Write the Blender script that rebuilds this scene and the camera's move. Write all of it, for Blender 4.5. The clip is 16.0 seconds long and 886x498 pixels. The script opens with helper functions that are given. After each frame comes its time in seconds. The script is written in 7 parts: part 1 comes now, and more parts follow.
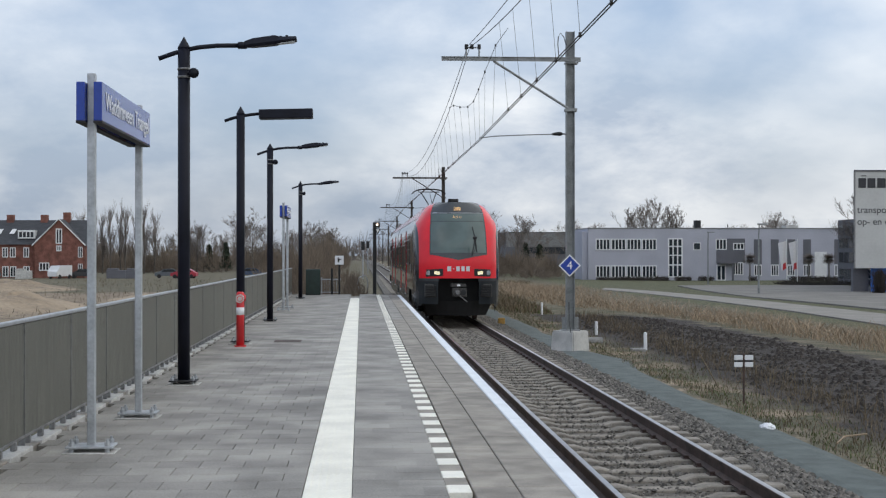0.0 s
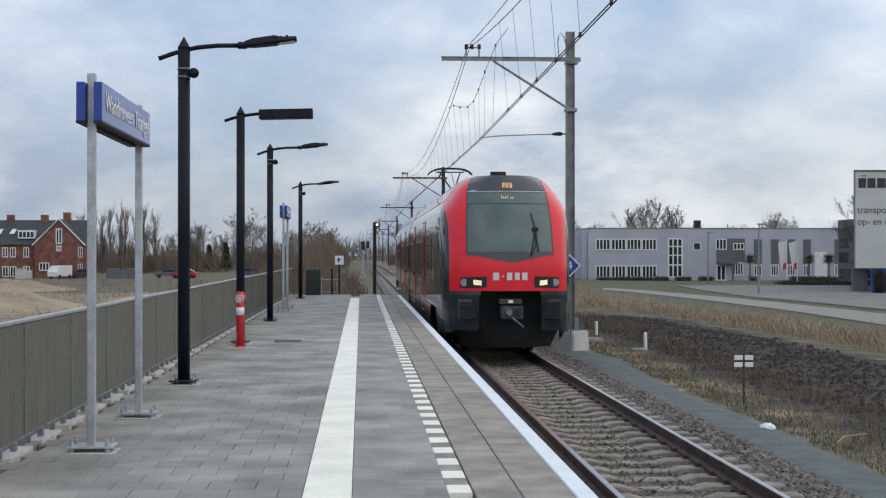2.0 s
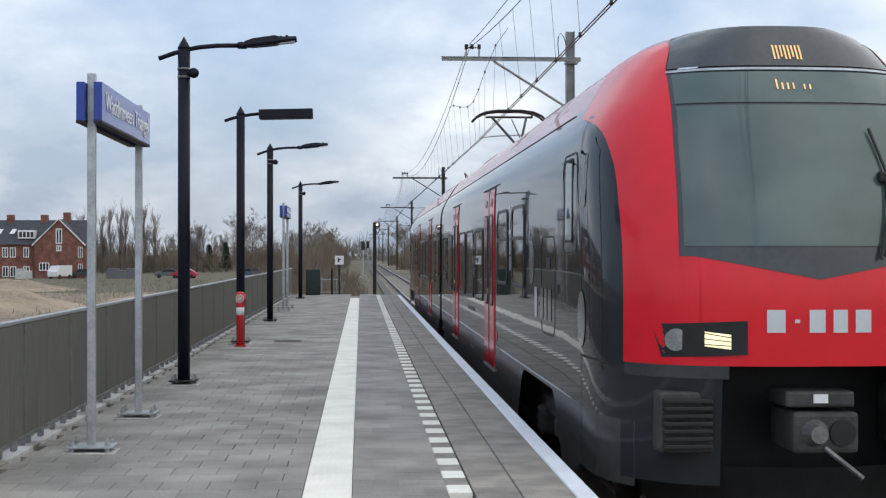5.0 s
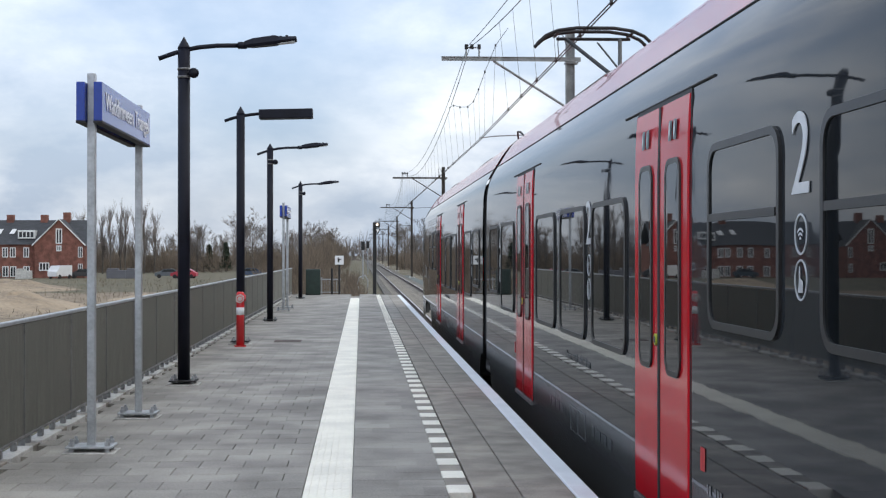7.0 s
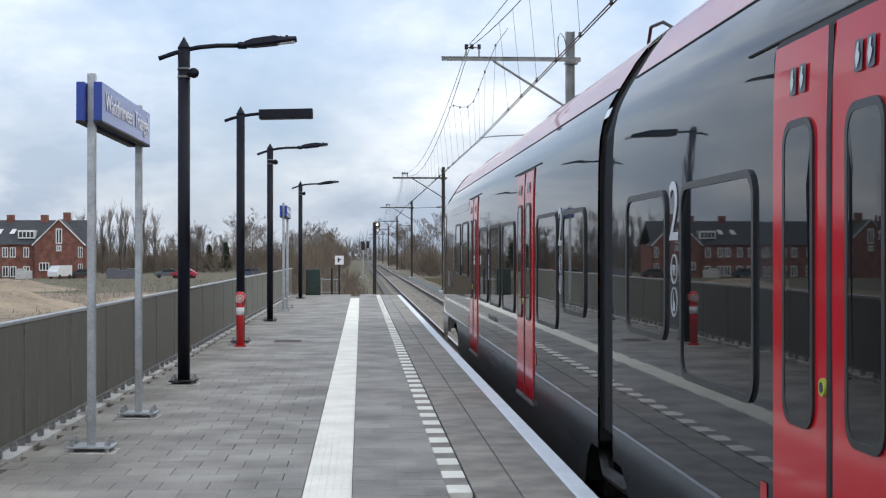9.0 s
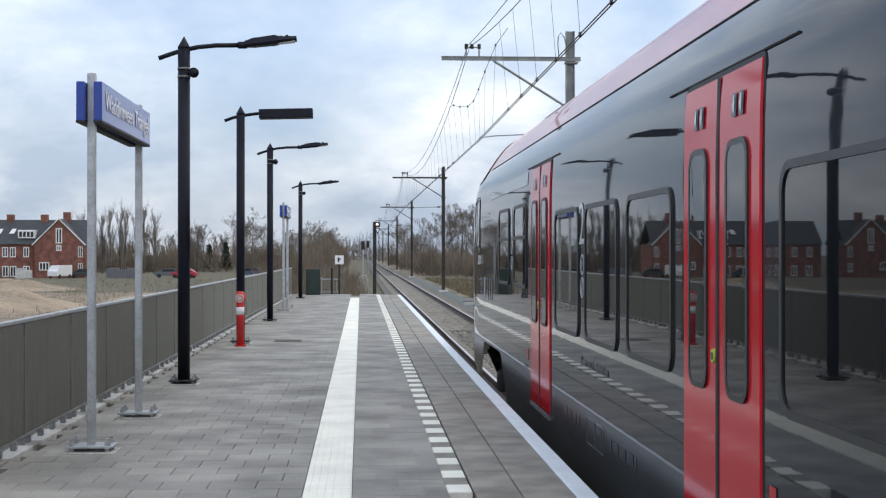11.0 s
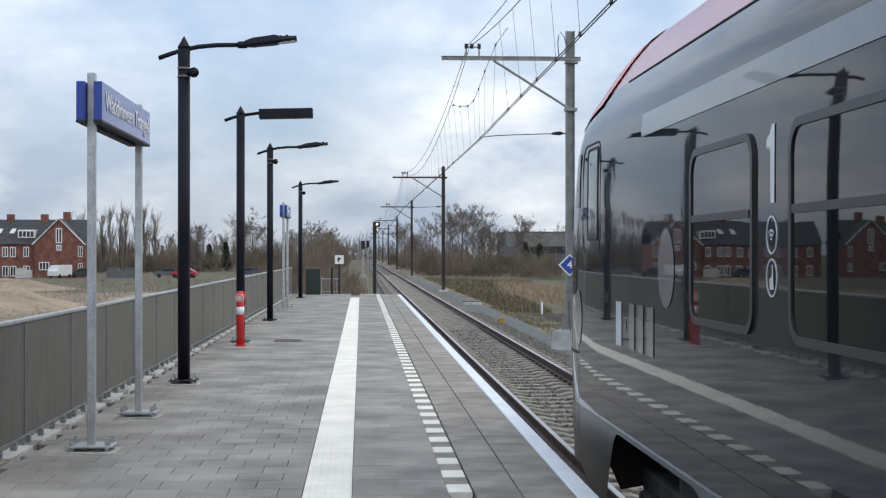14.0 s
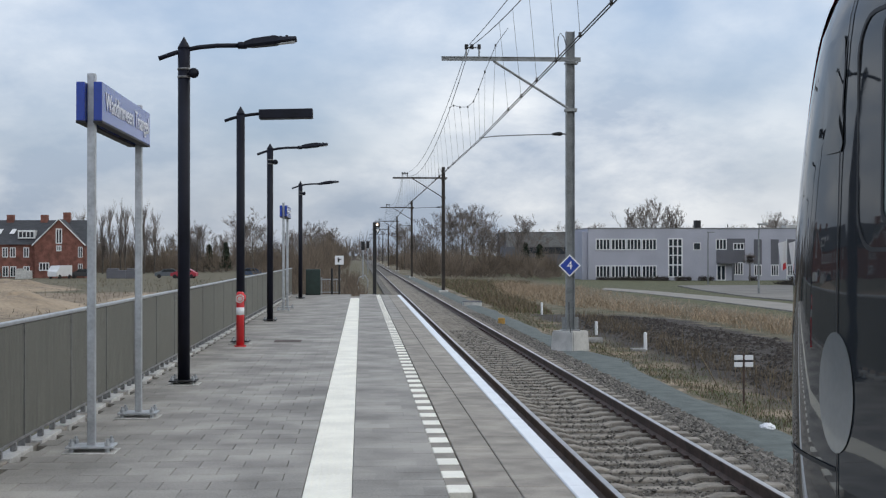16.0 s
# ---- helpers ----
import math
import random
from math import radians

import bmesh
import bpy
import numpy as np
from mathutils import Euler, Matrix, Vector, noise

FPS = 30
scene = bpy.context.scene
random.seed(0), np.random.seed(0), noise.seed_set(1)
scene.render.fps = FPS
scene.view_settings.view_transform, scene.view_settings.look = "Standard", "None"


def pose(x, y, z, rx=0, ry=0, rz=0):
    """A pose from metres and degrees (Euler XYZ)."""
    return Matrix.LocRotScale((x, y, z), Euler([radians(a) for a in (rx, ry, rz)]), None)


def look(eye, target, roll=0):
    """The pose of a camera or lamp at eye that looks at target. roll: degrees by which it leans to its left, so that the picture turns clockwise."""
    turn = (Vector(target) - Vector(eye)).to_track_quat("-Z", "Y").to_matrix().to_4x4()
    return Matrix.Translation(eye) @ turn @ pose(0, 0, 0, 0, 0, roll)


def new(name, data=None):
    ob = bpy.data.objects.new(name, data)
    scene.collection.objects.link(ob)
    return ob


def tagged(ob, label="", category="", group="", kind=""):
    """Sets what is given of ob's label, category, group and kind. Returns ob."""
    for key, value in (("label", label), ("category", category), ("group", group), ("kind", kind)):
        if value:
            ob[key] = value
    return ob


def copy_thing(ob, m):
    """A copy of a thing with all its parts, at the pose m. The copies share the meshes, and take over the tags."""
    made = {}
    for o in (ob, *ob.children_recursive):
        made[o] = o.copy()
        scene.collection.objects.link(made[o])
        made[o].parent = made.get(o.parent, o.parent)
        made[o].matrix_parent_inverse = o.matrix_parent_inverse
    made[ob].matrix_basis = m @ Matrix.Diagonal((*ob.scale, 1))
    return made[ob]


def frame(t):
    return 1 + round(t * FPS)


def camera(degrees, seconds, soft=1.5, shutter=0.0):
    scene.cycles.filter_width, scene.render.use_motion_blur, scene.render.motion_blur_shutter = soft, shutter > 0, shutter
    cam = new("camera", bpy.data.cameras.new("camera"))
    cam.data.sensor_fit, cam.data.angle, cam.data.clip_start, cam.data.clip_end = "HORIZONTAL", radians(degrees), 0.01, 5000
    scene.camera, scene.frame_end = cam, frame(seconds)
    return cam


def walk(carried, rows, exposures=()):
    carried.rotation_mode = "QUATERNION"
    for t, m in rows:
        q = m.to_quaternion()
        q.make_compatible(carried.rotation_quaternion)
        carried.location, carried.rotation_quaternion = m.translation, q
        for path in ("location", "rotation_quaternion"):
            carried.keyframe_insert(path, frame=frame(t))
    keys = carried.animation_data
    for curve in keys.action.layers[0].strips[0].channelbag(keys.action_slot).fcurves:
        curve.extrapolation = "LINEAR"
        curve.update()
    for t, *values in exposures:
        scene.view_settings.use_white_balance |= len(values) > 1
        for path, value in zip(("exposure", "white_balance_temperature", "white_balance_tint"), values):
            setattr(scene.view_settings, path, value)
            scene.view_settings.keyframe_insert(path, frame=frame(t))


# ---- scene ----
# ---------------------------------------------------------------- camera
cam = camera(34.83, 16.0, soft=1.25)
EYE = (0.0, 0.0, 1.45)
walk(cam, [(t, pose(*EYE, 90 + 0.229 + tilt, 0, -3.318 + turn)) for t, tilt, turn in (
    (0.0, 0, 0), (9.2, 0, 0), (11.3, -0.018, 0), (11.9, -0.045, 0.02), (13.1, -0.045, 0.02),
    (13.4, -0.022, 0), (15.0, -0.022, 0), (15.4, 0, 0), (16.0, 0, 0))],
    exposures=((0.0, 0.0), (3.5, 0.0), (4.2, 0.05), (6.3, 0.34), (12.8, 0.34), (14.2, 0.22), (15.2, 0.03), (16.0, 0.0)))

# ---------------------------------------------------------------- world and sun
SUN_EL, SUN_AZ = radians(48), radians(205)
world = bpy.data.worlds.new("overcast_sky")
scene.world = world
world.use_nodes = True
wn, wl = world.node_tree.nodes, world.node_tree.links
wn.clear()


def wnode(kind, **kw):
    n = wn.new(kind)
    for k, v in kw.items():
        n.inputs[k].default_value = v
    return n


sky = wn.new("ShaderNodeTexSky")
sky.sky_type, sky.sun_disc, sky.sun_elevation, sky.sun_rotation = "NISHITA", False, SUN_EL, SUN_AZ
sky.air_density, sky.dust_density = 1.2, 1.5
tc = wn.new("ShaderNodeTexCoord")
sep = wn.new("ShaderNodeSeparateXYZ")
wl.new(tc.outputs["Generated"], sep.inputs[0])
# clouds lie on a flat layer overhead: the view direction divided by its height
hz = wn.new("ShaderNodeMath"); hz.operation = "MAXIMUM"; hz.inputs[1].default_value = 0.0
wl.new(sep.outputs["Z"], hz.inputs[0])
up = wn.new("ShaderNodeMath"); up.operation = "ADD"; up.inputs[1].default_value = 0.42
wl.new(hz.outputs[0], up.inputs[0])
comb = wn.new("ShaderNodeCombineXYZ")
for axis in ("X", "Y"):
    d = wn.new("ShaderNodeMath"); d.operation = "DIVIDE"
    wl.new(sep.outputs[axis], d.inputs[0]); wl.new(up.outputs[0], d.inputs[1])
    flip = wn.new("ShaderNodeMath"); flip.operation = "MULTIPLY"; flip.inputs[1].default_value = -1.0 if axis == "X" else 1.0
    wl.new(d.outputs[0], flip.inputs[0]); wl.new(flip.outputs[0], comb.inputs[axis])
comb.inputs["Z"].default_value = 5.2
big = wnode("ShaderNodeTexNoise", Scale=1.5, Detail=8.0, Roughness=0.50, Distortion=0.1)
wl.new(comb.outputs[0], big.inputs["Vector"])
cover = wn.new("ShaderNodeValToRGB")
cover.color_ramp.elements[0].position, cover.color_ramp.elements[0].color = 0.32, (0, 0, 0, 1)
cover.color_ramp.elements[1].position, cover.color_ramp.elements[1].color = 0.54, (1, 1, 1, 1)
# the cloud thickens from the west (low x) to the east
west = wn.new("ShaderNodeMapRange")
for key, value in (("From Min", -0.6), ("From Max", 0.6), ("To Min", -0.14), ("To Max", 0.13)):
    west.inputs[key].default_value = value
wl.new(sep.outputs["X"], west.inputs["Value"])


def thickened(src):
    a = wn.new("ShaderNodeMath"); a.operation = "ADD"
    wl.new(src, a.inputs[0]); wl.new(west.outputs[0], a.inputs[1])
    return a.outputs[0]


wl.new(thickened(big.outputs["Fac"]), cover.inputs["Fac"])
shade = wnode("ShaderNodeTexNoise", Scale=2.6, Detail=9.0, Roughness=0.60, Distortion=0.1)
wl.new(comb.outputs[0], shade.inputs["Vector"])
grey = wn.new("ShaderNodeValToRGB")
grey.color_ramp.elements[0].position, grey.color_ramp.elements[0].color = 0.38, (0.47, 0.555, 0.68, 1)
grey.color_ramp.elements[1].position, grey.color_ramp.elements[1].color = 0.60, (0.93, 0.965, 1.0, 1)
wl.new(thickened(shade.outputs["Fac"]), grey.inputs["Fac"])
gap_blue = wn.new("ShaderNodeMix"); gap_blue.data_type = "RGBA"
gap_blue.inputs[0].default_value = 0.72
skys = wn.new("ShaderNodeMix"); skys.data_type = "RGBA"; skys.blend_type = "MULTIPLY"; skys.inputs[0].default_value = 1.0
wl.new(sky.outputs[0], skys.inputs[6]); skys.inputs[7].default_value = (0.12, 0.12, 0.12, 1)
wl.new(skys.outputs[2], gap_blue.inputs[6]); gap_blue.inputs[7].default_value = (0.33, 0.43, 0.62, 1)
mixc = wn.new("ShaderNodeMix"); mixc.data_type = "RGBA"
wl.new(cover.outputs["Color"], mixc.inputs[0]); wl.new(gap_blue.outputs[2], mixc.inputs[6]); wl.new(grey.outputs["Color"], mixc.inputs[7])
bg = wnode("ShaderNodeBackground", Strength=2.12)
# duller haze towards the horizon, and an overcast sky brightens towards the zenith
haze = wn.new("ShaderNodeValToRGB")
zones = haze.color_ramp.elements
zones.new(0.15); zones.new(0.55)
for zone, (height, level) in zip(zones, ((0.0, 0.37), (0.15, 0.53), (0.55, 0.61), (1.0, 0.60))):
    zone.position, zone.color = height, (level, level, level, 1)
wl.new(hz.outputs[0], haze.inputs["Fac"])
dull = wn.new("ShaderNodeMix"); dull.data_type, dull.blend_type = "RGBA", "MULTIPLY"; dull.inputs[0].default_value = 1.0
wl.new(mixc.outputs[2], dull.inputs[6]); wl.new(haze.outputs[0], dull.inputs[7])
wl.new(dull.outputs[2], bg.inputs["Color"])
wl.new(bg.outputs[0], wn.new("ShaderNodeOutputWorld").inputs["Surface"])

sun = new("sun", bpy.data.lights.new("sun", "SUN"))
sun.data.energy, sun.data.angle, sun.data.color = 0.3, radians(130), (1.0, 0.95, 0.88)
sun.matrix_world = look((math.sin(SUN_AZ) * 100, math.cos(SUN_AZ) * 100, math.tan(SUN_EL) * 100), (0, 0, 0))


# ---------------------------------------------------------------- materials
def mat(name, base, rough=0.6, metal=0.0, vary=0.25, scale=6.0, fine=60.0, bump=0.15, coat=0.0, island=0.0, each=0.0,
        alt=None, emit=0.0, spec=0.5, ramp=(0.35, 0.68), stretch=(1, 1, 1), bump_dist=0.01, laid=False):
    """A node material: base colour with stains (scale) and grain (fine) per metre, an optional second colour, and relief.
    laid: the stains run on across neighbouring pieces."""
    m = bpy.data.materials.new(name)
    m.use_nodes = True
    n, l = m.node_tree.nodes, m.node_tree.links
    b = n["Principled BSDF"]
    b.inputs["Roughness"].default_value, b.inputs["Metallic"].default_value = rough, metal
    b.inputs["Coat Weight"].default_value, b.inputs["Coat Roughness"].default_value = coat, 0.02
    b.inputs["Specular IOR Level"].default_value = spec
    geo = n.new("ShaderNodeNewGeometry")
    mp = n.new("ShaderNodeMapping")
    tcn = n.new("ShaderNodeTexCoord")
    mp.inputs["Scale"].default_value = stretch
    l.new(geo.outputs["Position"] if laid else tcn.outputs["Object"], mp.inputs["Vector"])
    n1, n2 = n.new("ShaderNodeTexNoise"), n.new("ShaderNodeTexNoise")
    for q, s, d in ((n1, scale, 4.0), (n2, fine, 3.0)):
        q.inputs["Scale"].default_value, q.inputs["Detail"].default_value = s, d
        l.new(mp.outputs[0], q.inputs["Vector"])
    r = n.new("ShaderNodeValToRGB")
    dark = tuple(c * (1 - vary) for c in base)
    light = tuple(min(1, c * (1 + vary)) for c in base) if alt is None else alt
    r.color_ramp.elements[0].position, r.color_ramp.elements[0].color = ramp[0], (*dark, 1)
    r.color_ramp.elements[1].position, r.color_ramp.elements[1].color = ramp[1], (*light, 1)
    add = n.new("ShaderNodeMath"); add.operation = "MULTIPLY_ADD"
    l.new(n2.outputs["Fac"], add.inputs[0]); add.inputs[1].default_value = 0.5
    half = n.new("ShaderNodeMath"); half.operation = "MULTIPLY_ADD"
    l.new(n1.outputs["Fac"], half.inputs[0]); half.inputs[1].default_value, half.inputs[2].default_value = 0.9, -0.2
    l.new(half.outputs[0], add.inputs[2])
    l.new(add.outputs[0], r.inputs["Fac"])
    col = r.outputs["Color"]
    for amount, src in ((island, geo.outputs["Random Per Island"]), (each, n.new("ShaderNodeObjectInfo").outputs["Random"])):
        if amount:
            mr = n.new("ShaderNodeMapRange")
            mr.inputs["To Min"].default_value, mr.inputs["To Max"].default_value = 1 - amount, 1 + amount
            l.new(src, mr.inputs["Value"])
            mx = n.new("ShaderNodeMix"); mx.data_type, mx.blend_type = "RGBA", "MULTIPLY"
            mx.inputs[0].default_value = 1.0
            l.new(col, mx.inputs[6]); l.new(mr.outputs[0], mx.inputs[7])
            col = mx.outputs[2]
    l.new(col, b.inputs["Base Color"])
    if bump:
        bp = n.new("ShaderNodeBump")
        bp.inputs["Strength"].default_value, bp.inputs["Distance"].default_value = bump, bump_dist
        l.new(n2.outputs["Fac"], bp.inputs["Height"]); l.new(bp.outputs[0], b.inputs["Normal"])
    if emit:
        b.inputs["Emission Color"].default_value, b.inputs["Emission Strength"].default_value = (*base, 1), emit
    return m


M_TILE = mat("grey_concrete_paver", (0.275, 0.258, 0.232), 0.74, scale=1.3, fine=70, vary=0.34, bump=0.2, each=0.13, laid=True)
M_TILE2 = mat("grey_concrete_paver_far", (0.275, 0.258, 0.232), 0.74, scale=1.3, fine=70, vary=0.34, bump=0.2, island=0.11)
M_SLAB = mat("dark_edge_slab", (0.278, 0.250, 0.212), 0.75, scale=3, fine=80, vary=0.3, bump=0.2, each=0.10, laid=True)
M_JOINT = mat("sandy_joint", (0.27, 0.245, 0.205), 0.95, scale=3, fine=50, vary=0.35)
M_WHITE = mat("white_marking", (0.88, 0.85, 0.745), 0.6, scale=2.5, fine=70, vary=0.10, bump=0.1, laid=True)
M_EDGE = mat("white_edge_paint", (0.80, 0.83, 0.86), 0.5, scale=3, fine=60, vary=0.06, bump=0.08, laid=True)
M_CONC = mat("pale_concrete", (0.50, 0.49, 0.465), 0.85, scale=3, fine=50, vary=0.22, bump=0.2)
M_SLEEPER = mat("weathered_concrete_sleeper", (0.245, 0.22, 0.185), 0.9, scale=5, fine=70, vary=0.3, bump=0.3, each=0.08, laid=True)
M_RAIL = mat("rusty_rail_steel", (0.075, 0.048, 0.040), 0.7, 0.3, scale=4, fine=80, vary=0.4, bump=0.2)
M_RAILTOP = mat("polished_rail_head", (0.42, 0.40, 0.39), 0.28, 0.9, scale=4, fine=60, vary=0.15, bump=0.03)
M_BALLAST = mat("ballast_bed", (0.135, 0.122, 0.104), 0.95, scale=6, fine=35, vary=0.5, bump=0.7, bump_dist=0.03)
M_STONE = mat("ballast_stone", (0.14, 0.128, 0.112), 0.9, scale=8, fine=60, vary=0.3, bump=0.2, island=0.5)
M_PATH = mat("blue_grey_gravel_path", (0.108, 0.126, 0.119), 0.95, scale=3, fine=120, vary=0.22, bump=0.4)
M_POSTBLK = mat("black_lacquered_steel", (0.008, 0.009, 0.017), 0.5, 0.0, scale=4, fine=60, vary=0.3, bump=0.03, spec=0.22)
M_GALV = mat("galvanised_steel", (0.42, 0.44, 0.46), 0.45, 0.55, scale=7, fine=40, vary=0.18, bump=0.05)
M_MAST = mat("weathered_galvanised_mast", (0.25, 0.26, 0.26), 0.6, 0.35, scale=3, fine=30, vary=0.25, bump=0.08)
M_FENCE = mat("dark_green_grey_mesh_panel", (0.138, 0.136, 0.114), 0.6, 0.1, scale=2, fine=150, vary=0.15, bump=0.5, stretch=(1, 8, 1), laid=True)
M_RED = mat("red_bollard_paint", (0.60, 0.025, 0.03), 0.4, scale=5, fine=50, vary=0.12, bump=0.04)
M_BLUE = mat("blue_sign_face", (0.008, 0.042, 0.31), 0.18, scale=3, fine=40, vary=0.10, bump=0.01, coat=0.1)
M_SIGNWHITE = mat("white_sign_paint", (0.78, 0.79, 0.80), 0.4, scale=3, fine=40, vary=0.05, bump=0.02)
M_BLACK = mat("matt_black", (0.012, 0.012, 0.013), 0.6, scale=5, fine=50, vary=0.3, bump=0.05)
M_DARKMAST = mat("brown_weathered_mast", (0.065, 0.055, 0.048), 0.8, 0.0, scale=3, fine=30, vary=0.25, bump=0.08)
M_WIRE = mat("dark_copper_wire", (0.05, 0.045, 0.04), 0.5, 0.6, scale=3, fine=20, vary=0.2, bump=0)
M_YELLOW = mat("faded_yellow_plastic", (0.42, 0.24, 0.05), 0.6, scale=6, fine=40, vary=0.25, bump=0.1)
M_TRAINDK = mat("anthracite_train_lacquer", (0.030, 0.034, 0.038), 0.025, 0.0, scale=0.8, fine=2.2, vary=0.08, bump=0.035, coat=0.0, spec=0.2, bump_dist=0.02)
# wall lacquer with light by the platform gap put into a paler base
M_SKIRTLIT = mat("dusty_anthracite_skirt", (0.062, 0.063, 0.062), 0.22, scale=1.2, fine=9, vary=0.18, bump=0.02, spec=0.2)
M_TRAINRED = mat("red_train_lacquer", (0.62, 0.014, 0.026), 0.10, scale=1.0, fine=4, vary=0.05, bump=0.012, coat=0.0, spec=0.22)
# glossier front copy of the train red, sky highlights put into its brighter base
M_NOSERED = mat("glossy_red_nose_lacquer", (0.76, 0.018, 0.030), 0.20, scale=1.0, fine=4, vary=0.05, bump=0.01, coat=0.12, spec=0.32)
M_ROOFRED = mat("red_roof_lacquer", (0.50, 0.030, 0.038), 0.22, scale=2.0, fine=12, vary=0.12, bump=0.03, coat=0.5)
M_UNDER = mat("sooty_underframe", (0.062, 0.059, 0.055), 0.7, 0.2, scale=4, fine=30, vary=0.35, bump=0.15)
M_RUBBER = mat("dark_rubber_seal", (0.020, 0.020, 0.020), 0.38, scale=4, fine=40, vary=0.15, bump=0.04)
M_TINT = mat("tinted_window_glass", (0.012, 0.014, 0.015), 0.015, scale=1, fine=3, vary=0.1, bump=0.003, spec=0.28)
M_SCREEN = mat("windscreen_glass", (0.085, 0.120, 0.112), 0.03, scale=1, fine=2, vary=0.15, bump=0.004, spec=0.6)
M_VALANCE = mat("grey_front_valance", (0.045, 0.050, 0.055), 0.25, scale=3, fine=20, vary=0.15, bump=0.02, coat=0.15)
M_STEEL = mat("grey_steel", (0.22, 0.22, 0.22), 0.45, 0.6, scale=6, fine=40, vary=0.3, bump=0.08)
M_LIVERYWHITE = mat("white_vinyl", (0.62, 0.64, 0.66), 0.25, scale=3, fine=30, vary=0.05, bump=0.0, coat=0.3)
M_SOFTGREY = mat("faint_grey_vinyl", (0.10, 0.105, 0.11), 0.25, scale=3, fine=30, vary=0.06, bump=0.0)
M_CONCGREY = mat("weathered_grey_concrete", (0.24, 0.235, 0.22), 0.9, scale=4, fine=40, vary=0.3, bump=0.2)
M_LIVERYGREY = mat("grey_vinyl", (0.15, 0.163, 0.170), 0.2, scale=3, fine=30, vary=0.06, bump=0.0, coat=0.3)
M_SIGNDK = mat("dark_pictogram_field", (0.03, 0.034, 0.05), 0.3, bump=0)
M_BUTTON = mat("yellow_button", (0.50, 0.55, 0.06), 0.4, bump=0)
M_LED = mat("amber_led", (1.0, 0.55, 0.22), 0.5, emit=0.4, bump=0)
M_HEAD = mat("lit_headlamp", (1.0, 0.84, 0.52), 0.3, emit=0.75, bump=0)
M_LAMPGLASS = mat("clear_lamp_lens", (0.30, 0.32, 0.33), 0.1, 0.3, bump=0.02)


# ---------------------------------------------------------------- mesh helpers
def part(name, bm, material, parent=None, label="", smooth=False):
    """Link a bmesh as one mesh object under a thing or a part."""
    me = bpy.data.meshes.new(name)
    bmesh.ops.recalc_face_normals(bm, faces=bm.faces)
    bm.to_mesh(me)
    bm.free()
    me.materials.append(material)
    if smooth:
        for p in me.polygons:
            p.use_smooth = True
    ob = new(name, me)
    if parent is not None:
        ob.parent = parent
    if label:
        ob["label"] = label
    return ob


def empty(name, m, **tags):
    e = new(name)
    e.empty_display_size = 0.1
    e.matrix_basis = m
    return tagged(e, **tags)


def box(bm, x0, x1, y0, y1, z0, z1, bev=0.0):
    vs = [bm.verts.new((x, y, z)) for x in (x0, x1) for y in (y0, y1) for z in (z0, z1)]
    fs = [bm.faces.new([vs[i] for i in f]) for f in ((0, 1, 3, 2), (4, 6, 7, 5), (0, 4, 5, 1), (2, 3, 7, 6), (0, 2, 6, 4), (1, 5, 7, 3))]
    if bev:
        es = list({e for f in fs for e in f.edges})
        bmesh.ops.bevel(bm, geom=es, offset=bev, segments=2, affect="EDGES", profile=0.5)
    return bm


def boxes(*specs, bev=0.0):
    bm = bmesh.new()
    for s in specs:
        box(bm, *s, bev=bev)
    return bm


def tube(bm, pts, radii, n=8, cap=True):
    """A round tube along points."""
    pts = [Vector(p) for p in pts]
    if not hasattr(radii, "__len__"):
        radii = [radii] * len(pts)
    rings = []
    for i, p in enumerate(pts):
        d = (pts[min(i + 1, len(pts) - 1)] - pts[max(i - 1, 0)]).normalized()
        a = d.orthogonal().normalized() if abs(d.z) > 0.9 else d.cross(Vector((0, 0, 1))).normalized()
        b = d.cross(a)
        rings.append([bm.verts.new(p + radii[i] * (a * math.cos(2 * math.pi * k / n) + b * math.sin(2 * math.pi * k / n))) for k in range(n)])
    for r0, r1 in zip(rings, rings[1:]):
        for k in range(n):
            bm.faces.new((r0[k], r0[(k + 1) % n], r1[(k + 1) % n], r1[k]))
    if cap:
        bm.faces.new(rings[0][::-1])
        bm.faces.new(rings[-1])
    return bm


def tubes(*specs, n=8):
    bm = bmesh.new()
    for pts, r in specs:
        tube(bm, pts, r, n)
    return bm


def raw(name, verts, faces, material, parent=None, smooth=False):
    me = bpy.data.meshes.new(name)
    me.from_pydata(verts, [], faces)
    me.materials.append(material)
    if smooth:
        for p in me.polygons:
            p.use_smooth = True
    ob = new(name, me)
    if parent is not None:
        ob.parent = parent
    return ob


def lettering(name, text, size, material, m, parent, depth=0.002, label="", width=None, align="CENTER"):
    """Built-in font turned into a mesh; width stretches the line to that many metres."""
    cu = bpy.data.curves.new(name, "FONT")
    cu.body, cu.size, cu.extrude, cu.align_x, cu.align_y = text, size, depth, align, "CENTER"
    tmp = bpy.data.objects.new(name, cu)
    scene.collection.objects.link(tmp)
    dg = bpy.context.evaluated_depsgraph_get()
    dg.update()
    me = bpy.data.meshes.new_from_object(tmp.evaluated_get(dg))
    bpy.data.objects.remove(tmp)
    bpy.data.curves.remove(cu)
    if width:
        xs = [v.co.x for v in me.vertices]
        k = width / (max(xs) - min(xs))
        for v in me.vertices:
            v.co.x *= k
    me.materials.clear()
    me.materials.append(material)
    ob = new(name, me)
    ob.parent = parent
    ob.matrix_basis = m
    if label:
        ob["label"] = label
    return ob
# ---------------------------------------------------------------- ground: one sheet to the horizon
TRACK_X, RAIL_Z = 3.12, -0.76


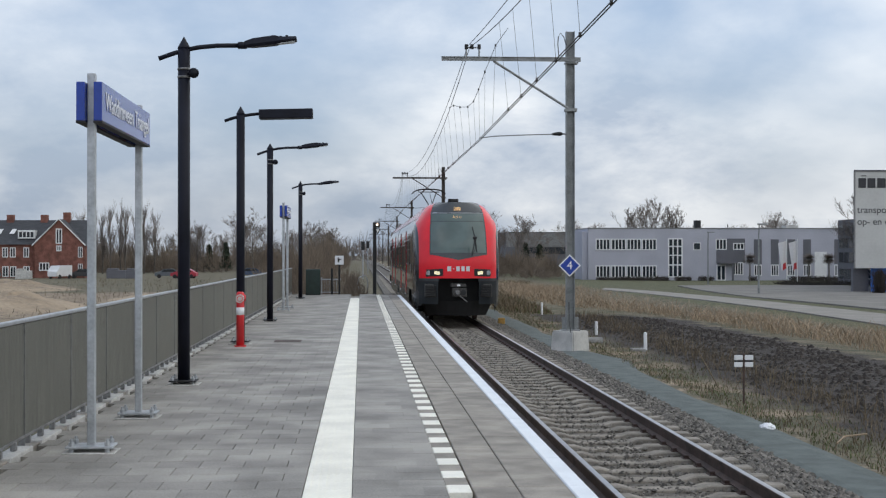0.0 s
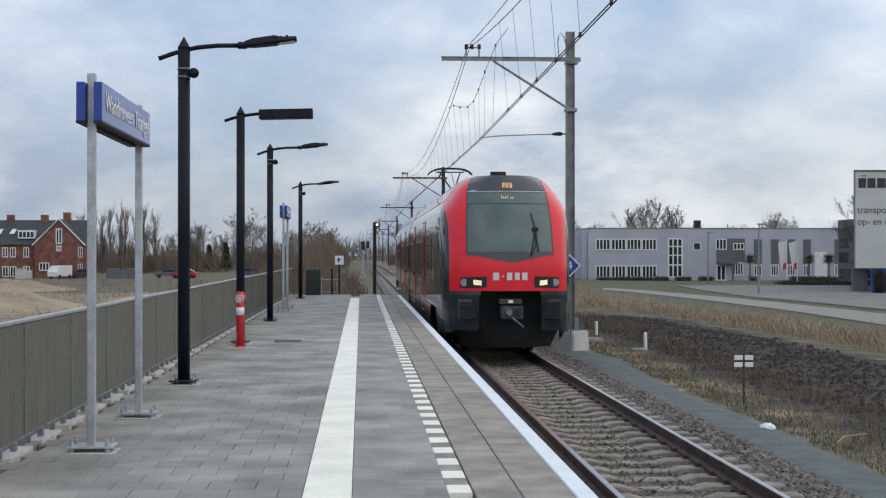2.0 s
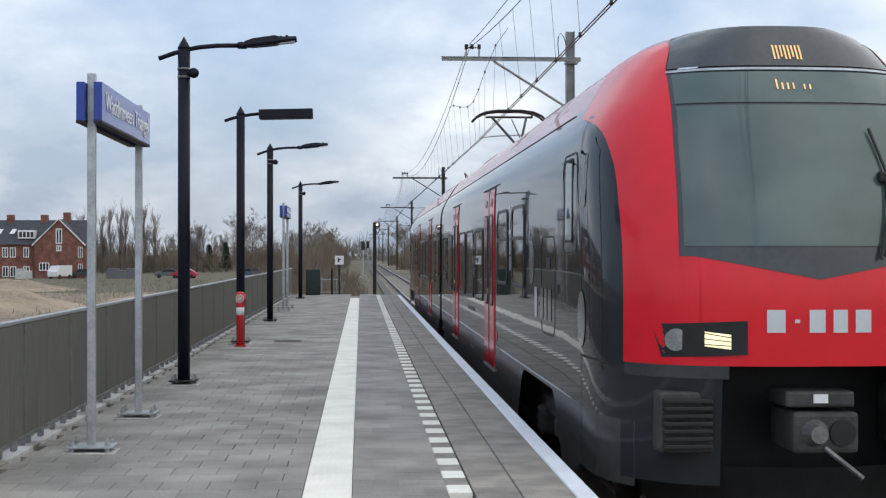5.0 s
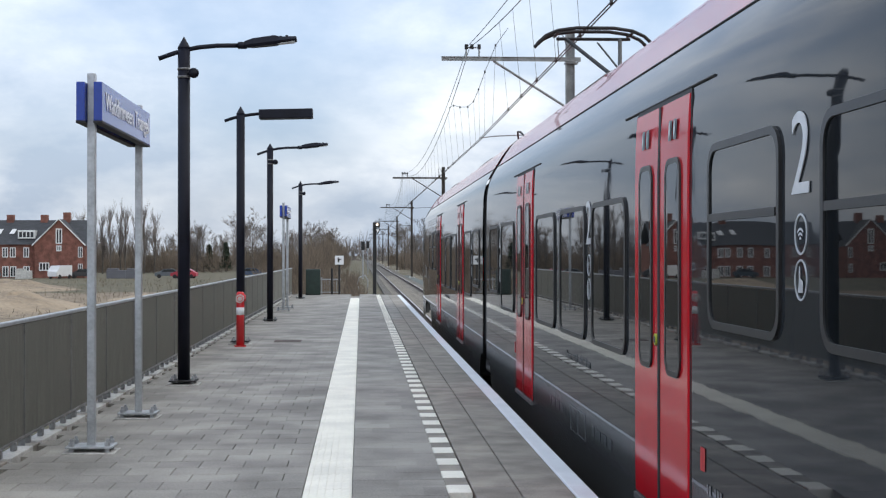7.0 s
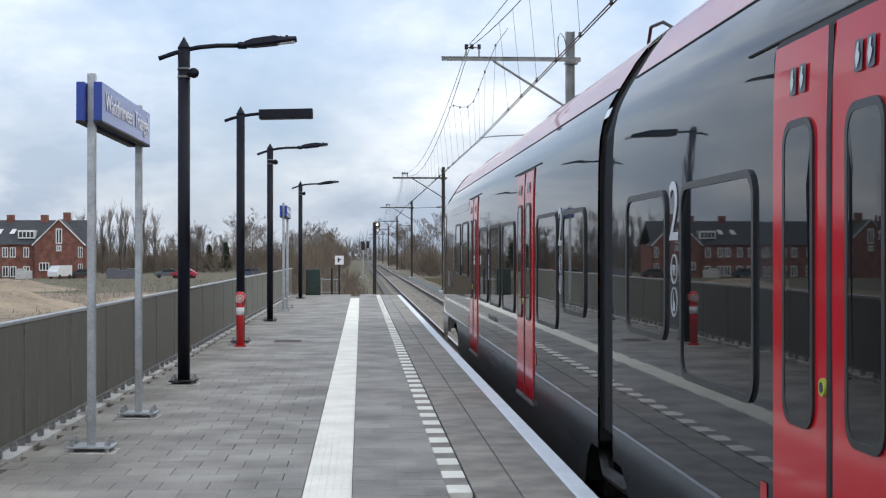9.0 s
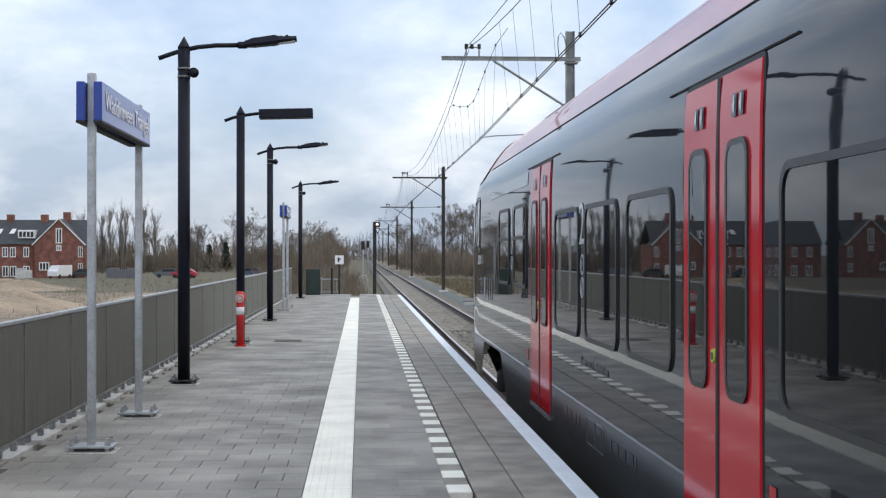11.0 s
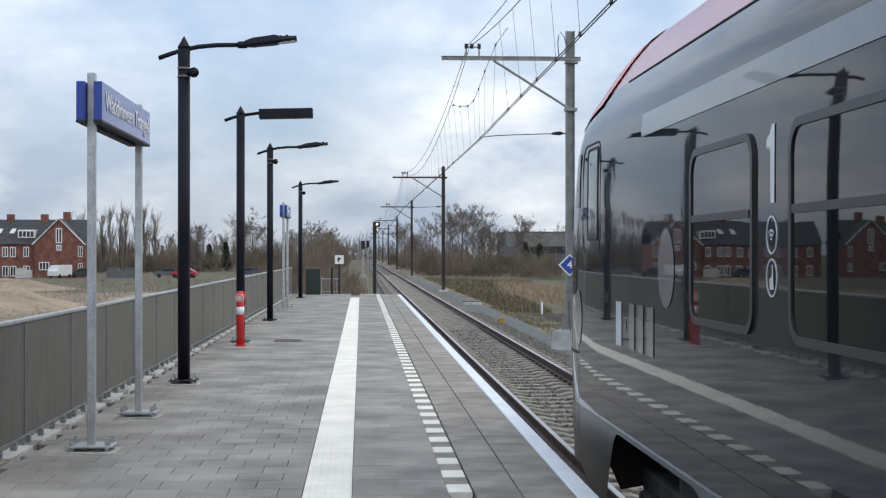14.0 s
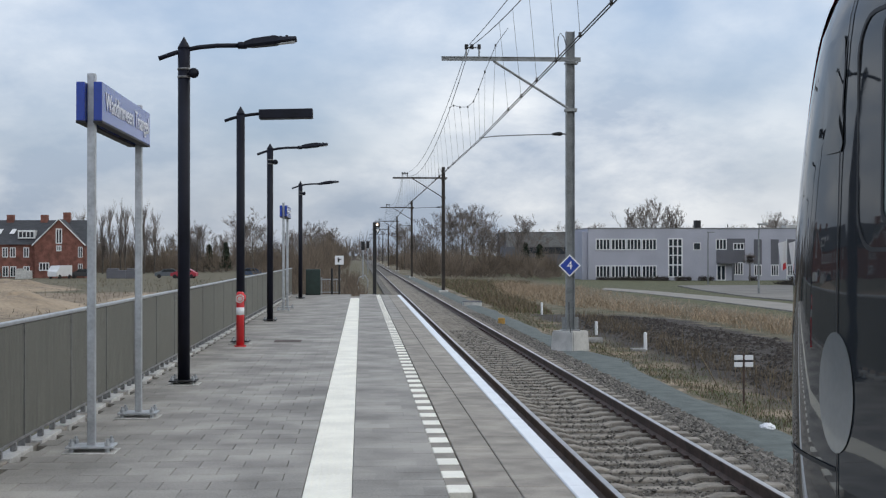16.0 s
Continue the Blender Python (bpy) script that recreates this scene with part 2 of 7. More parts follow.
def ground_z(x, y):
    """Low land left of the platform, a level strip under the track, and land that falls away to the right."""
    z = float(np.interp(x, (-12, -4.5, -2.7, 1.4, 6.3, 9, 12, 15, 18, 21, 26, 40), (-2.25, -1.5, -1.15, -1.15, -1.12, -1.2, -1.28, -1.42, -1.55, -1.52, -1.62, -1.76)))
    bumpy = 0.07 * noise.noise((x * 0.35, y * 0.25, 0.0)) + 0.05 * noise.noise((x * 1.3, y * 1.1, 5.0))
    if 6.4 < x < 20.5:
        z += bumpy * min(1, (x - 6.4) / 1.5)
    elif x < -4.5:
        z += bumpy
    return z


def build_ground():
    xs = sorted(set([-3000, -1200, -500, -250, -120, -80, -60, -45, -35, -28, -22, -18, -14, -11, -9, -7.5, -6, -5, -4, -3.2, -2.7, -2.69, -1, 1.49, 1.5, 3, 4.75, 5.5, 6.3]
                    + [6.4 + 0.5 * i for i in range(44)] + [30, 33, 37, 42, 48, 55, 65, 80, 100, 140, 200, 400, 1000, 3000]))
    ys = [-60, -30, -10, 0] + [5 + 1.0 * i for i in range(56)] + [62, 65, 68, 72, 76, 80, 85, 90, 96, 102, 110, 118, 128, 140, 155, 175, 200, 240, 300, 400, 600, 1000, 2000, 4500]
    vs = [(x, y, ground_z(x, y)) for y in ys for x in xs]
    nx = len(xs)
    fs = [(j * nx + i, j * nx + i + 1, (j + 1) * nx + i + 1, (j + 1) * nx + i) for j in range(len(ys) - 1) for i in range(nx - 1)]
    return raw("ground", vs, fs, M_GROUND, smooth=True)


def ground_material():
    """Rough land: dry grass, moss and dark burnt soil in patches, sand on the building site."""
    m = bpy.data.materials.new("rough_winter_land")
    m.use_nodes = True
    n, l = m.node_tree.nodes, m.node_tree.links
    b = n["Principled BSDF"]
    b.inputs["Roughness"].default_value = 0.95
    tcn = n.new("ShaderNodeTexCoord")
    s = n.new("ShaderNodeSeparateXYZ")
    l.new(tcn.outputs["Object"], s.inputs[0])

    def nz(scale, detail=5.0, stretch=(1, 1, 1)):
        mp = n.new("ShaderNodeMapping"); mp.inputs["Scale"].default_value = stretch
        l.new(tcn.outputs["Object"], mp.inputs["Vector"])
        q = n.new("ShaderNodeTexNoise")
        q.inputs["Scale"].default_value, q.inputs["Detail"].default_value = scale, detail
        l.new(mp.outputs[0], q.inputs["Vector"])
        return q.outputs["Fac"]

    def ramp(fac, stops):
        r = n.new("ShaderNodeValToRGB")
        e = r.color_ramp.elements
        while len(e) < len(stops):
            e.new(0.5)
        for el, (p, c) in zip(e, stops):
            el.position, el.color = p, (*c, 1)
        l.new(fac, r.inputs["Fac"])
        return r.outputs["Color"]

    def mix(fac, a, c):
        x = n.new("ShaderNodeMix"); x.data_type = "RGBA"
        l.new(fac, x.inputs[0]); l.new(a, x.inputs[6]); l.new(c, x.inputs[7])
        return x.outputs[2]

    def band(src, lo, hi, wob, amount):
        """1 between lo and hi with a wandering border."""
        ad = n.new("ShaderNodeMath"); ad.operation = "MULTIPLY_ADD"
        l.new(wob, ad.inputs[0]); ad.inputs[1].default_value = amount; l.new(src, ad.inputs[2])
        up_, dn = n.new("ShaderNodeMapRange"), n.new("ShaderNodeMapRange")
        soft_ = 0.25 + abs(amount) * 0.05
        for q, a0, a1 in ((up_, lo - soft_, lo + soft_), (dn, hi + soft_, hi - soft_)):
            q.inputs["From Min"].default_value, q.inputs["From Max"].default_value = a0, a1
            l.new(ad.outputs[0], q.inputs["Value"])
        mu = n.new("ShaderNodeMath"); mu.operation = "MULTIPLY"
        l.new(up_.outputs[0], mu.inputs[0]); l.new(dn.outputs[0], mu.inputs[1])
        return mu.outputs[0]

    def times(a, c):
        mu = n.new("ShaderNodeMath"); mu.operation = "MULTIPLY"
        l.new(a, mu.inputs[0]); l.new(c, mu.inputs[1])
        return mu.outputs[0]

    def ramp_fac(src, lo, hi):
        q = n.new("ShaderNodeMapRange")
        q.inputs["From Min"].default_value, q.inputs["From Max"].default_value = lo, hi
        l.new(src, q.inputs["Value"])
        return q.outputs[0]

    big_, mid_, fine_ = nz(0.18), nz(1.1), nz(14.0)
    grass = ramp(mid_, [(0.32, (0.070, 0.072, 0.036)), (0.50, (0.125, 0.108, 0.066)), (0.68, (0.20, 0.168, 0.115))])
    dirt = ramp(fine_, [(0.30, (0.020, 0.016, 0.014)), (0.58, (0.040, 0.032, 0.027)), (0.75, (0.085, 0.068, 0.054))])
    sand = ramp(mid_, [(0.3, (0.15, 0.112, 0.075)), (0.5, (0.25, 0.192, 0.13)), (0.7, (0.34, 0.272, 0.19))])
    lawn = ramp(mid_, [(0.35, (0.075, 0.080, 0.035)), (0.65, (0.125, 0.12, 0.062))])
    col = grass
    soil = times(band(s.outputs["X"], 8.7, 15.4, mid_, 3.0), band(s.outputs["Y"], 10, 66, big_, 6.0))
    col = mix(soil, col, dirt)
    sandy = times(band(s.outputs["X"], 6.9, 8.6, mid_, 2.2), ramp_fac(nz(0.55, 6.0), 0.46, 0.60))
    col = mix(sandy, col, sand)
    far_lawn = band(s.outputs["X"], 21.0, 90, mid_, 1.2)
    col = mix(far_lawn, col, lawn)
    site = band(s.outputs["X"], -80, -6.0, big_, 3.0)
    col = mix(times(site, band(s.outputs["Y"], -20, 150, big_, 20.0)), col, sand)
    grit = ramp(fine_, [(0.35, (0.6, 0.6, 0.6)), (0.65, (1.25, 1.25, 1.25))])
    mx = n.new("ShaderNodeMix"); mx.data_type, mx.blend_type = "RGBA", "MULTIPLY"; mx.inputs[0].default_value = 1.0
    l.new(col, mx.inputs[6]); l.new(grit, mx.inputs[7])
    l.new(mx.outputs[2], b.inputs["Base Color"])
    bp = n.new("ShaderNodeBump"); bp.inputs["Strength"].default_value, bp.inputs["Distance"].default_value = 0.8, 0.06
    l.new(fine_, bp.inputs["Height"]); l.new(bp.outputs[0], b.inputs["Normal"])
    return m


M_GROUND = ground_material()
tagged(build_ground(), "rough winter land with dry grass, bare soil and sand", "ground", kind="structure")

# ---------------------------------------------------------------- platform
PLAT_Y0, PLAT_Y1 = -3.0, 51.8
platform = tagged(part("platform", boxes((-2.56, 1.40, PLAT_Y0, PLAT_Y1, -1.30, -0.062)), M_JOINT),
                  "raised station platform paved with grey concrete tiles", "platform", kind="structure")


def slab_mesh(name, w, d, h=0.06, c=0.005):
    """A paving piece with chamfered top edges; its top lies at z = 0."""
    bm = bmesh.new()
    a, b_ = w / 2, d / 2
    lo = [bm.verts.new((x, y, -h)) for x, y in ((-a, -b_), (a, -b_), (a, b_), (-a, b_))]
    mi = [bm.verts.new((x, y, -c)) for x, y in ((-a, -b_), (a, -b_), (a, b_), (-a, b_))]
    hi = [bm.verts.new((x, y, 0)) for x, y in ((-a + c, -b_ + c), (a - c, -b_ + c), (a - c, b_ - c), (-a + c, b_ - c))]
    for r0, r1 in ((lo, mi), (mi, hi)):
        for k in range(4):
            bm.faces.new((r0[k], r0[(k + 1) % 4], r1[(k + 1) % 4], r1[k]))
    bm.faces.new(hi)
    me = bpy.data.meshes.new(name)
    bm.to_mesh(me)
    bm.free()
    return me


def lay(name, mesh, material, places, parent, limit, far_material, far_name):
    """Paving pieces: the first ones as objects, the rest joined in one mesh."""
    near, rest = places[:limit], places[limit:]
    mesh.materials.append(material)
    for x, y, z in near:
        o = new(name, mesh)
        o.parent = parent
        o.location = (x, y, z)
    if rest:
        co = np.array([v.co[:] for v in mesh.vertices])
        fc = np.array([p.vertices[:] for p in mesh.polygons])
        off = np.array(rest)
        vs = (co[None] + off[:, None]).reshape(-1, 3)
        fs = (fc[None] + (np.arange(len(off)) * len(co))[:, None, None]).reshape(-1, 4)
        tagged(raw(far_name, vs.tolist(), fs.tolist(), far_material, parent), kind="stuff")


rng = random.Random(4)


def paving():
    tile, half = slab_mesh("paving_tile", 0.2965, 0.298, c=0.002), slab_mesh("half_tile", 0.146, 0.298, c=0.002)
    cut = slab_mesh("cut_tile", 0.222, 0.298, c=0.002)
    full, halves, cuts = [], [], []
    for j in range(int((PLAT_Y1 - 7.6) / 0.3)):
        y = 7.6 + 0.15 + j * 0.3
        odd = j % 2
        dz = lambda: rng.uniform(-0.0015, 0.0010)
        # left of the guidance strip, from the strip outwards
        x0 = -0.356 - (0.15 if odd else 0.0)
        full += [(x0 - 0.15 - 0.3 * i, y, dz()) for i in range(6)]
        if odd:
            halves += [(-0.356 - 0.075, y, dz()), (-2.306 - 0.075, y, dz())]
        else:
            cuts.append((-2.156 - 0.114, y, dz()))
        # between the strip and the warning blocks
        if odd:
            halves += [(-0.054 + 0.0735, y, dz()), (0.456, y, dz())]
            full.append((0.2375, y, dz()))
        else:
            full += [(0.0935, y, dz()), (0.3905 - 0.007, y, dz())]
    full.sort(key=lambda p: p[1])
    lay("paving_tile", tile, M_TILE, full, platform, 240, M_TILE2, "far_paving_tiles")
    lay("half_tile", half, M_TILE, halves, platform, 60, M_TILE2, "far_half_tiles")
    lay("cut_tile", cut, M_TILE, cuts, platform, 30, M_TILE2, "far_cut_tiles")
    filler = slab_mesh("filler_block", 0.148, 0.285, c=0.003)
    lay("filler_block", filler, M_SLAB, [(0.605, 8.73 + 0.2885 + 0.577 * j, 0.0) for j in range(74)], platform, 60, M_TILE2, "far_filler_blocks")
    edge = slab_mesh("edge_slab", 0.275, 0.592)
    lay("edge_slab", edge, M_SLAB, [(0.83, 7.9 + 0.6 * j, 0) for j in range(73)], platform, 40, M_TILE2, "far_edge_slabs")
    coping = slab_mesh("coping_slab", 0.312, 1.194, 0.16)
    lay("coping_slab", coping, M_SLAB, [(1.131, 8.2 + 1.2 * j, 0) for j in range(36)], platform, 36, M_TILE2, "far_coping")
    band_ = slab_mesh("white_edge_block", 0.128, 1.194, 0.16, 0.008)
    lay("white_edge_block", band_, M_EDGE, [(1.355, 8.2 + 1.2 * j, 0.004) for j in range(36)], platform, 36, M_EDGE, "far_edge")
    # ribbed guidance tiles for canes
    bm = bmesh.new()
    box(bm, -0.147, 0.147, -0.148, 0.148, -0.06, 0.0)
    for k in range(6):
        x = -0.122 + k * 0.0488
        box(bm, x - 0.011, x + 0.011, -0.148, 0.148, 0.0, 0.005)
    me = bpy.data.meshes.new("guidance_tile")
    bm.to_mesh(me)
    bm.free()
    lay("guidance_tile", me, M_WHITE, [(-0.205, 7.7 + 0.3 * j, 0.0) for j in range(132)], platform, 132, M_WHITE, "far_guidance")
    cross = slab_mesh("guidance_end_tile", 0.60, 0.30)
    lay("guidance_end_tile", cross, M_CONC, [(-0.205, 47.35, 0.003)], platform, 1, M_CONC, "far_end")
    dash = slab_mesh("warning_block", 0.148, 0.278)
    lay("warning_block", dash, M_WHITE, [(0.605, 8.73 + 0.577 * j, 0.003) for j in range(74)], platform, 74, M_WHITE, "far_warning")
    # body of the platform front towards the track
    part("platform_wall", boxes((1.28, 1.395, PLAT_Y0, PLAT_Y1, -1.3, -0.165)), M_CONC, platform)
    part("near_paving", boxes((-2.5, 1.41, PLAT_Y0, 7.55, -0.06, -0.002)), M_TILE, platform)
    # flush drain cover
    part("drain_cover", boxes((-1.45, -1.0, 23.5, 24.1, -0.02, 0.004), bev=0.004), M_RAIL, platform, "dark iron drain cover")


# ---------------------------------------------------------------- track
RAIL_PROFILE = ((-0.07, -0.16), (0.07, -0.16), (0.07, -0.148), (0.012, -0.125), (0.010, -0.045), (0.036, -0.036), (0.036, -0.006), (0.028, 0.0),
                (-0.028, 0.0), (-0.036, -0.006), (-0.036, -0.036), (-0.010, -0.045), (-0.012, -0.125), (-0.07, -0.148))


def rail(parent, x, name):
    bm = bmesh.new()
    ends = [[bm.verts.new((x + u, y, RAIL_Z - 0.0015 + w)) for u, w in RAIL_PROFILE] for y in (-20, 150, 420, 900)]
    k = len(RAIL_PROFILE)
    for r0, r1 in zip(ends, ends[1:]):
        for i in range(k):
            bm.faces.new((r0[i], r0[(i + 1) % k], r1[(i + 1) % k], r1[i]))
    bm.faces.new(ends[0]); bm.faces.new(ends[-1])
    part(name, bm, M_RAIL, parent)
    part("running_surface", boxes((x - 0.029, x + 0.029, -20, 900, RAIL_Z - 0.002, RAIL_Z + 0.001)), M_RAILTOP, parent, "polished steel running surface")


def stones(name, parent, n, area, zfun, size, seed, material=None):
    """Loose stones joined in one mesh."""
    r = np.random.RandomState(seed)
    base = np.array([(1, 0, 0), (-1, 0, 0), (0, 1, 0), (0, -1, 0), (0, 0, 1), (0, 0, -1)], float)
    tri = np.array([(0, 2, 4), (2, 1, 4), (1, 3, 4), (3, 0, 4), (2, 0, 5), (1, 2, 5), (3, 1, 5), (0, 3, 5)])
    x0, x1, y0, y1 = area
    px = r.uniform(x0, x1, n)
    py = y0 + (y1 - y0) * r.uniform(0, 1, n) ** 1.6
    sc = r.uniform(size * 0.5, size, (n, 1, 1)) * (1 + r.uniform(-0.35, 0.35, (n, 6, 1)))
    ax, bx = r.uniform(0, 6.28, n), r.uniform(-0.6, 0.6, n)
    ca, sa, cb, sb = np.cos(ax), np.sin(ax), np.cos(bx), np.sin(bx)
    v = base[None] * sc * np.array([1.0, 0.85, 0.65])
    x = v[..., 0] * ca[:, None] - v[..., 1] * sa[:, None]
    y = v[..., 0] * sa[:, None] + v[..., 1] * ca[:, None]
    z = v[..., 2] * cb[:, None] + x * sb[:, None]
    pz = np.array([zfun(a, b_) for a, b_ in zip(px, py)])
    vs = np.stack([x + px[:, None], y + py[:, None], z + pz[:, None]], -1).reshape(-1, 3)
    fs = (tri[None] + (np.arange(n) * 6)[:, None, None]).reshape(-1, 3)
    ob = raw(name, vs.tolist(), fs.tolist(), material or M_STONE, parent)
    return tagged(ob, kind="stuff")


def bed_z(x, y):
    d = abs(x - TRACK_X)
    return -0.985 if d < 1.25 else -0.985 - 0.16 * min(1, (d - 1.25) / 0.5)


def build_track():
    track = empty("railway_track", pose(0, 0, 0), label="single railway track of rusty rails on concrete sleepers in ballast", category="railway track", kind="structure")
    bm = bmesh.new()
    prof = ((1.42, -1.12), (1.45, -1.0), (1.9, -1.0), (4.37, -1.0), (4.95, -1.07), (5.35, -1.14))
    rows = [[bm.verts.new((x, y, z)) for x, z in prof] for y in (-20, 900)]
    for i in range(len(prof) - 1):
        bm.faces.new((rows[0][i], rows[0][i + 1], rows[1][i + 1], rows[1][i]))
    part("ballast_bed", bm, M_BALLAST, track)
    for x, nm in ((TRACK_X - 0.7535, "rail"), (TRACK_X + 0.7535, "rail")):
        rail(track, x, nm)
    # sleepers with a dished middle
    bm = bmesh.new()
    cs = [(-1.26, 0.0), (-0.45, 0.0), (-0.32, -0.035), (0.32, -0.035), (0.45, 0.0), (1.26, 0.0)]
    rings = []
    for x, dz in cs:
        rings.append([bm.verts.new((x, y, z + (dz if z > -0.1 else 0))) for y, z in ((-0.145, -0.2), (-0.12, -0.012), (-0.105, 0), (0.105, 0), (0.12, -0.012), (0.145, -0.2))])
    for r0, r1 in zip(rings, rings[1:]):
        for k in range(6):
            bm.faces.new((r0[k], r0[(k + 1) % 6], r1[(k + 1) % 6], r1[k]))
    bm.faces.new(rings[0]); bm.faces.new(rings[-1][::-1])
    bmesh.ops.recalc_face_normals(bm, faces=bm.faces)
    sleeper = bpy.data.meshes.new("sleeper")
    bm.to_mesh(sleeper)
    bm.free()
    places = [(TRACK_X, 9.0 + 0.61 * j, RAIL_Z - 0.172) for j in range(250)]
    sleeper.materials.append(M_SLEEPER)
    for p in places:
        o = new("sleeper", sleeper)
        o.parent = track
        o.location = p
    clip = bpy.data.meshes.new("rail_clip")
    bm = boxes((-0.115, -0.065, -0.06, 0.06, 0, 0.045), (0.065, 0.115, -0.06, 0.06, 0, 0.045), (-0.13, 0.13, -0.075, 0.075, 0, 0.012), bev=0.006)
    bm.to_mesh(clip)
    bm.free()
    clip.materials.append(M_RAIL)
    for j in range(60):
        for sx in (-1, 1):
            o = new("rail_clip", clip)
            o.parent = track
            o.location = (TRACK_X + sx * 0.7535, 9.0 + 0.61 * j, RAIL_Z - 0.172)
    stones("ballast_stones", track, 13000, (1.5, 4.4, 8.5, 45), lambda x, y: bed_z(x, y) + 0.015, 0.036, 11)
    stones("shoulder_stones", track, 8500, (4.2, 5.22, 9, 60), lambda x, y: float(np.interp(x, (4.37, 4.95, 5.35), (-0.985, -1.055, -1.12))), 0.058, 12)
    return track


def build_path():
    bm = bmesh.new()
    rows = []
    for i in range(60):
        y = -5 + i * 3.0
        w0 = 5.08 + 0.07 * noise.noise((0, y * 0.3, 1)) + 0.04 * noise.noise((0, y * 1.1, 2))
        w1 = 6.06 + 0.18 * noise.noise((7, y * 0.21, 3)) + 0.08 * noise.noise((3, y * 0.9, 4))
        if 33 < y < 37:
            w1 += 0.5
        rows.append([bm.verts.new((w0 + (w1 - w0) * k / 4, y, -1.085 + (0.012 if 0 < k < 4 else -0.03))) for k in range(5)])
    for r0, r1 in zip(rows, rows[1:]):
        for k in range(4):
            bm.faces.new((r0[k], r0[k + 1], r1[k + 1], r1[k]))
    tagged(part("gravel_path", bm, M_PATH), "blue-grey fine gravel inspection path beside the track", "path", kind="structure")


build_track()
build_path()
# ---------------------------------------------------------------- platform furniture
def base_plate(parent, size, material, zc=0.036):
    """Foot plate on a mortar pad with four bolts."""
    s = size / 2
    part("mortar_pad", boxes((-s - 0.03, s + 0.03, -s - 0.03, s + 0.03, 0, 0.010), bev=0.003), M_CONC, parent)
    part("foot_plate", boxes((-s, s, -s, s, zc, zc + 0.018), bev=0.004), material, parent)
    for sx in (-1, 1):
        for sy in (-1, 1):
            x, y = sx * (s - 0.035), sy * (s - 0.035)
            part("bolt", tubes(([(x, y, 0.01), (x, y, zc + 0.07)], 0.011), ([(x, y, zc + 0.018), (x, y, zc + 0.046)], 0.023), n=6), M_GALV, parent, "galvanised anchor bolt")


def lamp_post(height, flat=False, collar=True):
    t = empty("street_lamp", pose(0, 0, 0), label="black steel platform lamp on a tall round post" if not flat else "black steel platform lamp with a flat panel head",
              category="street lamp", group="lamps along the platform")
    base_plate(t, 0.30, M_BLACK)
    part("post", tubes(([(0, 0, 0.02), (0, 0, height - 0.13)], 0.068), n=20), M_POSTBLK, t, smooth=True)
    part("finial", tubes(([(0, 0, height - 0.13), (0, 0, height - 0.11), (0, 0, height)], [0.072, 0.066, 0.004]), n=20), M_POSTBLK, t, "pointed cap", smooth=True)
    arm = [(-0.28, 0, height - 0.245), (-0.13, 0, height - 0.19), (0.0, 0, height - 0.15), (0.16, 0, height - 0.115), (0.36, 0, height - 0.095), (0.62, 0, height - 0.09)]
    if flat:
        arm = [(-0.26, 0, height - 0.24), (-0.12, 0, height - 0.19), (0.0, 0, height - 0.16), (0.15, 0, height - 0.135), (0.32, 0, height - 0.115)]
    part("arm", tubes((arm, 0.026), n=12), M_POSTBLK, t, smooth=True)
    if flat:
        bm = boxes((0.30, 1.17, -0.15, 0.15, -0.095, 0.055), bev=0.012)
        bmesh.ops.rotate(bm, verts=bm.verts, cent=(0.3, 0, 0), matrix=Matrix.Rotation(radians(-1.5), 3, "Y"))
        bmesh.ops.translate(bm, verts=bm.verts, vec=(0, 0, height - 0.115))
        part("panel_head", bm, M_POSTBLK, t)
    else:
        part("joint_sleeve", tubes(([(0.60, 0, height - 0.09), (0.70, 0, height - 0.088)], 0.04), n=14), M_POSTBLK, t, smooth=True)
        bm = bmesh.new()
        sec = ((0.68, 0.05, 0.045), (0.78, 0.075, 0.065), (1.02, 0.09, 0.07), (1.08, 0.11, 0.045), (1.26, 0.10, 0.03))
        rows = [[bm.verts.new((x, -w, 0)), bm.verts.new((x, -w * 0.7, h)), bm.verts.new((x, w * 0.7, h)), bm.verts.new((x, w, 0)), bm.verts.new((x, w * 0.8, -h * 0.5)), bm.verts.new((x, -w * 0.8, -h * 0.5))] for x, w, h in sec]
        for r0, r1 in zip(rows, rows[1:]):
            for k in range(6):
                bm.faces.new((r0[k], r0[(k + 1) % 6], r1[(k + 1) % 6], r1[k]))
        bm.faces.new(rows[0]); bm.faces.new(rows[-1])
        rotm = Matrix.Rotation(radians(-7), 3, "Y")
        bmesh.ops.rotate(bm, verts=bm.verts, cent=(0.68, 0, 0), matrix=rotm)
        bmesh.ops.translate(bm, verts=bm.verts, vec=(0, 0, height - 0.09))
        head = part("lamp_head", bm, M_POSTBLK, t)
        bm = boxes((0.98, 1.24, -0.07, 0.07, -0.028, -0.016))
        bmesh.ops.rotate(bm, verts=bm.verts, cent=(0.68, 0, 0), matrix=rotm)
        bmesh.ops.translate(bm, verts=bm.verts, vec=(0, 0, height - 0.09))
        part("lens", bm, M_LAMPGLASS, head, "clear lamp lens")
        bm = boxes(*[(1.0 + 0.07 * k, 1.03 + 0.07 * k, -0.05, 0.05, 0.03, 0.055) for k in range(3)])
        bmesh.ops.rotate(bm, verts=bm.verts, cent=(0.68, 0, 0), matrix=rotm)
        bmesh.ops.translate(bm, verts=bm.verts, vec=(0, 0, height - 0.09))
        part("cooling_fins", bm, M_POSTBLK, head)
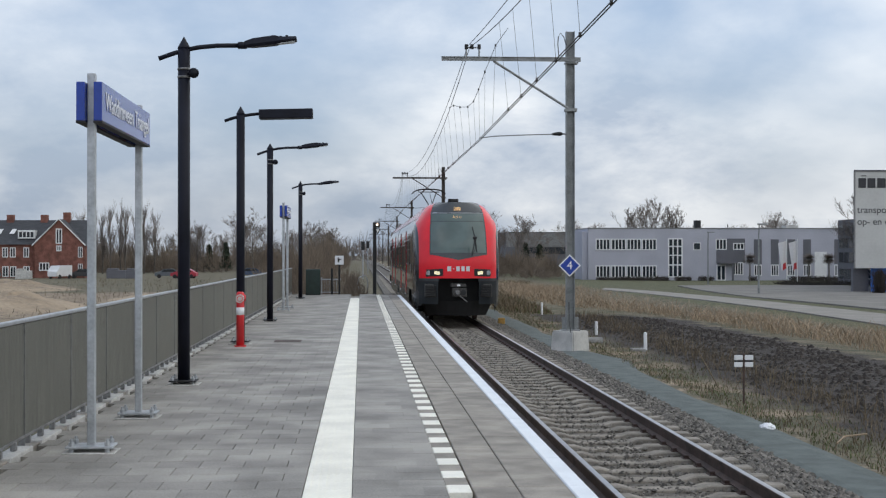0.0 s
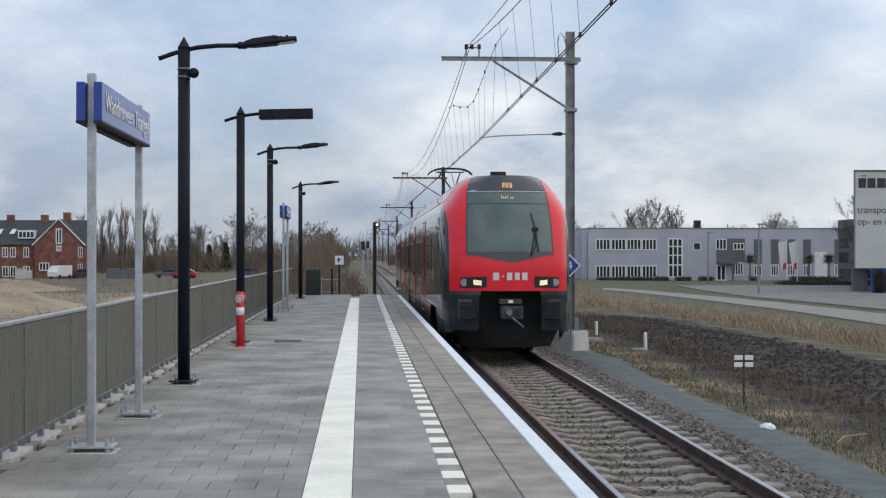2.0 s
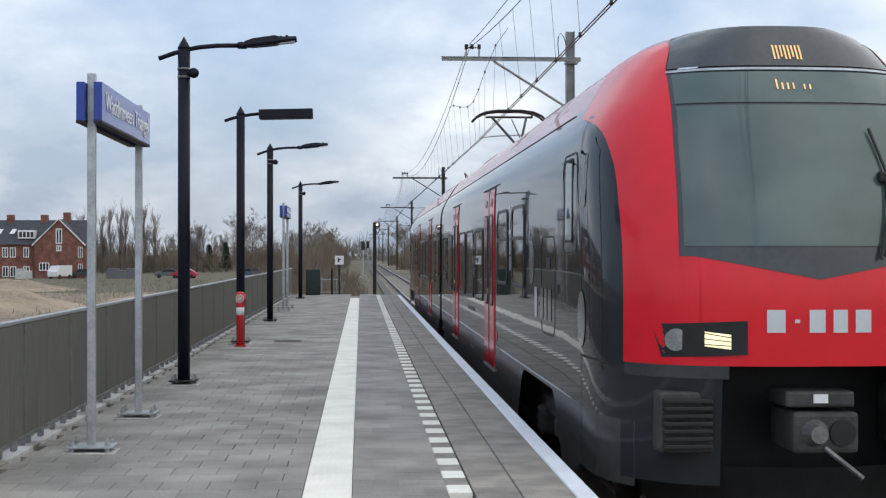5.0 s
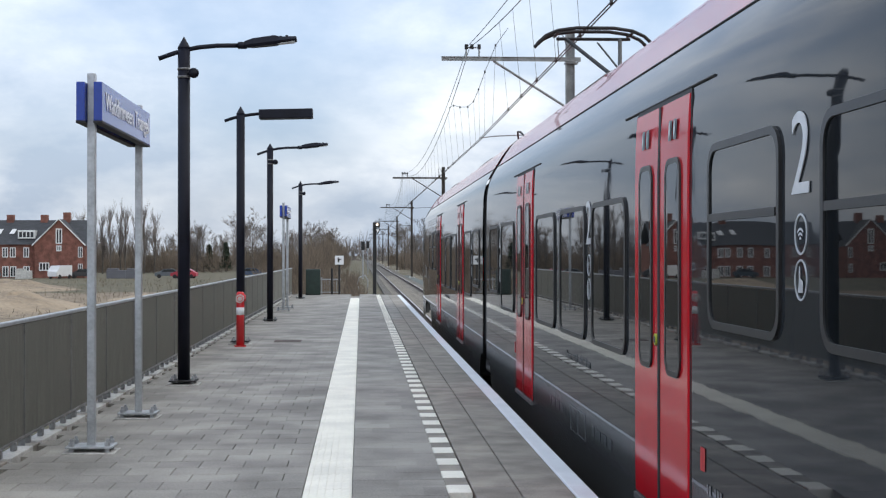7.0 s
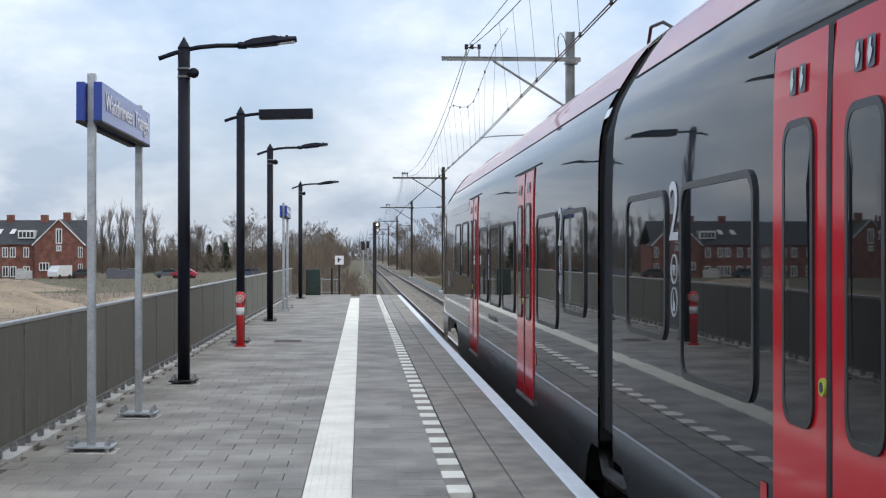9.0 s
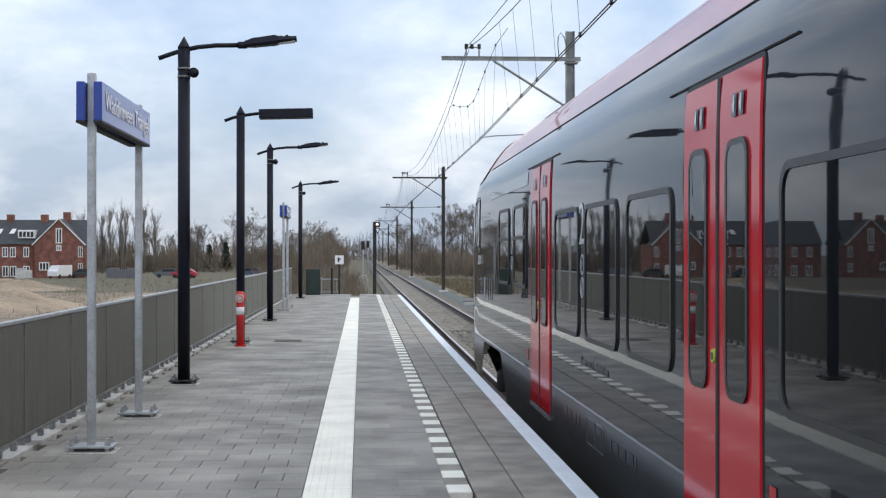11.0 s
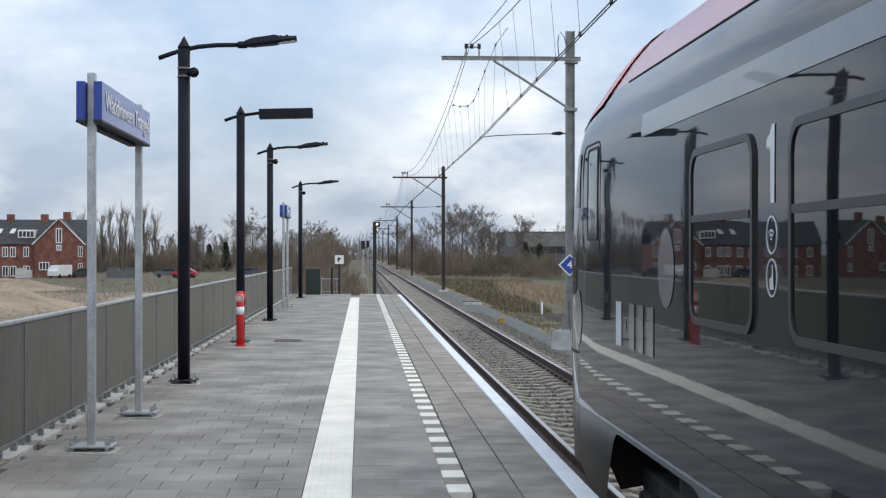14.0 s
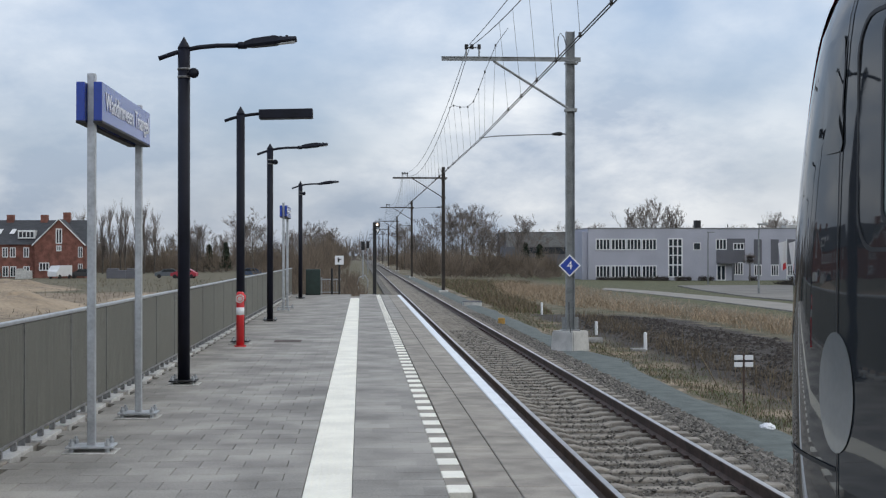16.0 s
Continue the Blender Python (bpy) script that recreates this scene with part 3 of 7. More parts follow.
    if collar:
        for dz in (-0.36, -0.45):
            part("clamp_band", tubes(([(0, 0, height + dz - 0.012), (0, 0, height + dz + 0.012)], 0.073), n=20), M_STEEL, t, smooth=True)
        part("horn_loudspeaker", tubes(([(0.06, -0.02, height - 0.405), (0.10, -0.02, height - 0.41), (0.11, -0.05, height - 0.41), (0.12, -0.10, height - 0.415)], [0.025, 0.042, 0.047, 0.058]), n=14), M_POSTBLK, t, smooth=True)
    return t


first = lamp_post(3.885)
first.matrix_basis = pose(-1.978, 15.93, 0)
tall = lamp_post(3.86, flat=True, collar=False)
tall.matrix_basis = pose(-1.955, 23.1, 0)
copy_thing(first, pose(-1.978, 30.9, -0.012))
copy_thing(first, pose(-1.995, 46.7, -0.012))
copy_thing(first, pose(-1.978, 1.2, 0))


def station_sign(x, y0, y1, name):
    t = empty(name, pose(x, y0, 0), label="blue station name sign on two galvanised posts", category="station sign", group="station name signs")
    d = y1 - y0
    for k, y in enumerate((0.0, d)):
        post = part("post", boxes((-0.030, 0.030, y - 0.030, y + 0.030, 0.02, 2.785), bev=0.008), M_GALV, t)
        s = 0.19
        part("mortar_pad", boxes((-0.19, 0.19, y - 0.15, y + 0.15, 0, 0.008), bev=0.003), M_CONC, t)
        part("foot_plate", boxes((-0.17, 0.17, y - 0.12, y + 0.12, 0.036, 0.052), bev=0.004), M_GALV, t)
        for sx in (-1, 1):
            for sy in (-1, 1):
                bx, by = sx * 0.13, y + sy * 0.085
                part("bolt", tubes(([(bx, by, 0.008), (bx, by, 0.104)], 0.012), ([(bx, by, 0.052), (bx, by, 0.082)], 0.023), ([(bx, by, 0.008), (bx, by, 0.036)], 0.020), n=6), M_GALV, t, "galvanised anchor bolt")
    for sx in (-1, 1):
        x0 = 0.032 if sx > 0 else -0.094
        panel = part("name_board", boxes((x0, x0 + 0.062, -0.11, d + 0.03, 2.425, 2.712), bev=0.006), M_BLUE, t)
        part("board_edge", boxes((x0 - 0.002, x0 + 0.064, -0.112, d + 0.032, 2.410, 2.428), bev=0.003), M_BLACK, panel, "dark metal lower rail")
        face = x0 + 0.0655 if sx > 0 else x0 - 0.0035
        lettering("lettering", "Waddinxveen Triangel", 0.20, M_SIGNWHITE, pose(face, d / 2 - 0.03, 2.575, 90, 0, 90 * sx), panel, width=d - 0.12)
    part("cross_rail", boxes((-0.029, 0.029, 0.032, d - 0.032, 2.48, 2.52), (-0.029, 0.029, 0.032, d - 0.032, 2.62, 2.66)), M_GALV, t)
    return t


station_sign(-1.980, 10.53, 12.73, "station_sign")
station_sign(-1.99, 36.45, 38.35, "station_sign")


def bollard():
    t = empty("hydrant_post", pose(-1.90, 22.4, 0), label="red round hydrant post with a white band and cap", category="hydrant")
    part("foot", tubes(([(0, 0, 0), (0, 0, 0.025)], 0.095), n=16), M_RED, t)
    part("post", tubes(([(0, 0, 0.02), (0, 0, 0.84), (0, 0, 0.865)], [0.062, 0.062, 0.04]), n=20), M_RED, t, smooth=True)
    part("reflective_band", tubes(([(0, 0, 0.50), (0, 0, 0.62)], 0.0645), n=20), M_SIGNWHITE, t, "white reflective band", smooth=True)
    cap = part("hose_cap", tubes(([(0, -0.05, 0.76), (0, -0.105, 0.76)], 0.066), ([(0, -0.10, 0.76), (0, -0.12, 0.76)], 0.035), n=18), M_CONC, t, "pale grey hose coupling cap")
    part("cap_ring", tubes(([(0, -0.106, 0.76), (0, -0.112, 0.76)], 0.048), n=16), M_RED, cap, "red ring")
    part("side_lug", tubes(([(0.05, 0, 0.77), (0.085, 0, 0.77)], 0.05), n=14), M_RED, t)


bollard()


def fence_panels():
    """Solid mesh parapet on a stepped concrete kerb, panel by panel."""
    FX = -2.52
    y, i = 7.3, 0
    L = 1.70
    while y < 50.5:
        f = empty("fence_panel", pose(FX, y, 0), label="dark green-grey mesh fence panel with a top rail", category="fence", group="fence along the platform")
        part("infill", boxes((-0.012, 0.012, 0.02, L - 0.02, 0.10, 0.935)), M_FENCE, f)
        part("top_rail", boxes((-0.024, 0.024, 0.0, L, 0.942, 0.972), bev=0.008), M_GALV, f)
        part("bottom_rail", boxes((-0.022, 0.022, 0.0, L, 0.085, 0.105), bev=0.003), M_STEEL, f)
        part("post", boxes((-0.03, 0.018, -0.006, 0.006, 0.02, 0.94), bev=0.002), M_STEEL, f)
        for k in range(4):
            yy = 0.1 + k * 0.42
            part("bracket", boxes((-0.01, 0.032, yy, yy + 0.05, 0.03, 0.09), bev=0.004), M_STEEL, f)
        y += L
        i += 1
    y = 7.0
    k = 0
    kerb = empty("kerb", pose(0, 0, 0), label="pale concrete kerb blocks along the fence", category="kerb", kind="structure")
    bm = boxes((-0.11, 0.035, 0.005, 0.70, -0.05, 0.026), bev=0.006)
    me = bpy.data.meshes.new("kerb_block")
    bm.to_mesh(me); bm.free()
    me.materials.append(M_CONC)
    bm = boxes((-0.11, 0.015, 0.70, 1.0, -0.05, 0.012), bev=0.004)
    me2 = bpy.data.meshes.new("kerb_gap")
    bm.to_mesh(me2); bm.free()
    me2.materials.append(M_SLAB)
    while y < 50.8:
        for m_ in (me, me2):
            o = new(m_.name, m_)
            o.parent = kerb
            o.location = (-2.475, y, 0)
        y += 1.0


fence_panels()


def platform_end():
    g = empty("end_fence", pose(0, 0, 0), label="low galvanised barrier at the platform end", category="fence")
    for x in (-1.9, -1.45, -1.05):
        part("post", boxes((x - 0.02, x + 0.02, 52.2, 52.24, -1.15, 0.62)), M_GALV, g)
    part("rail", boxes((-1.92, -0.75, 52.19, 52.21, 0.52, 0.56), (-1.92, -0.75, 52.19, 52.21, 0.05, 0.08)), M_GALV, g)
    part("mesh", boxes(*[(-1.9 + 0.09 * k, -1.892 + 0.09 * k, 52.195, 52.205, 0.05, 0.55) for k in range(13)]), M_GALV, g)
    c = empty("control_cabinet", pose(-1.72, 51.0, 0), label="dark green steel cabinet at the platform end", category="cabinet")
    part("body", boxes((-0.26, 0.26, -0.2, 0.2, 0.0, 0.93), bev=0.015), mat("dark_green_cabinet", (0.012, 0.028, 0.022), 0.5), c)
    part("door", boxes((-0.23, 0.23, -0.215, -0.2, 0.05, 0.88), bev=0.005), bpy.data.materials["dark_green_cabinet"], c)
    s = empty("warning_sign", pose(-0.79, 51.5, 0), label="white square sign with a black pictogram bar on a black post", category="sign")
    part("post", tubes(([(0, 0, 0), (0, 0, 1.4)], 0.035), n=10), M_BLACK, s)
    pl = part("sign_plate", boxes((-0.16, 0.16, -0.05, -0.035, 1.09, 1.41), bev=0.004), M_SIGNWHITE, s)
    part("pictogram", boxes((-0.06, 0.0, -0.053, -0.0505, 1.17, 1.34), (-0.03, 0.07, -0.053, -0.0505, 1.26, 1.30)), M_BLACK, pl)
    b = empty("bollard", pose(-1.06, 51.5, 0), label="slim black end post", category="bollard")
    part("post", tubes(([(0, 0, 0), (0, 0, 0.95)], 0.04), n=10), M_BLACK, b)
    # departure signal
    d = empty("railway_signal", pose(0.50, 52.4, -1.3), label="slim black signal post with a lit lamp and triangle", category="signal")
    part("post", boxes((-0.065, 0.065, -0.065, 0.065, 0.0, 3.92), bev=0.01), M_BLACK, d)
    part("signal_head", boxes((-0.065, 0.20, -0.16, 0.05, 3.75, 3.95), bev=0.02), M_BLACK, d)
    part("signal_lamp", tubes(([(0.09, -0.165, 3.86), (0.09, -0.18, 3.86)], 0.04), n=14), mat("lit_signal", (1, 0.78, 0.62), emit=2.2, bump=0), d, "lit warm white signal lamp")
    bm = bmesh.new()
    for vv in (((0.0, -0.1, 3.72), (0.22, -0.1, 3.72), (0.11, -0.1, 3.48)),):
        a = [bm.verts.new(p) for p in vv]
        c_ = [bm.verts.new((p[0], p[1] + 0.02, p[2])) for p in vv]
        bm.faces.new(a); bm.faces.new(c_[::-1])
        for k in range(3):
            bm.faces.new((a[k], a[(k + 1) % 3], c_[(k + 1) % 3], c_[k]))
    tri = part("triangle_plate", bm, M_BLACK, d)
    bm = bmesh.new()
    bm.faces.new([bm.verts.new(p) for p in ((0.05, -0.104, 3.69), (0.17, -0.104, 3.69), (0.11, -0.104, 3.55))])
    part("triangle_face", bm, M_SIGNWHITE, tri, "white triangle")


platform_end()


# ---------------------------------------------------------------- overhead line
MAST_Y = (37.17, 95.0, 154.5, 218.0, 287.0, 360.0, 440.0)
CONTACT_Z, MESS_Z = 4.49, 6.93


def mast(y, first_one=False):
    steel = M_MAST if first_one else M_DARKMAST
    t = empty("catenary_mast", pose(5.53, y, 0), label="galvanised steel catenary mast with a cantilever arm and stay", category="catenary mast", group="catenary masts")
    w = 0.11
    bot = -0.55 if first_one else -1.1
    # rolled H section, flanges to the track and the field
    f = 0.018
    sec = ((-w, -w), (-w + f, -w), (-w + f, -f / 2), (w - f, -f / 2), (w - f, -w), (w, -w), (w, w), (w - f, w), (w - f, f / 2), (-w + f, f / 2), (-w + f, w), (-w, w))
    bm = bmesh.new()
    lo, hi = [bm.verts.new((x, v, bot)) for x, v in sec], [bm.verts.new((x, v, 7.36)) for x, v in sec]
    for k in range(12):
        bm.faces.new((lo[k], lo[(k + 1) % 12], hi[(k + 1) % 12], hi[k]))
    bm.faces.new(hi)
    part("column", bm, steel, t)
    part("beam", boxes((-3.42, 0.26, -0.16, -0.115, 6.55, 6.65), (-3.42, 0.26, -0.18, -0.05, 6.645, 6.66)), steel, t)
    part("stay", tubes(([(-2.05, -0.12, 6.55), (-0.08, -0.12, 5.32)], 0.032), n=8), steel, t)
    for z0, z1, x1 in ((5.24, 5.32, 0.17), (6.50, 6.54, 0.20)):
        part("clamp", boxes((-0.14, x1, -0.14, 0.14, z0, z1)), steel, t)
    part("top_bracket", tubes(([(-2.77, -0.12, 6.65), (-2.77, -0.12, 6.92)], 0.022), ([(-2.43, -0.12, 6.65), (-2.43, -0.12, 6.92)], 0.022), ([(-2.80, -0.12, 6.90), (-2.40, -0.12, 6.90)], 0.02)), steel, t)
    for x in (-2.77, -2.62, -2.43):
        part("insulator", tubes(([(x, -0.12, 6.86), (x, -0.12, 6.985)], 0.046), n=10), M_BLACK, t)
    part("registration_arm", tubes(([(-0.1, 0, 4.64), (-0.22, 0, 4.65)], 0.02), ([(-0.45, 0, 4.64), (-1.4, 0, 4.61), (-2.0, 0, 4.58), (-2.42, 0, 4.53)], 0.014)), steel, t)
    part("rod_insulator", tubes(([(-0.2, 0, 4.65), (-0.26, 0, 4.65), (-0.34, 0, 4.65), (-0.48, 0, 4.64)], [0.03, 0.055, 0.05, 0.03]), n=10), M_BLACK, t)
    part("feeder_loop", tubes(([(-0.31, -0.1, 6.62), (-0.34, -0.1, 7.0), (-0.33, -0.1, 7.2), (-0.27, -0.1, 7.31), (-0.18, -0.1, 7.2), (-0.12, -0.1, 7.0)], 0.012), n=6), M_WIRE, t)
    if first_one:
        b = bmesh.new()
        tube(b, [(0, 0, -1.12), (0, 0, -0.56)], [0.53, 0.49], 4, True)
        bmesh.ops.rotate(b, verts=b.verts, cent=(0, 0, 0), matrix=Matrix.Rotation(radians(45), 3, "Z"))
        bmesh.ops.bevel(b, geom=list(b.edges), offset=0.03, segments=2, affect="EDGES")
        part("foundation_block", b, M_CONC, t, "pale concrete foundation block")
        part("gusset", boxes((-0.22, 0.22, -0.015, 0.015, -0.56, -0.2), (-0.24, 0.24, -0.2, 0.2, -0.56, -0.53)), steel, t)
        part("cable", tubes(([(-0.02, -0.42, -1.1), (-0.06, -0.43, -0.8), (-0.05, -0.4, -0.53), (-0.05, -0.14, -0.3), (-0.05, -0.13, 0.2)], 0.012), n=6), M_BLACK, t)
        s = part("number_sign", boxes((-0.21, 0.21, -0.012, 0.0, -0.21, 0.21), bev=0.004), M_SIGNWHITE, t, "white-edged blue diamond sign")
        s.matrix_basis = pose(-0.035, -0.14, 1.16, 0, 45, 0)
        part("blue_field", boxes((-0.178, 0.178, -0.016, -0.0125, -0.178, 0.178)), M_BLUE, s, "blue field")
        lettering("numeral", "4", 0.30, M_SIGNWHITE, Matrix.Rotation(radians(-45), 4, "Y") @ pose(0, -0.018, 0, 90, 0, 0), s)
    else:
        part("foot_block", boxes((-0.3, 0.3, -0.3, 0.3, -1.2, -0.95), bev=0.03), M_CONC, t)
    return t


mast(MAST_Y[0], True)
second = mast(MAST_Y[1])
for my in MAST_Y[2:]:
    copy_thing(second, pose(5.53, my, 0))
mast_behind = copy_thing(second, pose(5.53, -21.0, 0))


def wires():
    w = empty("overhead_line", pose(0, 0, 0), label="contact and catenary wires with droppers over the track", category="overhead line")
    supports = (-21.0,) + MAST_Y
    for i, (a, b) in enumerate(zip(supports, supports[1:])):
        mess, cont = [], []
        xm = 2.86
        # the contact wire zigzags from support to support
        xc0, xc1 = (2.80, 3.11) if i % 2 == 0 else (3.11, 2.80)
        for k in range(25):
            f = k / 24
            sag = 4 * f * (1 - f)
            mess.append((xm + 0.09 * sag, a + (b - a) * f, MESS_Z - 1.3 * sag))
            cont.append((xc0 + (xc1 - xc0) * f, a + (b - a) * f, CONTACT_Z))
        part("catenary_wire", tubes((mess, 0.010), n=5), M_WIRE, w)
        part("feeder_wire", tubes(([(x - 0.05, y, z + 0.03 + 0.36 * 4 * (q / 24) * (1 - q / 24)) for q, (x, y, z) in enumerate(mess)], 0.009), n=5), M_WIRE, w)
        part("contact_wire", tubes((cont, 0.010), n=5), M_WIRE, w)
        part("contact_wire", tubes(([(x + 0.045, y, z) for x, y, z in cont], 0.010), n=5), M_WIRE, w)
        if i < 4:
            for k in range(1, 23):
                f = k / 23
                sag = 4 * f * (1 - f)
                y = a + (b - a) * f
                if abs(y - 38.2) < 7.5:
                    continue
                x0, z0 = xm + 0.09 * sag, MESS_Z - 1.3 * sag
                x1 = xc0 + (xc1 - xc0) * f + 0.02
                part("dropper", tubes(([(x0, y, z0), (x1, y, CONTACT_Z)], 0.0035), ([(x1, y, CONTACT_Z - 0.02), (x1, y, CONTACT_Z + 0.05)], 0.022), n=5), M_WIRE, w)
    # stitch wire round the support with its own droppers
    stitch = [(30.7, 6.40), (33.0, 6.36), (35.3, 6.04), (36.8, 5.77), (38.1, 5.60), (39.7, 5.62), (42.1, 5.86), (44.3, 6.14), (46.0, 6.24)]
    lay_x = lambda y: 3.04 - 0.022 * (y - 38)
    part("stitch_wire", tubes(([(lay_x(y), y, z) for y, z in stitch], 0.007), n=5), M_WIRE, w)
    for y, z in stitch[1:-1]:
        part("dropper", tubes(([(lay_x(y), y, z), (3.1 - 0.0055 * abs(y - 37), y, CONTACT_Z)], 0.0035), ([(lay_x(y), y, z - 0.03), (lay_x(y), y, z + 0.03)], 0.022), n=5), M_WIRE, w)


wires()
# ---------------------------------------------------------------- the train
W_PROF = ((0.20, 1.375), (0.5, 1.39), (0.9, 1.40), (2.6, 1.40), (2.9, 1.396), (3.06, 1.385), (3.2, 1.355), (3.33, 1.295), (3.46, 1.215), (3.62, 1.115), (3.77, 1.00), (3.88, 0.85), (3.95, 0.62), (4.0, 0.02))
NOSE = 2.9


def half_width(z):
    return float(np.interp(z, [p[0] for p in W_PROF], [p[1] for p in W_PROF]))


def lean(z):
    return 0.27 * max(0.0, z - 1.9) ** 1.8


def front_s(u, z, inset=0.0):
    """How far the front reaches, from the middle of the train, at u across and z above the rail."""
    w = half_width(min(z, 3.93))
    c = min(1.0, abs(u) / w)
    low = 0.0 if z > 1.45 else 0.10 * (1.45 - z)
    return 19.45 - lean(z) - low + 1.58 * (1 - c ** NOSE) ** (1 / NOSE) - inset


train = empty("train", pose(TRACK_X, 66, RAIL_Z), label="anthracite and red two-car electric passenger train", category="train")


def patch(bm, fn, na, nb):
    g = [[bm.verts.new(fn(i / na, j / nb)) for j in range(nb + 1)] for i in range(na + 1)]
    for i in range(na):
        for j in range(nb):
            bm.faces.new((g[i][j], g[i + 1][j], g[i + 1][j + 1], g[i][j + 1]))
    return bm


def smoothstep(a, b, x):
    t_ = min(1, max(0, (x - a) / (b - a)))
    return t_ * t_ * (3 - 2 * t_)


def skirt(s):
    """The lower edge of the side wall: arches over the bogies."""
    z = 0.28 if s < 18.56 else 0.56
    for a, b, h, ra, rb in ((14.55, 18.55, 1.0, 1.1, 0.75), (-1.0, 1.15, 0.80, 0.5, 0.5)):
        if a < s < b:
            k = min(smoothstep(a, a + ra, s), 1 - smoothstep(b - rb, b, s))
            z = max(z, 0.28 + (h - 0.28) * k)
    return z


S_LIST = [0.30, 0.6, 0.8, 0.95, 1.05, 1.15, 2.0] + [3 + i for i in range(12)] + [14.55 + 0.1 * i for i in range(12)] + [16, 17, 17.5] + [17.75 + 0.1 * i for i in range(9)]
SEAM, SKIRT_TOP = 3.42, 1.03
Z_SIDE = (0.0, 0.1, 0.3, 0.6, 0.9, 1.2, 1.5, 1.8, 2.1, 2.35, 2.55, 2.75, 2.9, 3.0, 3.08, 3.16, 3.24, 3.32, 3.37, SEAM)
Z_ROOF = (SEAM, 3.46, 3.5, 3.57, 3.61, 3.66, 3.74, 3.82, 3.88, 3.93, 3.97, 3.995)


def car_shell(d):
    """Side walls and roof of one car; d is -1 for the leading car, 1 for the trailing one."""
    def line(z_fn, zs, edge):
        rows = []
        for s in S_LIST:
            rows.append([(half_width(z_fn(s, z)), s, z_fn(s, z)) for z in zs])
        for c in (1.0, 0.995, 0.985, 0.97, 0.95, 0.93, 0.905, edge):
            row = []
            for z in zs:
                zz = z_fn(18.6, z)
                u = half_width(zz) * c
                row.append((u, front_s(u, zz) if zz < 3.93 else front_s(half_width(3.93) * c, 3.93) - 22 * (zz - 3.93), zz))
            rows.append(row)
        return rows
    for sx in (-1, 1):
        for nm, zs, mtl, zf, edge in (("side_wall", Z_SIDE, M_TRAINDK, lambda s, z: SKIRT_TOP + (z / SEAM) * (SEAM - SKIRT_TOP), 0.845),
                                      ("skirt_panel", (0.0, 0.25, 0.5, 0.75, 1.0), M_SKIRTLIT, lambda s, z: skirt(s) + z * (SKIRT_TOP - skirt(s)), 0.845),
                                      ("roof", Z_ROOF, M_ROOFRED, lambda s, z: z, 0.845)):
            bm = bmesh.new()
            rows = [[bm.verts.new((sx * u, d * s, z)) for u, s, z in row] for row in line(zf, zs, edge)]
            for r0, r1 in zip(rows, rows[1:]):
                for j in range(len(zs) - 1):
                    bm.faces.new((r0[j], r1[j], r1[j + 1], r0[j + 1]))
            part(nm, bm, mtl, train, smooth=True)
        part("roof_seam", tubes(([(sx * (half_width(SEAM) + 0.002), d * s, SEAM) for s in (0.34, 6, 12, 18.2)], 0.006), n=6), M_BLACK, train)
    bm = bmesh.new()
    for z0, z1 in ((0.85, 3.9),):
        patch(bm, lambda a, b: ((2 * a - 1) * (half_width(z0 + (z1 - z0) * b) - 0.02), d * 0.34, z0 + (z1 - z0) * b), 4, 12)
    part("end_wall", bm, M_BLACK, train)
    part("underframe", boxes((-1.1, 1.1, d * 1.5 if d > 0 else d * 14.7, d * 14.7 if d > 0 else d * 1.5, 0.32, 0.9)), M_UNDER, train)
    part("floor_pan", boxes((-1.2, 1.2, min(d * 0.3, d * 20), max(d * 0.3, d * 20), 0.98, 1.05)), M_UNDER, train)


def on_side(sx, d, s, z, off):
    """A point on the side wall, off metres outside it."""
    q = s - (19.45 - lean(z))
    if q > 0:
        k = (1 - min(0.999, q / 1.58) ** NOSE) ** (1 / NOSE)
        return (sx * (half_width(z) * k + off), d * (s + off * 0.3), z)
    return (sx * (half_width(z) + off), d * s, z)


def rounded(s0, s1, z0, z1, r, n=5):
    pts = []
    for cs, cz, a0 in ((s1 - r, z1 - r, 0), (s0 + r, z1 - r, 90), (s0 + r, z0 + r, 180), (s1 - r, z0 + r, 270)):
        for k in range(n + 1):
            a = radians(a0 + 90 * k / n)
            pts.append((cs + r * math.cos(a), cz + r * math.sin(a)))
    return pts


def ring(bm, sx, d, outer, inner, off, depth=0.03):
    loops = []
    for pts, o in ((outer, off - depth), (outer, off), (inner, off), (inner, off - depth)):
        loops.append([bm.verts.new(on_side(sx, d, s, z, o)) for s, z in pts])
    for r0, r1 in zip(loops, loops[1:]):
        for k in range(len(outer)):
            bm.faces.new((r0[k], r0[(k + 1) % len(outer)], r1[(k + 1) % len(outer)], r1[k]))
    return bm


def fill(bm, sx, d, pts, off, thick=0.0):
    """A sheet bounded by a loop on the side wall, following its curve row by row."""
    s0, s1 = min(p[0] for p in pts), max(p[0] for p in pts)
    c_s, c_z = sum(p[0] for p in pts) / len(pts), sum(p[1] for p in pts) / len(pts)
    rings = []
    for k in (1.0, 0.66, 0.33):
        rings.append([bm.verts.new(on_side(sx, d, c_s + (s - c_s) * k, c_z + (z - c_z) * k, off)) for s, z in pts])
    mid = bm.verts.new(on_side(sx, d, c_s, c_z, off))
    n = len(pts)
    for r0, r1 in zip(rings, rings[1:]):
        for k in range(n):
            bm.faces.new((r0[k], r0[(k + 1) % n], r1[(k + 1) % n], r1[k]))
    for k in range(n):
        bm.faces.new((rings[-1][k], rings[-1][(k + 1) % n], mid))
    return bm


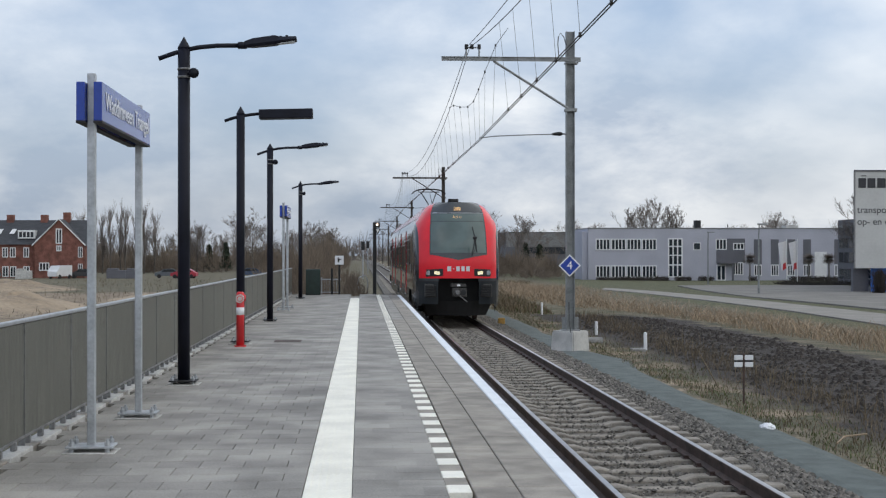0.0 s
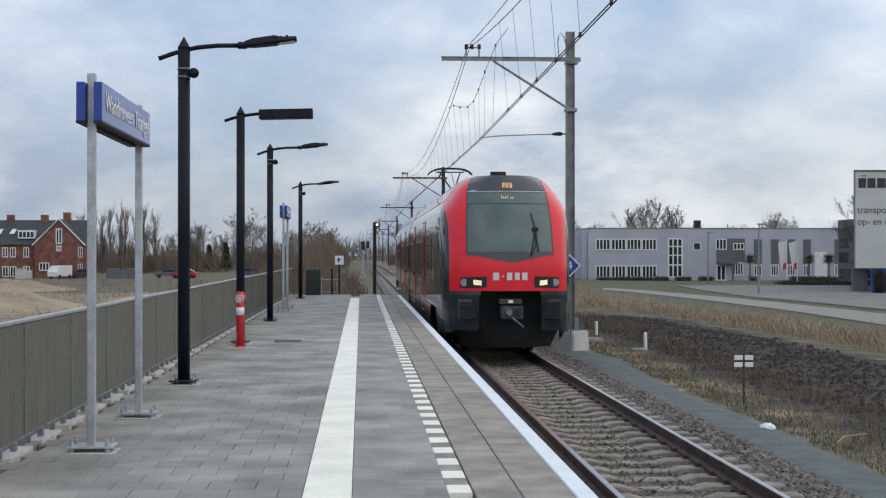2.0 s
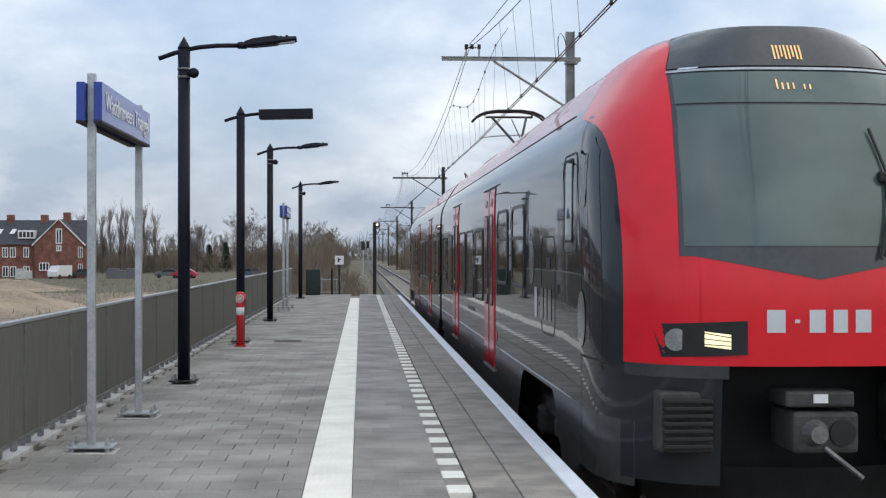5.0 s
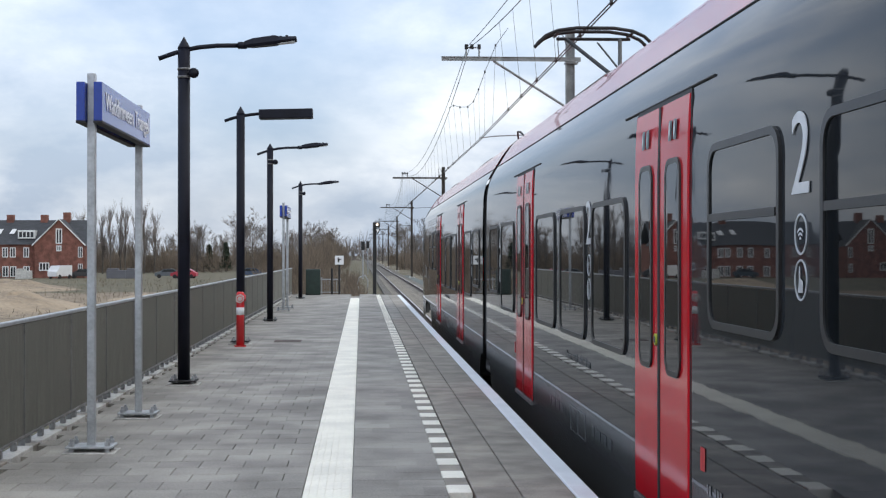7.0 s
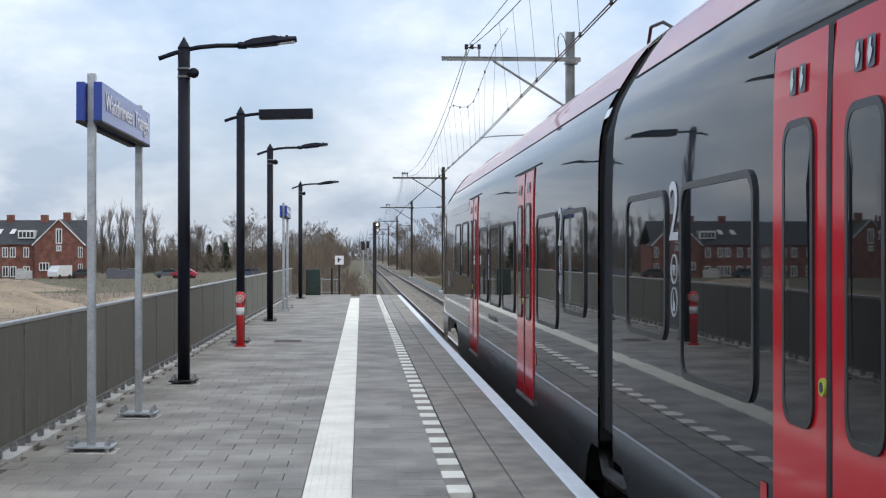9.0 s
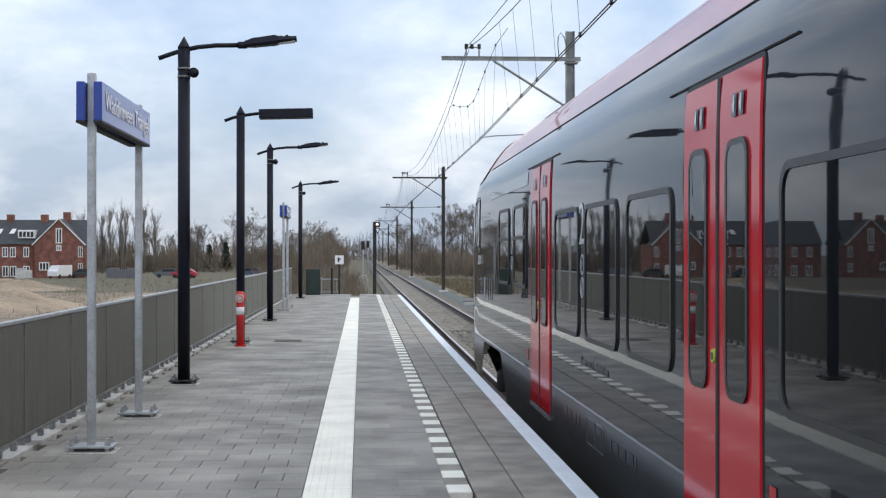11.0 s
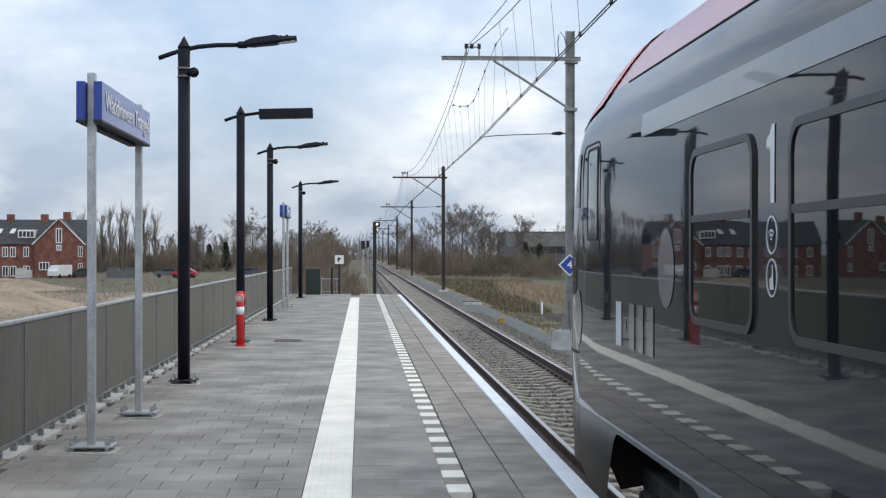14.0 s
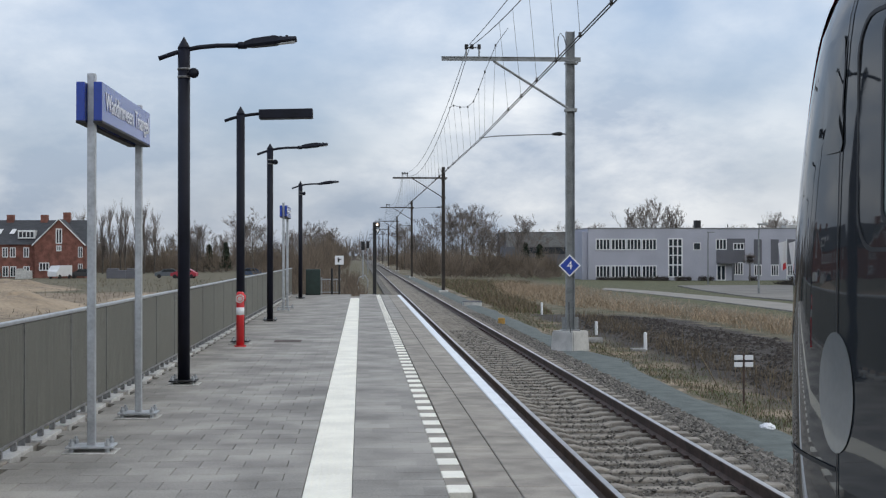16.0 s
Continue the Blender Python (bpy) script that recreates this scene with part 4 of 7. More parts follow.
def train_window(sx, d, s0, s1, z0, z1, bar=False):
    w = part("window", ring(bmesh.new(), sx, d, rounded(s0, s1, z0, z1, 0.13), rounded(s0 + 0.036, s1 - 0.036, z0 + 0.036, z1 - 0.036, 0.10), 0.014), M_RUBBER, train, "dark tinted window in a rubber seal")
    part("pane", fill(bmesh.new(), sx, d, rounded(s0 + 0.03, s1 - 0.03, z0 + 0.03, z1 - 0.03, 0.10), 0.006), M_TINT, w, smooth=True)
    if bar:
        zb = z0 + (z1 - z0) * 0.60
        part("vent_bar", fill(bmesh.new(), sx, d, rounded(s0 + 0.05, s1 - 0.05, zb - 0.018, zb + 0.018, 0.008, 2), 0.016), M_RUBBER, w)


def train_door(sx, d, s0, s1):
    z0, z1 = 0.75, 3.06
    door = part("door", ring(bmesh.new(), sx, d, rounded(s0 - 0.03, s1 + 0.03, z0 - 0.03, z1 + 0.03, 0.07), rounded(s0 + 0.005, s1 - 0.005, z0 + 0.005, z1 - 0.005, 0.05), 0.006), M_BLACK, train)
    mid = (s0 + s1) / 2
    for a, b in ((s0, mid - 0.018), (mid + 0.018, s1)):
        bm = bmesh.new()
        patch(bm, lambda p, q: on_side(sx, d, a + (b - a) * float(np.interp(p, (0, 0.125, 0.875, 1), (0, 0.012, 0.988, 1))), z0 + (z1 - z0) * q, 0.012 if 0 < p < 1 else 0.002), 8, 22)
        part("leaf", bm, M_TRAINRED, door, "red lacquered sliding door leaf")
        o, i_ = rounded(a + 0.17, b - 0.15, 1.54, 2.74, 0.10), rounded(a + 0.20, b - 0.18, 1.57, 2.71, 0.075)
        part("glass_seal", ring(bmesh.new(), sx, d, o, i_, 0.023), M_RUBBER, door)
        part("door_glass", fill(bmesh.new(), sx, d, rounded(a + 0.19, b - 0.17, 1.56, 2.72, 0.07), 0.021), M_TINT, door)
        for k in (0, 1):
            c_ = (a + b) / 2 - 0.06 + 0.12 * k
            pic = part("pictogram", fill(bmesh.new(), sx, d, rounded(c_ - 0.04, c_ + 0.04, 2.84, 2.95, 0.01, 2), 0.020), M_SIGNDK, door)
            part("figure", fill(bmesh.new(), sx, d, [(c_ - 0.012, 2.85), (c_ + 0.012, 2.87), (c_ + 0.024, 2.90), (c_ + 0.008, 2.91), (c_ + 0.008, 2.94), (c_ - 0.010, 2.94), (c_ - 0.022, 2.89)], 0.023), M_LIVERYWHITE, pic, "white pictogram figure")
    part("centre_seal", fill(bmesh.new(), sx, d, rounded(mid - 0.03, mid + 0.03, z0, z1, 0.01, 2), 0.018), M_BLACK, door)
    bx = mid + 0.055 * d
    btn = part("door_button", tubes(([on_side(sx, d, bx, 1.72, 0.012), on_side(sx, d, bx, 1.72, 0.026)], 0.034), n=18), M_BUTTON, door, "yellow-green door button")
    part("button_ring", tubes(([on_side(sx, d, bx, 1.72, 0.026), on_side(sx, d, bx, 1.72, 0.029)], 0.020), n=16), M_SIGNDK, btn)
    part("step_plate", boxes((min(sx * 1.36, sx * 1.42), max(sx * 1.36, sx * 1.42), min(d * s0, d * s1), max(d * s0, d * s1), 0.70, 0.735)), M_STEEL, door)
    part("rain_gutter", tubes(([on_side(sx, d, s0 - 0.45, 3.095, 0.004), on_side(sx, d, s1 + 0.45, 3.095, 0.004)], 0.007), n=6), M_BLACK, door)


def decal(name, sx, d, pts, mtl, off=0.004, label=""):
    part(name, fill(bmesh.new(), sx, d, pts, off), mtl, train, label)


def ellipse(s, z, a, b, n=28):
    return [(s + a * math.cos(2 * math.pi * k / n), z + b * math.sin(2 * math.pi * k / n)) for k in range(n)]


def side_lettering(name, text, size, mtl, sx, d, s, z, width, label=""):
    """Letters laid on the curve of the side wall."""
    ob = lettering(name, text, size, mtl, Matrix(), train, label=label, width=width)
    for v in ob.data.vertices:
        v.co = on_side(sx, d, s + v.co.x * sx * d, z + v.co.y, 0.005 + v.co.z)
    return ob


def car_side(sx, d):
    first_class = d > 0
    for s0, s1, z0, z1, bar in ((0.85, 2.04, 1.72, 2.58, False), (2.40, 3.83, 1.55, 2.59, False), (5.85, 7.19, 1.55, 2.59, False), (7.53, 8.90, 1.55, 2.59, False), (9.21, 10.57, 1.55, 2.59, False),
                                (12.75, 13.95, 1.85, 2.75, True), (14.47, 15.66, 1.85, 2.75, True)):
        train_window(sx, d, s0, s1, z0, z1, bar)
    for s0, s1 in ((4.11, 5.55), (10.90, 12.33)):
        train_door(sx, d, s0, s1)
    for s, ch in ((2.22, "2"), (9.06, "2"), (14.21, "1" if first_class else "2")):
        zc = 2.43 if s < 12 else 2.59
        if ch == "1":
            f = sx * d
            decal("class_numeral", sx, d, [(s + f * u, zc + q) for u, q in ((-0.015, -0.165), (0.04, -0.165), (0.04, 0.165), (0.0, 0.165), (-0.03, 0.125), (-0.075, 0.11), (-0.075, 0.07), (-0.015, 0.075))], M_LIVERYWHITE, label="white class numeral")
        else:
            side_lettering("class_numeral", ch, 0.47, M_LIVERYWHITE, sx, d, s, zc, 0.22, "white class numeral")
        for zz, icon in ((zc - 0.30, 0), (zc - 0.48, 1)):
            rg = bmesh.new()
            ring(rg, sx, d, ellipse(s, zz, 0.078, 0.082), ellipse(s, zz, 0.070, 0.074), 0.005, 0.004)
            part("icon_ring", rg, M_LIVERYWHITE, train)
            if icon == 0:
                bmi = bmesh.new()
                for rr in (0.02, 0.038, 0.056):
                    arc = [(s + rr * math.cos(radians(a)), zz - 0.03 + rr * math.sin(radians(a))) for a in range(45, 136, 15)]
                    arc += [(s + (rr - 0.010) * math.cos(radians(a)), zz - 0.03 + (rr - 0.010) * math.sin(radians(a))) for a in range(135, 44, -15)]
                    bmi.faces.new([bmi.verts.new(on_side(sx, d, p, q, 0.005)) for p, q in arc])
                part("icon", bmi, M_LIVERYWHITE, train)
            else:
                decal("icon", sx, d, [(s - 0.034, zz - 0.05), (s + 0.028, zz - 0.05), (s + 0.03, zz - 0.005), (s - 0.003, zz + 0.008), (s - 0.006, zz + 0.054), (s - 0.02, zz + 0.054), (s - 0.024, zz - 0.015)], M_LIVERYWHITE)
    # large grey oval and the plain bars of the operator's mark
    decal("oval_panel", sx, d, ellipse(16.27, 2.13, 0.21, 0.225), M_LIVERYGREY, label="grey oval emblem")
    decal("oval_panel", sx, d, ellipse(19.5, 1.71, 0.185, 0.22), M_LIVERYGREY, label="grey oval emblem")
    zl, hl = 1.60, 0.295
    back = -1 if sx * d > 0 else 1
    for a, b, q0, q1 in ((0.0, 0.20, 0, 1), (0.30, 0.36, 0.42, 0.56), (0.46, 0.64, 0, 1), (0.74, 0.92, 0, 1), (1.03, 1.22, 0, 1)):
        s_a, s_b = (17.83 - a, 17.83 - b) if sx * d < 0 else (16.54 + a, 16.54 + b)
        bm = bmesh.new()
        bm.faces.new([bm.verts.new(on_side(sx, d, s, zl + hl * q, 0.004)) for s, q in ((s_a, q0), (s_b, q0), (s_b, q1), (s_a, q1))])
        part("mark_bar", bm, M_LIVERYWHITE if b < 0.25 else M_LIVERYGREY, train)
    if first_class:
        bm = bmesh.new()
        patch(bm, lambda p, q: on_side(sx, d, 12.7 + 4.3 * p, 2.93 + 0.14 * q, 0.004), 10, 3)
        part("class_band", bm, M_LIVERYGREY, train, "pale grey first class band")
    # small technical inscriptions as bars
    for s, z, n, h in ((6.9, 0.86, 18, 0.075), (8.15, 0.90, 5, 0.05), (8.15, 0.80, 4, 0.05), (9.2, 0.86, 16, 0.075), (12.7, 1.02, 6, 0.05)):
        for k in range(n):
            a = s + 0.052 * k
            if (k * 7 + n) % 5 == 0:
                continue
            bar = bmesh.new()
            bar.faces.new([bar.verts.new(on_side(sx, d, p, q, 0.004)) for p, q in ((a, z), (a + 0.034, z), (a + 0.034, z + h), (a, z + h))])
            part("inscription_bar", bar, M_LIVERYGREY, train)
    for s in (8.1, 8.5):
        part("inscription_frame", ring(bmesh.new(), sx, d, rounded(s, s + 0.36, 0.77, 0.98, 0.01, 1), rounded(s + 0.008, s + 0.352, 0.778, 0.972, 0.008, 1), 0.004, 0.003), M_LIVERYGREY, train)
    side_lettering("slogan", "Reizen met de zekerheid van", 0.095, M_SOFTGREY, sx, d, 8.5, 1.38, 1.2)
    # cab side: door outline, hand rail, side window
    if sx * d > 0:
        part("cab_door_seam", ring(bmesh.new(), sx, d, rounded(17.04, 18.0, 1.47, 2.38, 0.14), rounded(17.055, 17.985, 1.485, 2.365, 0.13), 0.003, 0.004), M_BLACK, train)
    if sx * d > 0:
        decal("hatch_plate", sx, d, rounded(17.43, 17.69, 2.07, 2.19, 0.01, 2), M_BLACK)
    part("cab_window_recess", ring(bmesh.new(), sx, d, rounded(18.48, 19.28, 2.22, 3.04, 0.14), rounded(18.495, 19.265, 2.235, 3.025, 0.13), 0.003, 0.004), M_BLACK, train)
    cw = part("cab_side_window", ring(bmesh.new(), sx, d, rounded(18.58, 19.04, 2.31, 3.0, 0.05), rounded(18.60, 19.02, 2.33, 2.98, 0.04), 0.008), M_BLACK, train)
    part("pane", fill(bmesh.new(), sx, d, rounded(18.59, 19.03, 2.32, 2.99, 0.045), 0.004), M_SCREEN, cw)
    part("corner_window", fill(bmesh.new(), sx, d, rounded(19.42, 19.66, 2.58, 3.0, 0.04), 0.004), M_TINT, train, smooth=True)
    seam = bmesh.new()
    patch(seam, lambda p, q: on_side(sx, d, 19.48 + 0.014 * p - lean(0.4 + 2.9 * q) * 0.3, 0.4 + 2.9 * q, 0.003), 1, 24)
    part("nose_seam", seam, M_BLACK, train)
    seam = bmesh.new()
    patch(seam, lambda p, q: on_side(sx, d, 19.5 + 0.75 * p, 1.42 + 0.016 * q, 0.004), 10, 1)
    part("valance_seam", seam, M_BLACK, train)
    for k in (0, 1):
        part("vent_slot", fill(bmesh.new(), sx, d, rounded(18.15 + 0.1 * k, 18.21 + 0.1 * k, 1.87, 1.95, 0.006, 2), 0.004), M_BLACK, train)
    for s in (12.62, 3.95):
        decal("marker_plate", sx, d, rounded(s - 0.05, s + 0.05, 1.12, 1.24, 0.01, 2), M_RED)


def front_patch(name, d, zf, uf, mtl, inset, na=18, nb=12, parent=None, label=""):
    bm = bmesh.new()

    def fn(a, b):
        u, z = uf(a, b), zf(a, b)
        return (u, d * front_s(u, z, inset), z)
    patch(bm, fn, na, nb)
    return part(name, bm, mtl, parent or train, label, smooth=True)


def car_front(d, lit):
    def v_edge(u, side, mid):
        return mid + (side - mid) * min(1, abs(u) / 0.9)

    def hw(z, k=0.91):
        return half_width(min(z, 3.93)) * k
    # windscreen: glass, dark border with a V below, roof visor
    def gw(z):
        return float(np.interp(z, (2.0, 2.3, 3.0, 3.6, 3.9), (0.93, 0.93, 0.91, 0.86, 0.74)))
    front_patch("windscreen_border", d, lambda a, b: v_edge(2 * a - 1, 2.20, 2.04) + (3.58 - v_edge(2 * a - 1, 2.20, 2.04)) * b,
                lambda a, b: (2 * a - 1) * gw(2.1 + 1.45 * b), M_VALANCE, -0.006, label="dark grey windscreen border")
    front_patch("windscreen", d, lambda a, b: 2.27 + (3.28 - 2.27) * b, lambda a, b: (2 * a - 1) * (gw(2.3 + b) - 0.035), M_SCREEN, -0.012, label="large sloping windscreen")
    front_patch("destination_window", d, lambda a, b: 3.30 + 0.24 * b, lambda a, b: (2 * a - 1) * (gw(3.3 + 0.24 * b) - 0.03), M_SCREEN, -0.013)
    front_patch("trim_strip", d, lambda a, b: 3.555 + 0.018 * b, lambda a, b: (2 * a - 1) * gw(3.57), M_GALV, -0.018, nb=2)
    front_patch("visor", d, lambda a, b: 3.59 + 0.33 * b, lambda a, b: (2 * a - 1) * (gw(3.59) * (1 - b) + 0.74 * b), M_VALANCE, -0.004, label="dark grey roof visor")
    cap = bmesh.new()

    def roof_at(u):
        return float(np.interp(abs(u), (0.0, 0.3, 0.62, 0.85), (3.985, 3.975, 3.95, 3.88)))
    patch(cap, lambda a, b: ((2 * a - 1) * 0.74, d * (front_s((2 * a - 1) * 0.74, 3.92) * (1 - b) + 17.3 * b + 0.004), 3.92 * (1 - b) ** 2 + (roof_at((2 * a - 1) * 0.74) + 0.006) * (1 - (1 - b) ** 2)), 16, 8)
    part("visor_top", cap, M_VALANCE, train, smooth=True)
    # red frame: pillars that sweep back over the cab corner towards the roof, and the panel below
    def red_reach(z):
        return float(np.interp(z, (2.3, 2.77, 2.88, 3.02, 3.12, 3.19, 3.25, 3.3), (0.885, 0.892, 0.898, 0.915, 0.935, 0.957, 0.985, 0.998)))
    for sx in (-1, 1):
        pillar = front_patch("red_pillar", d, lambda a, b: 1.45 + 2.5 * b,
                    lambda a, b: sx * ((gw(1.45 + 2.5 * b) - 0.01 if 1.45 + 2.5 * b > 2.12 else 0.80) * (1 - a) + (hw(1.45 + 2.5 * b, red_reach(1.45 + 2.5 * b)) + 0.006) * a), M_NOSERED, -0.008, na=14, nb=44, label="red lacquered front pillar")
        pillar.scale = (1.007, 1, 1)
        # lamp cluster
        cl = front_patch("lamp_cluster", d, lambda a, b: 1.53 + 0.23 * b - 0.03 * a, lambda a, b: sx * (0.50 + (0.60 - 0.06 * (1 - b)) * a), M_BLACK, -0.016, na=8, nb=4, label="black lamp housing")
        def disc(name, u, z, r, mtl, lab, off):
            bm = bmesh.new()
            c = Vector((u, d * front_s(u, z, off), z))
            tube(bm, [c, c + Vector((0, d * 0.015, 0))], r, 18)
            part(name, bm, mtl, cl, lab)
        disc("marker_lamp", sx * 0.96, 1.625, 0.078, M_LAMPGLASS, "round clear lamp", -0.03)
        if lit:
            bm = bmesh.new()
            patch(bm, lambda a, b: (sx * (0.61 + 0.17 * a), d * front_s(sx * (0.61 + 0.17 * a), 1.6, -0.024), 1.565 + 0.10 * b + 0.02 * a), 4, 3)
            hl_ = part("headlamp", bm, M_HEAD, cl, "lit warm white headlamp")
            for k in range(3):
                gb = bmesh.new()
                patch(gb, lambda a, b: (sx * (0.605 + 0.18 * a), d * front_s(sx * (0.605 + 0.18 * a), 1.6, -0.028), 1.585 + 0.028 * k + 0.006 * b + 0.05 * a * (k - 1) * 0.2 + 0.02 * a), 4, 1)
                part("lamp_grid", gb, M_BLACK, cl)
        else:
            disc("headlamp", sx * 0.72, 1.63, 0.07, M_LAMPGLASS, "round clear lamp", -0.03)
        # ribbed anti-climber
        bm = bmesh.new()
        u0 = sx * 0.89
        for k in range(7):
            z = 0.88 + 0.052 * k
            y = front_s(0.9, 1.0)
            box(bm, u0 - 0.17, u0 + 0.17, min(d * (y - 0.1), d * (y + 0.13)), max(d * (y - 0.1), d * (y + 0.13)), z, z + 0.034, bev=0.008)
        part("anti_climber", bm, M_BLACK, train, "black ribbed anti-climber")
        part("climber_frame", boxes((u0 - 0.19, u0 + 0.19, min(d * 20.2, d * 20.90), max(d * 20.2, d * 20.90), 0.85, 1.27), bev=0.02), M_UNDER, train)
        front_patch("valance", d, lambda a, b: 0.62 + 0.82 * b, lambda a, b: sx * (0.66 + (hw(0.62 + 0.82 * b, 0.90) - 0.66) * a), M_TRAINDK, -0.006, na=6, nb=8, label="grey front valance")
        front_patch("lower_trim", d, lambda a, b: 1.36 + 0.09 * b, lambda a, b: sx * (0.62 + (hw(1.4, 0.89) - 0.62) * a), M_VALANCE, -0.012, na=6, nb=2)
    front_patch("red_front_panel", d, lambda a, b: 1.45 + (v_edge(2 * a - 1, 2.21, 2.05) - 1.45) * b, lambda a, b: (2 * a - 1) * 0.94, M_NOSERED, -0.002, na=24, nb=10, label="red lacquered nose panel")
    # coupler in its dark recess
    f = 20.95
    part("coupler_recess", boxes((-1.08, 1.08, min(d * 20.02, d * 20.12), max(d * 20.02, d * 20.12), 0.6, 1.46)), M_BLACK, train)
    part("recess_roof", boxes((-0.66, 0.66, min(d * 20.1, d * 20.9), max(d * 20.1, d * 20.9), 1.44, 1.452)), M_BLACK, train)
    cp = part("coupler", boxes((-0.20, 0.26, min(d * 20.5, d * 21.05), max(d * 20.5, d * 21.05), 0.86, 1.14), bev=0.03), M_UNDER, train, "grey steel automatic coupler")
    part("coupler_cone", tubes(([(-0.05, d * 21.0, 1.0), (-0.05, d * 21.16, 1.0)], [0.11, 0.06]), n=14), M_STEEL, cp)
    part("coupler_cup", tubes(([(0.14, d * 21.05, 1.0), (0.14, d * 21.07, 1.0)], 0.09), n=14), M_BLACK, cp)
    part("electric_head", boxes((-0.24, 0.24, min(d * 20.6, d * 21.02), max(d * 20.6, d * 21.02), 1.17, 1.28), bev=0.02), M_UNDER, cp)
    part("coupler_handle", tubes(([(0.02, d * 21.05, 0.9), (0.26, d * 21.12, 0.70)], 0.018), n=8), M_STEEL, cp)
    part("white_mark", boxes((-0.05, 0.05, min(d * 21.02, d * 21.03), max(d * 21.02, d * 21.03), 1.2, 1.26)), M_SIGNWHITE, cp)
    # plough
    bm = bmesh.new()
    patch(bm, lambda a, b: ((2 * a - 1) * (0.95 + 0.2 * b), d * (20.75 - 0.45 * abs(2 * a - 1) ** 2 - 0.2 * (1 - b)), 0.24 + 0.48 * b), 12, 4)
    part("plough", bm, M_BLACK, train, "black rail guard")
    # operator's mark on the nose: plain bars
    for a, b, q0, q1 in ((0.0, 0.125, 0, 1), (0.19, 0.225, 0.42, 0.58), (0.29, 0.40, 0, 1), (0.455, 0.555, 0, 1), (0.61, 0.72, 0, 1)):
        x0, x1 = (a - 0.37) * (-d), (b - 0.37) * (-d)
        quad = [(x, 1.68 + 0.155 * q) for x, q in ((x0, q0), (x1, q0), (x1, q1), (x0, q1))]
        bm = bmesh.new()
        bm.faces.new([bm.verts.new((x, d * front_s(x, z, -0.008), z)) for x, z in quad])
        part("mark_bar", bm, M_LIVERYWHITE, train)
    # wiper
    wz = lambda u, z: (u, d * (front_s(u, z) + 0.045), z)
    part("wiper", tubes(([wz(0.42, 2.18), wz(0.50, 2.5), wz(0.53, 2.78)], 0.012), ([wz(0.45, 2.2), wz(0.56, 2.45), wz(0.52, 2.76)], 0.012), ([wz(0.59, 2.28), wz(0.55, 2.72), wz(0.46, 3.1)], 0.011)), M_BLACK, train)
    part("wiper_pivot", boxes((0.47, 0.60, min(d * front_s(0.5, 2.75), d * (front_s(0.5, 2.75) + 0.07)), max(d * front_s(0.5, 2.75), d * (front_s(0.5, 2.75) + 0.07)), 2.71, 2.79), bev=0.015), M_BLACK, train)
    # amber destination display
    bm = bmesh.new()
    for k in range(8):
        u = -0.105 + 0.028 * k
        lo_ = 3.64 + 0.02 * ((k * 5) % 3 == 1)
        quad = [(u, lo_), (u + 0.013, lo_), (u + 0.013, 3.755), (u, 3.755)]
        bm.faces.new([bm.verts.new((x, d * front_s(x, z, -0.012), z)) for x, z in quad])
    for k, h in enumerate((0.08, 0.05, 0.05, 0.05, 0, 0.04, 0.04)):
        if h:
            u = -0.14 + 0.04 * k
            quad = [(u, 3.40), (u + 0.012, 3.40), (u + 0.012, 3.40 + h), (u, 3.40 + h)]
            bm.faces.new([bm.verts.new((x, d * front_s(x, z, -0.022), z)) for x, z in quad])
    part("destination_display", bm, M_LED, train, "amber lit dot display")
    part("roof_horn", boxes((-0.17, 0.17, min(d * 18.1, d * 18.4), max(d * 18.1, d * 18.4), 3.99, 4.10), bev=0.015), M_BLACK, train)


def pantograph():
    """Raised single-arm collector above the inner end of the leading car."""
    y = -1.75
    part("pantograph_base", boxes((-0.55, 0.55, y - 1.1, y + 0.9, 4.03, 4.09), bev=0.02), M_UNDER, train)
    for sx in (-1, 1):
        for sy in (-0.9, 0.7):
            part("pan_insulator", tubes(([(sx * 0.45, y + sy, 3.92), (sx * 0.45, y + sy, 4.05)], 0.05), n=10), M_UNDER, train)
    knee = (0, y - 1.0, 4.30)
    part("lower_arm", tubes(([(0, y + 0.7, 4.12), knee], 0.045), n=8), M_BLACK, train)
    for sx in (-1, 1):
        part("upper_arm", tubes(([knee, (sx * 0.36, y + 0.95, 5.10)], 0.026), n=8), M_BLACK, train)
    part("guide_rod", tubes(([(0.1, y - 0.95, 4.33), (0.05, y + 0.9, 5.05)], 0.013), n=6), M_BLACK, train)
    head = [(-0.78, 5.02), (-0.66, 5.13), (-0.50, 5.20), (-0.25, 5.235), (0.25, 5.235), (0.50, 5.20), (0.66, 5.13), (0.78, 5.02)]
    for dy in (0.80, 1.12):
        part("collector_head", tubes(([(x, y + dy, z) for x, z in head], 0.024), n=8), M_BLACK, train)
    for sx in (-1, 1):
        part("head_link", tubes(([(sx * 0.5, y + 0.75, 5.17), (sx * 0.5, y + 1.17, 5.17)], 0.02), n=8), M_BLACK, train)
    part("head_bar", tubes(([(-0.5, y + 0.96, 5.11), (0.5, y + 0.96, 5.11)], 0.022), n=8), M_BLACK, train)


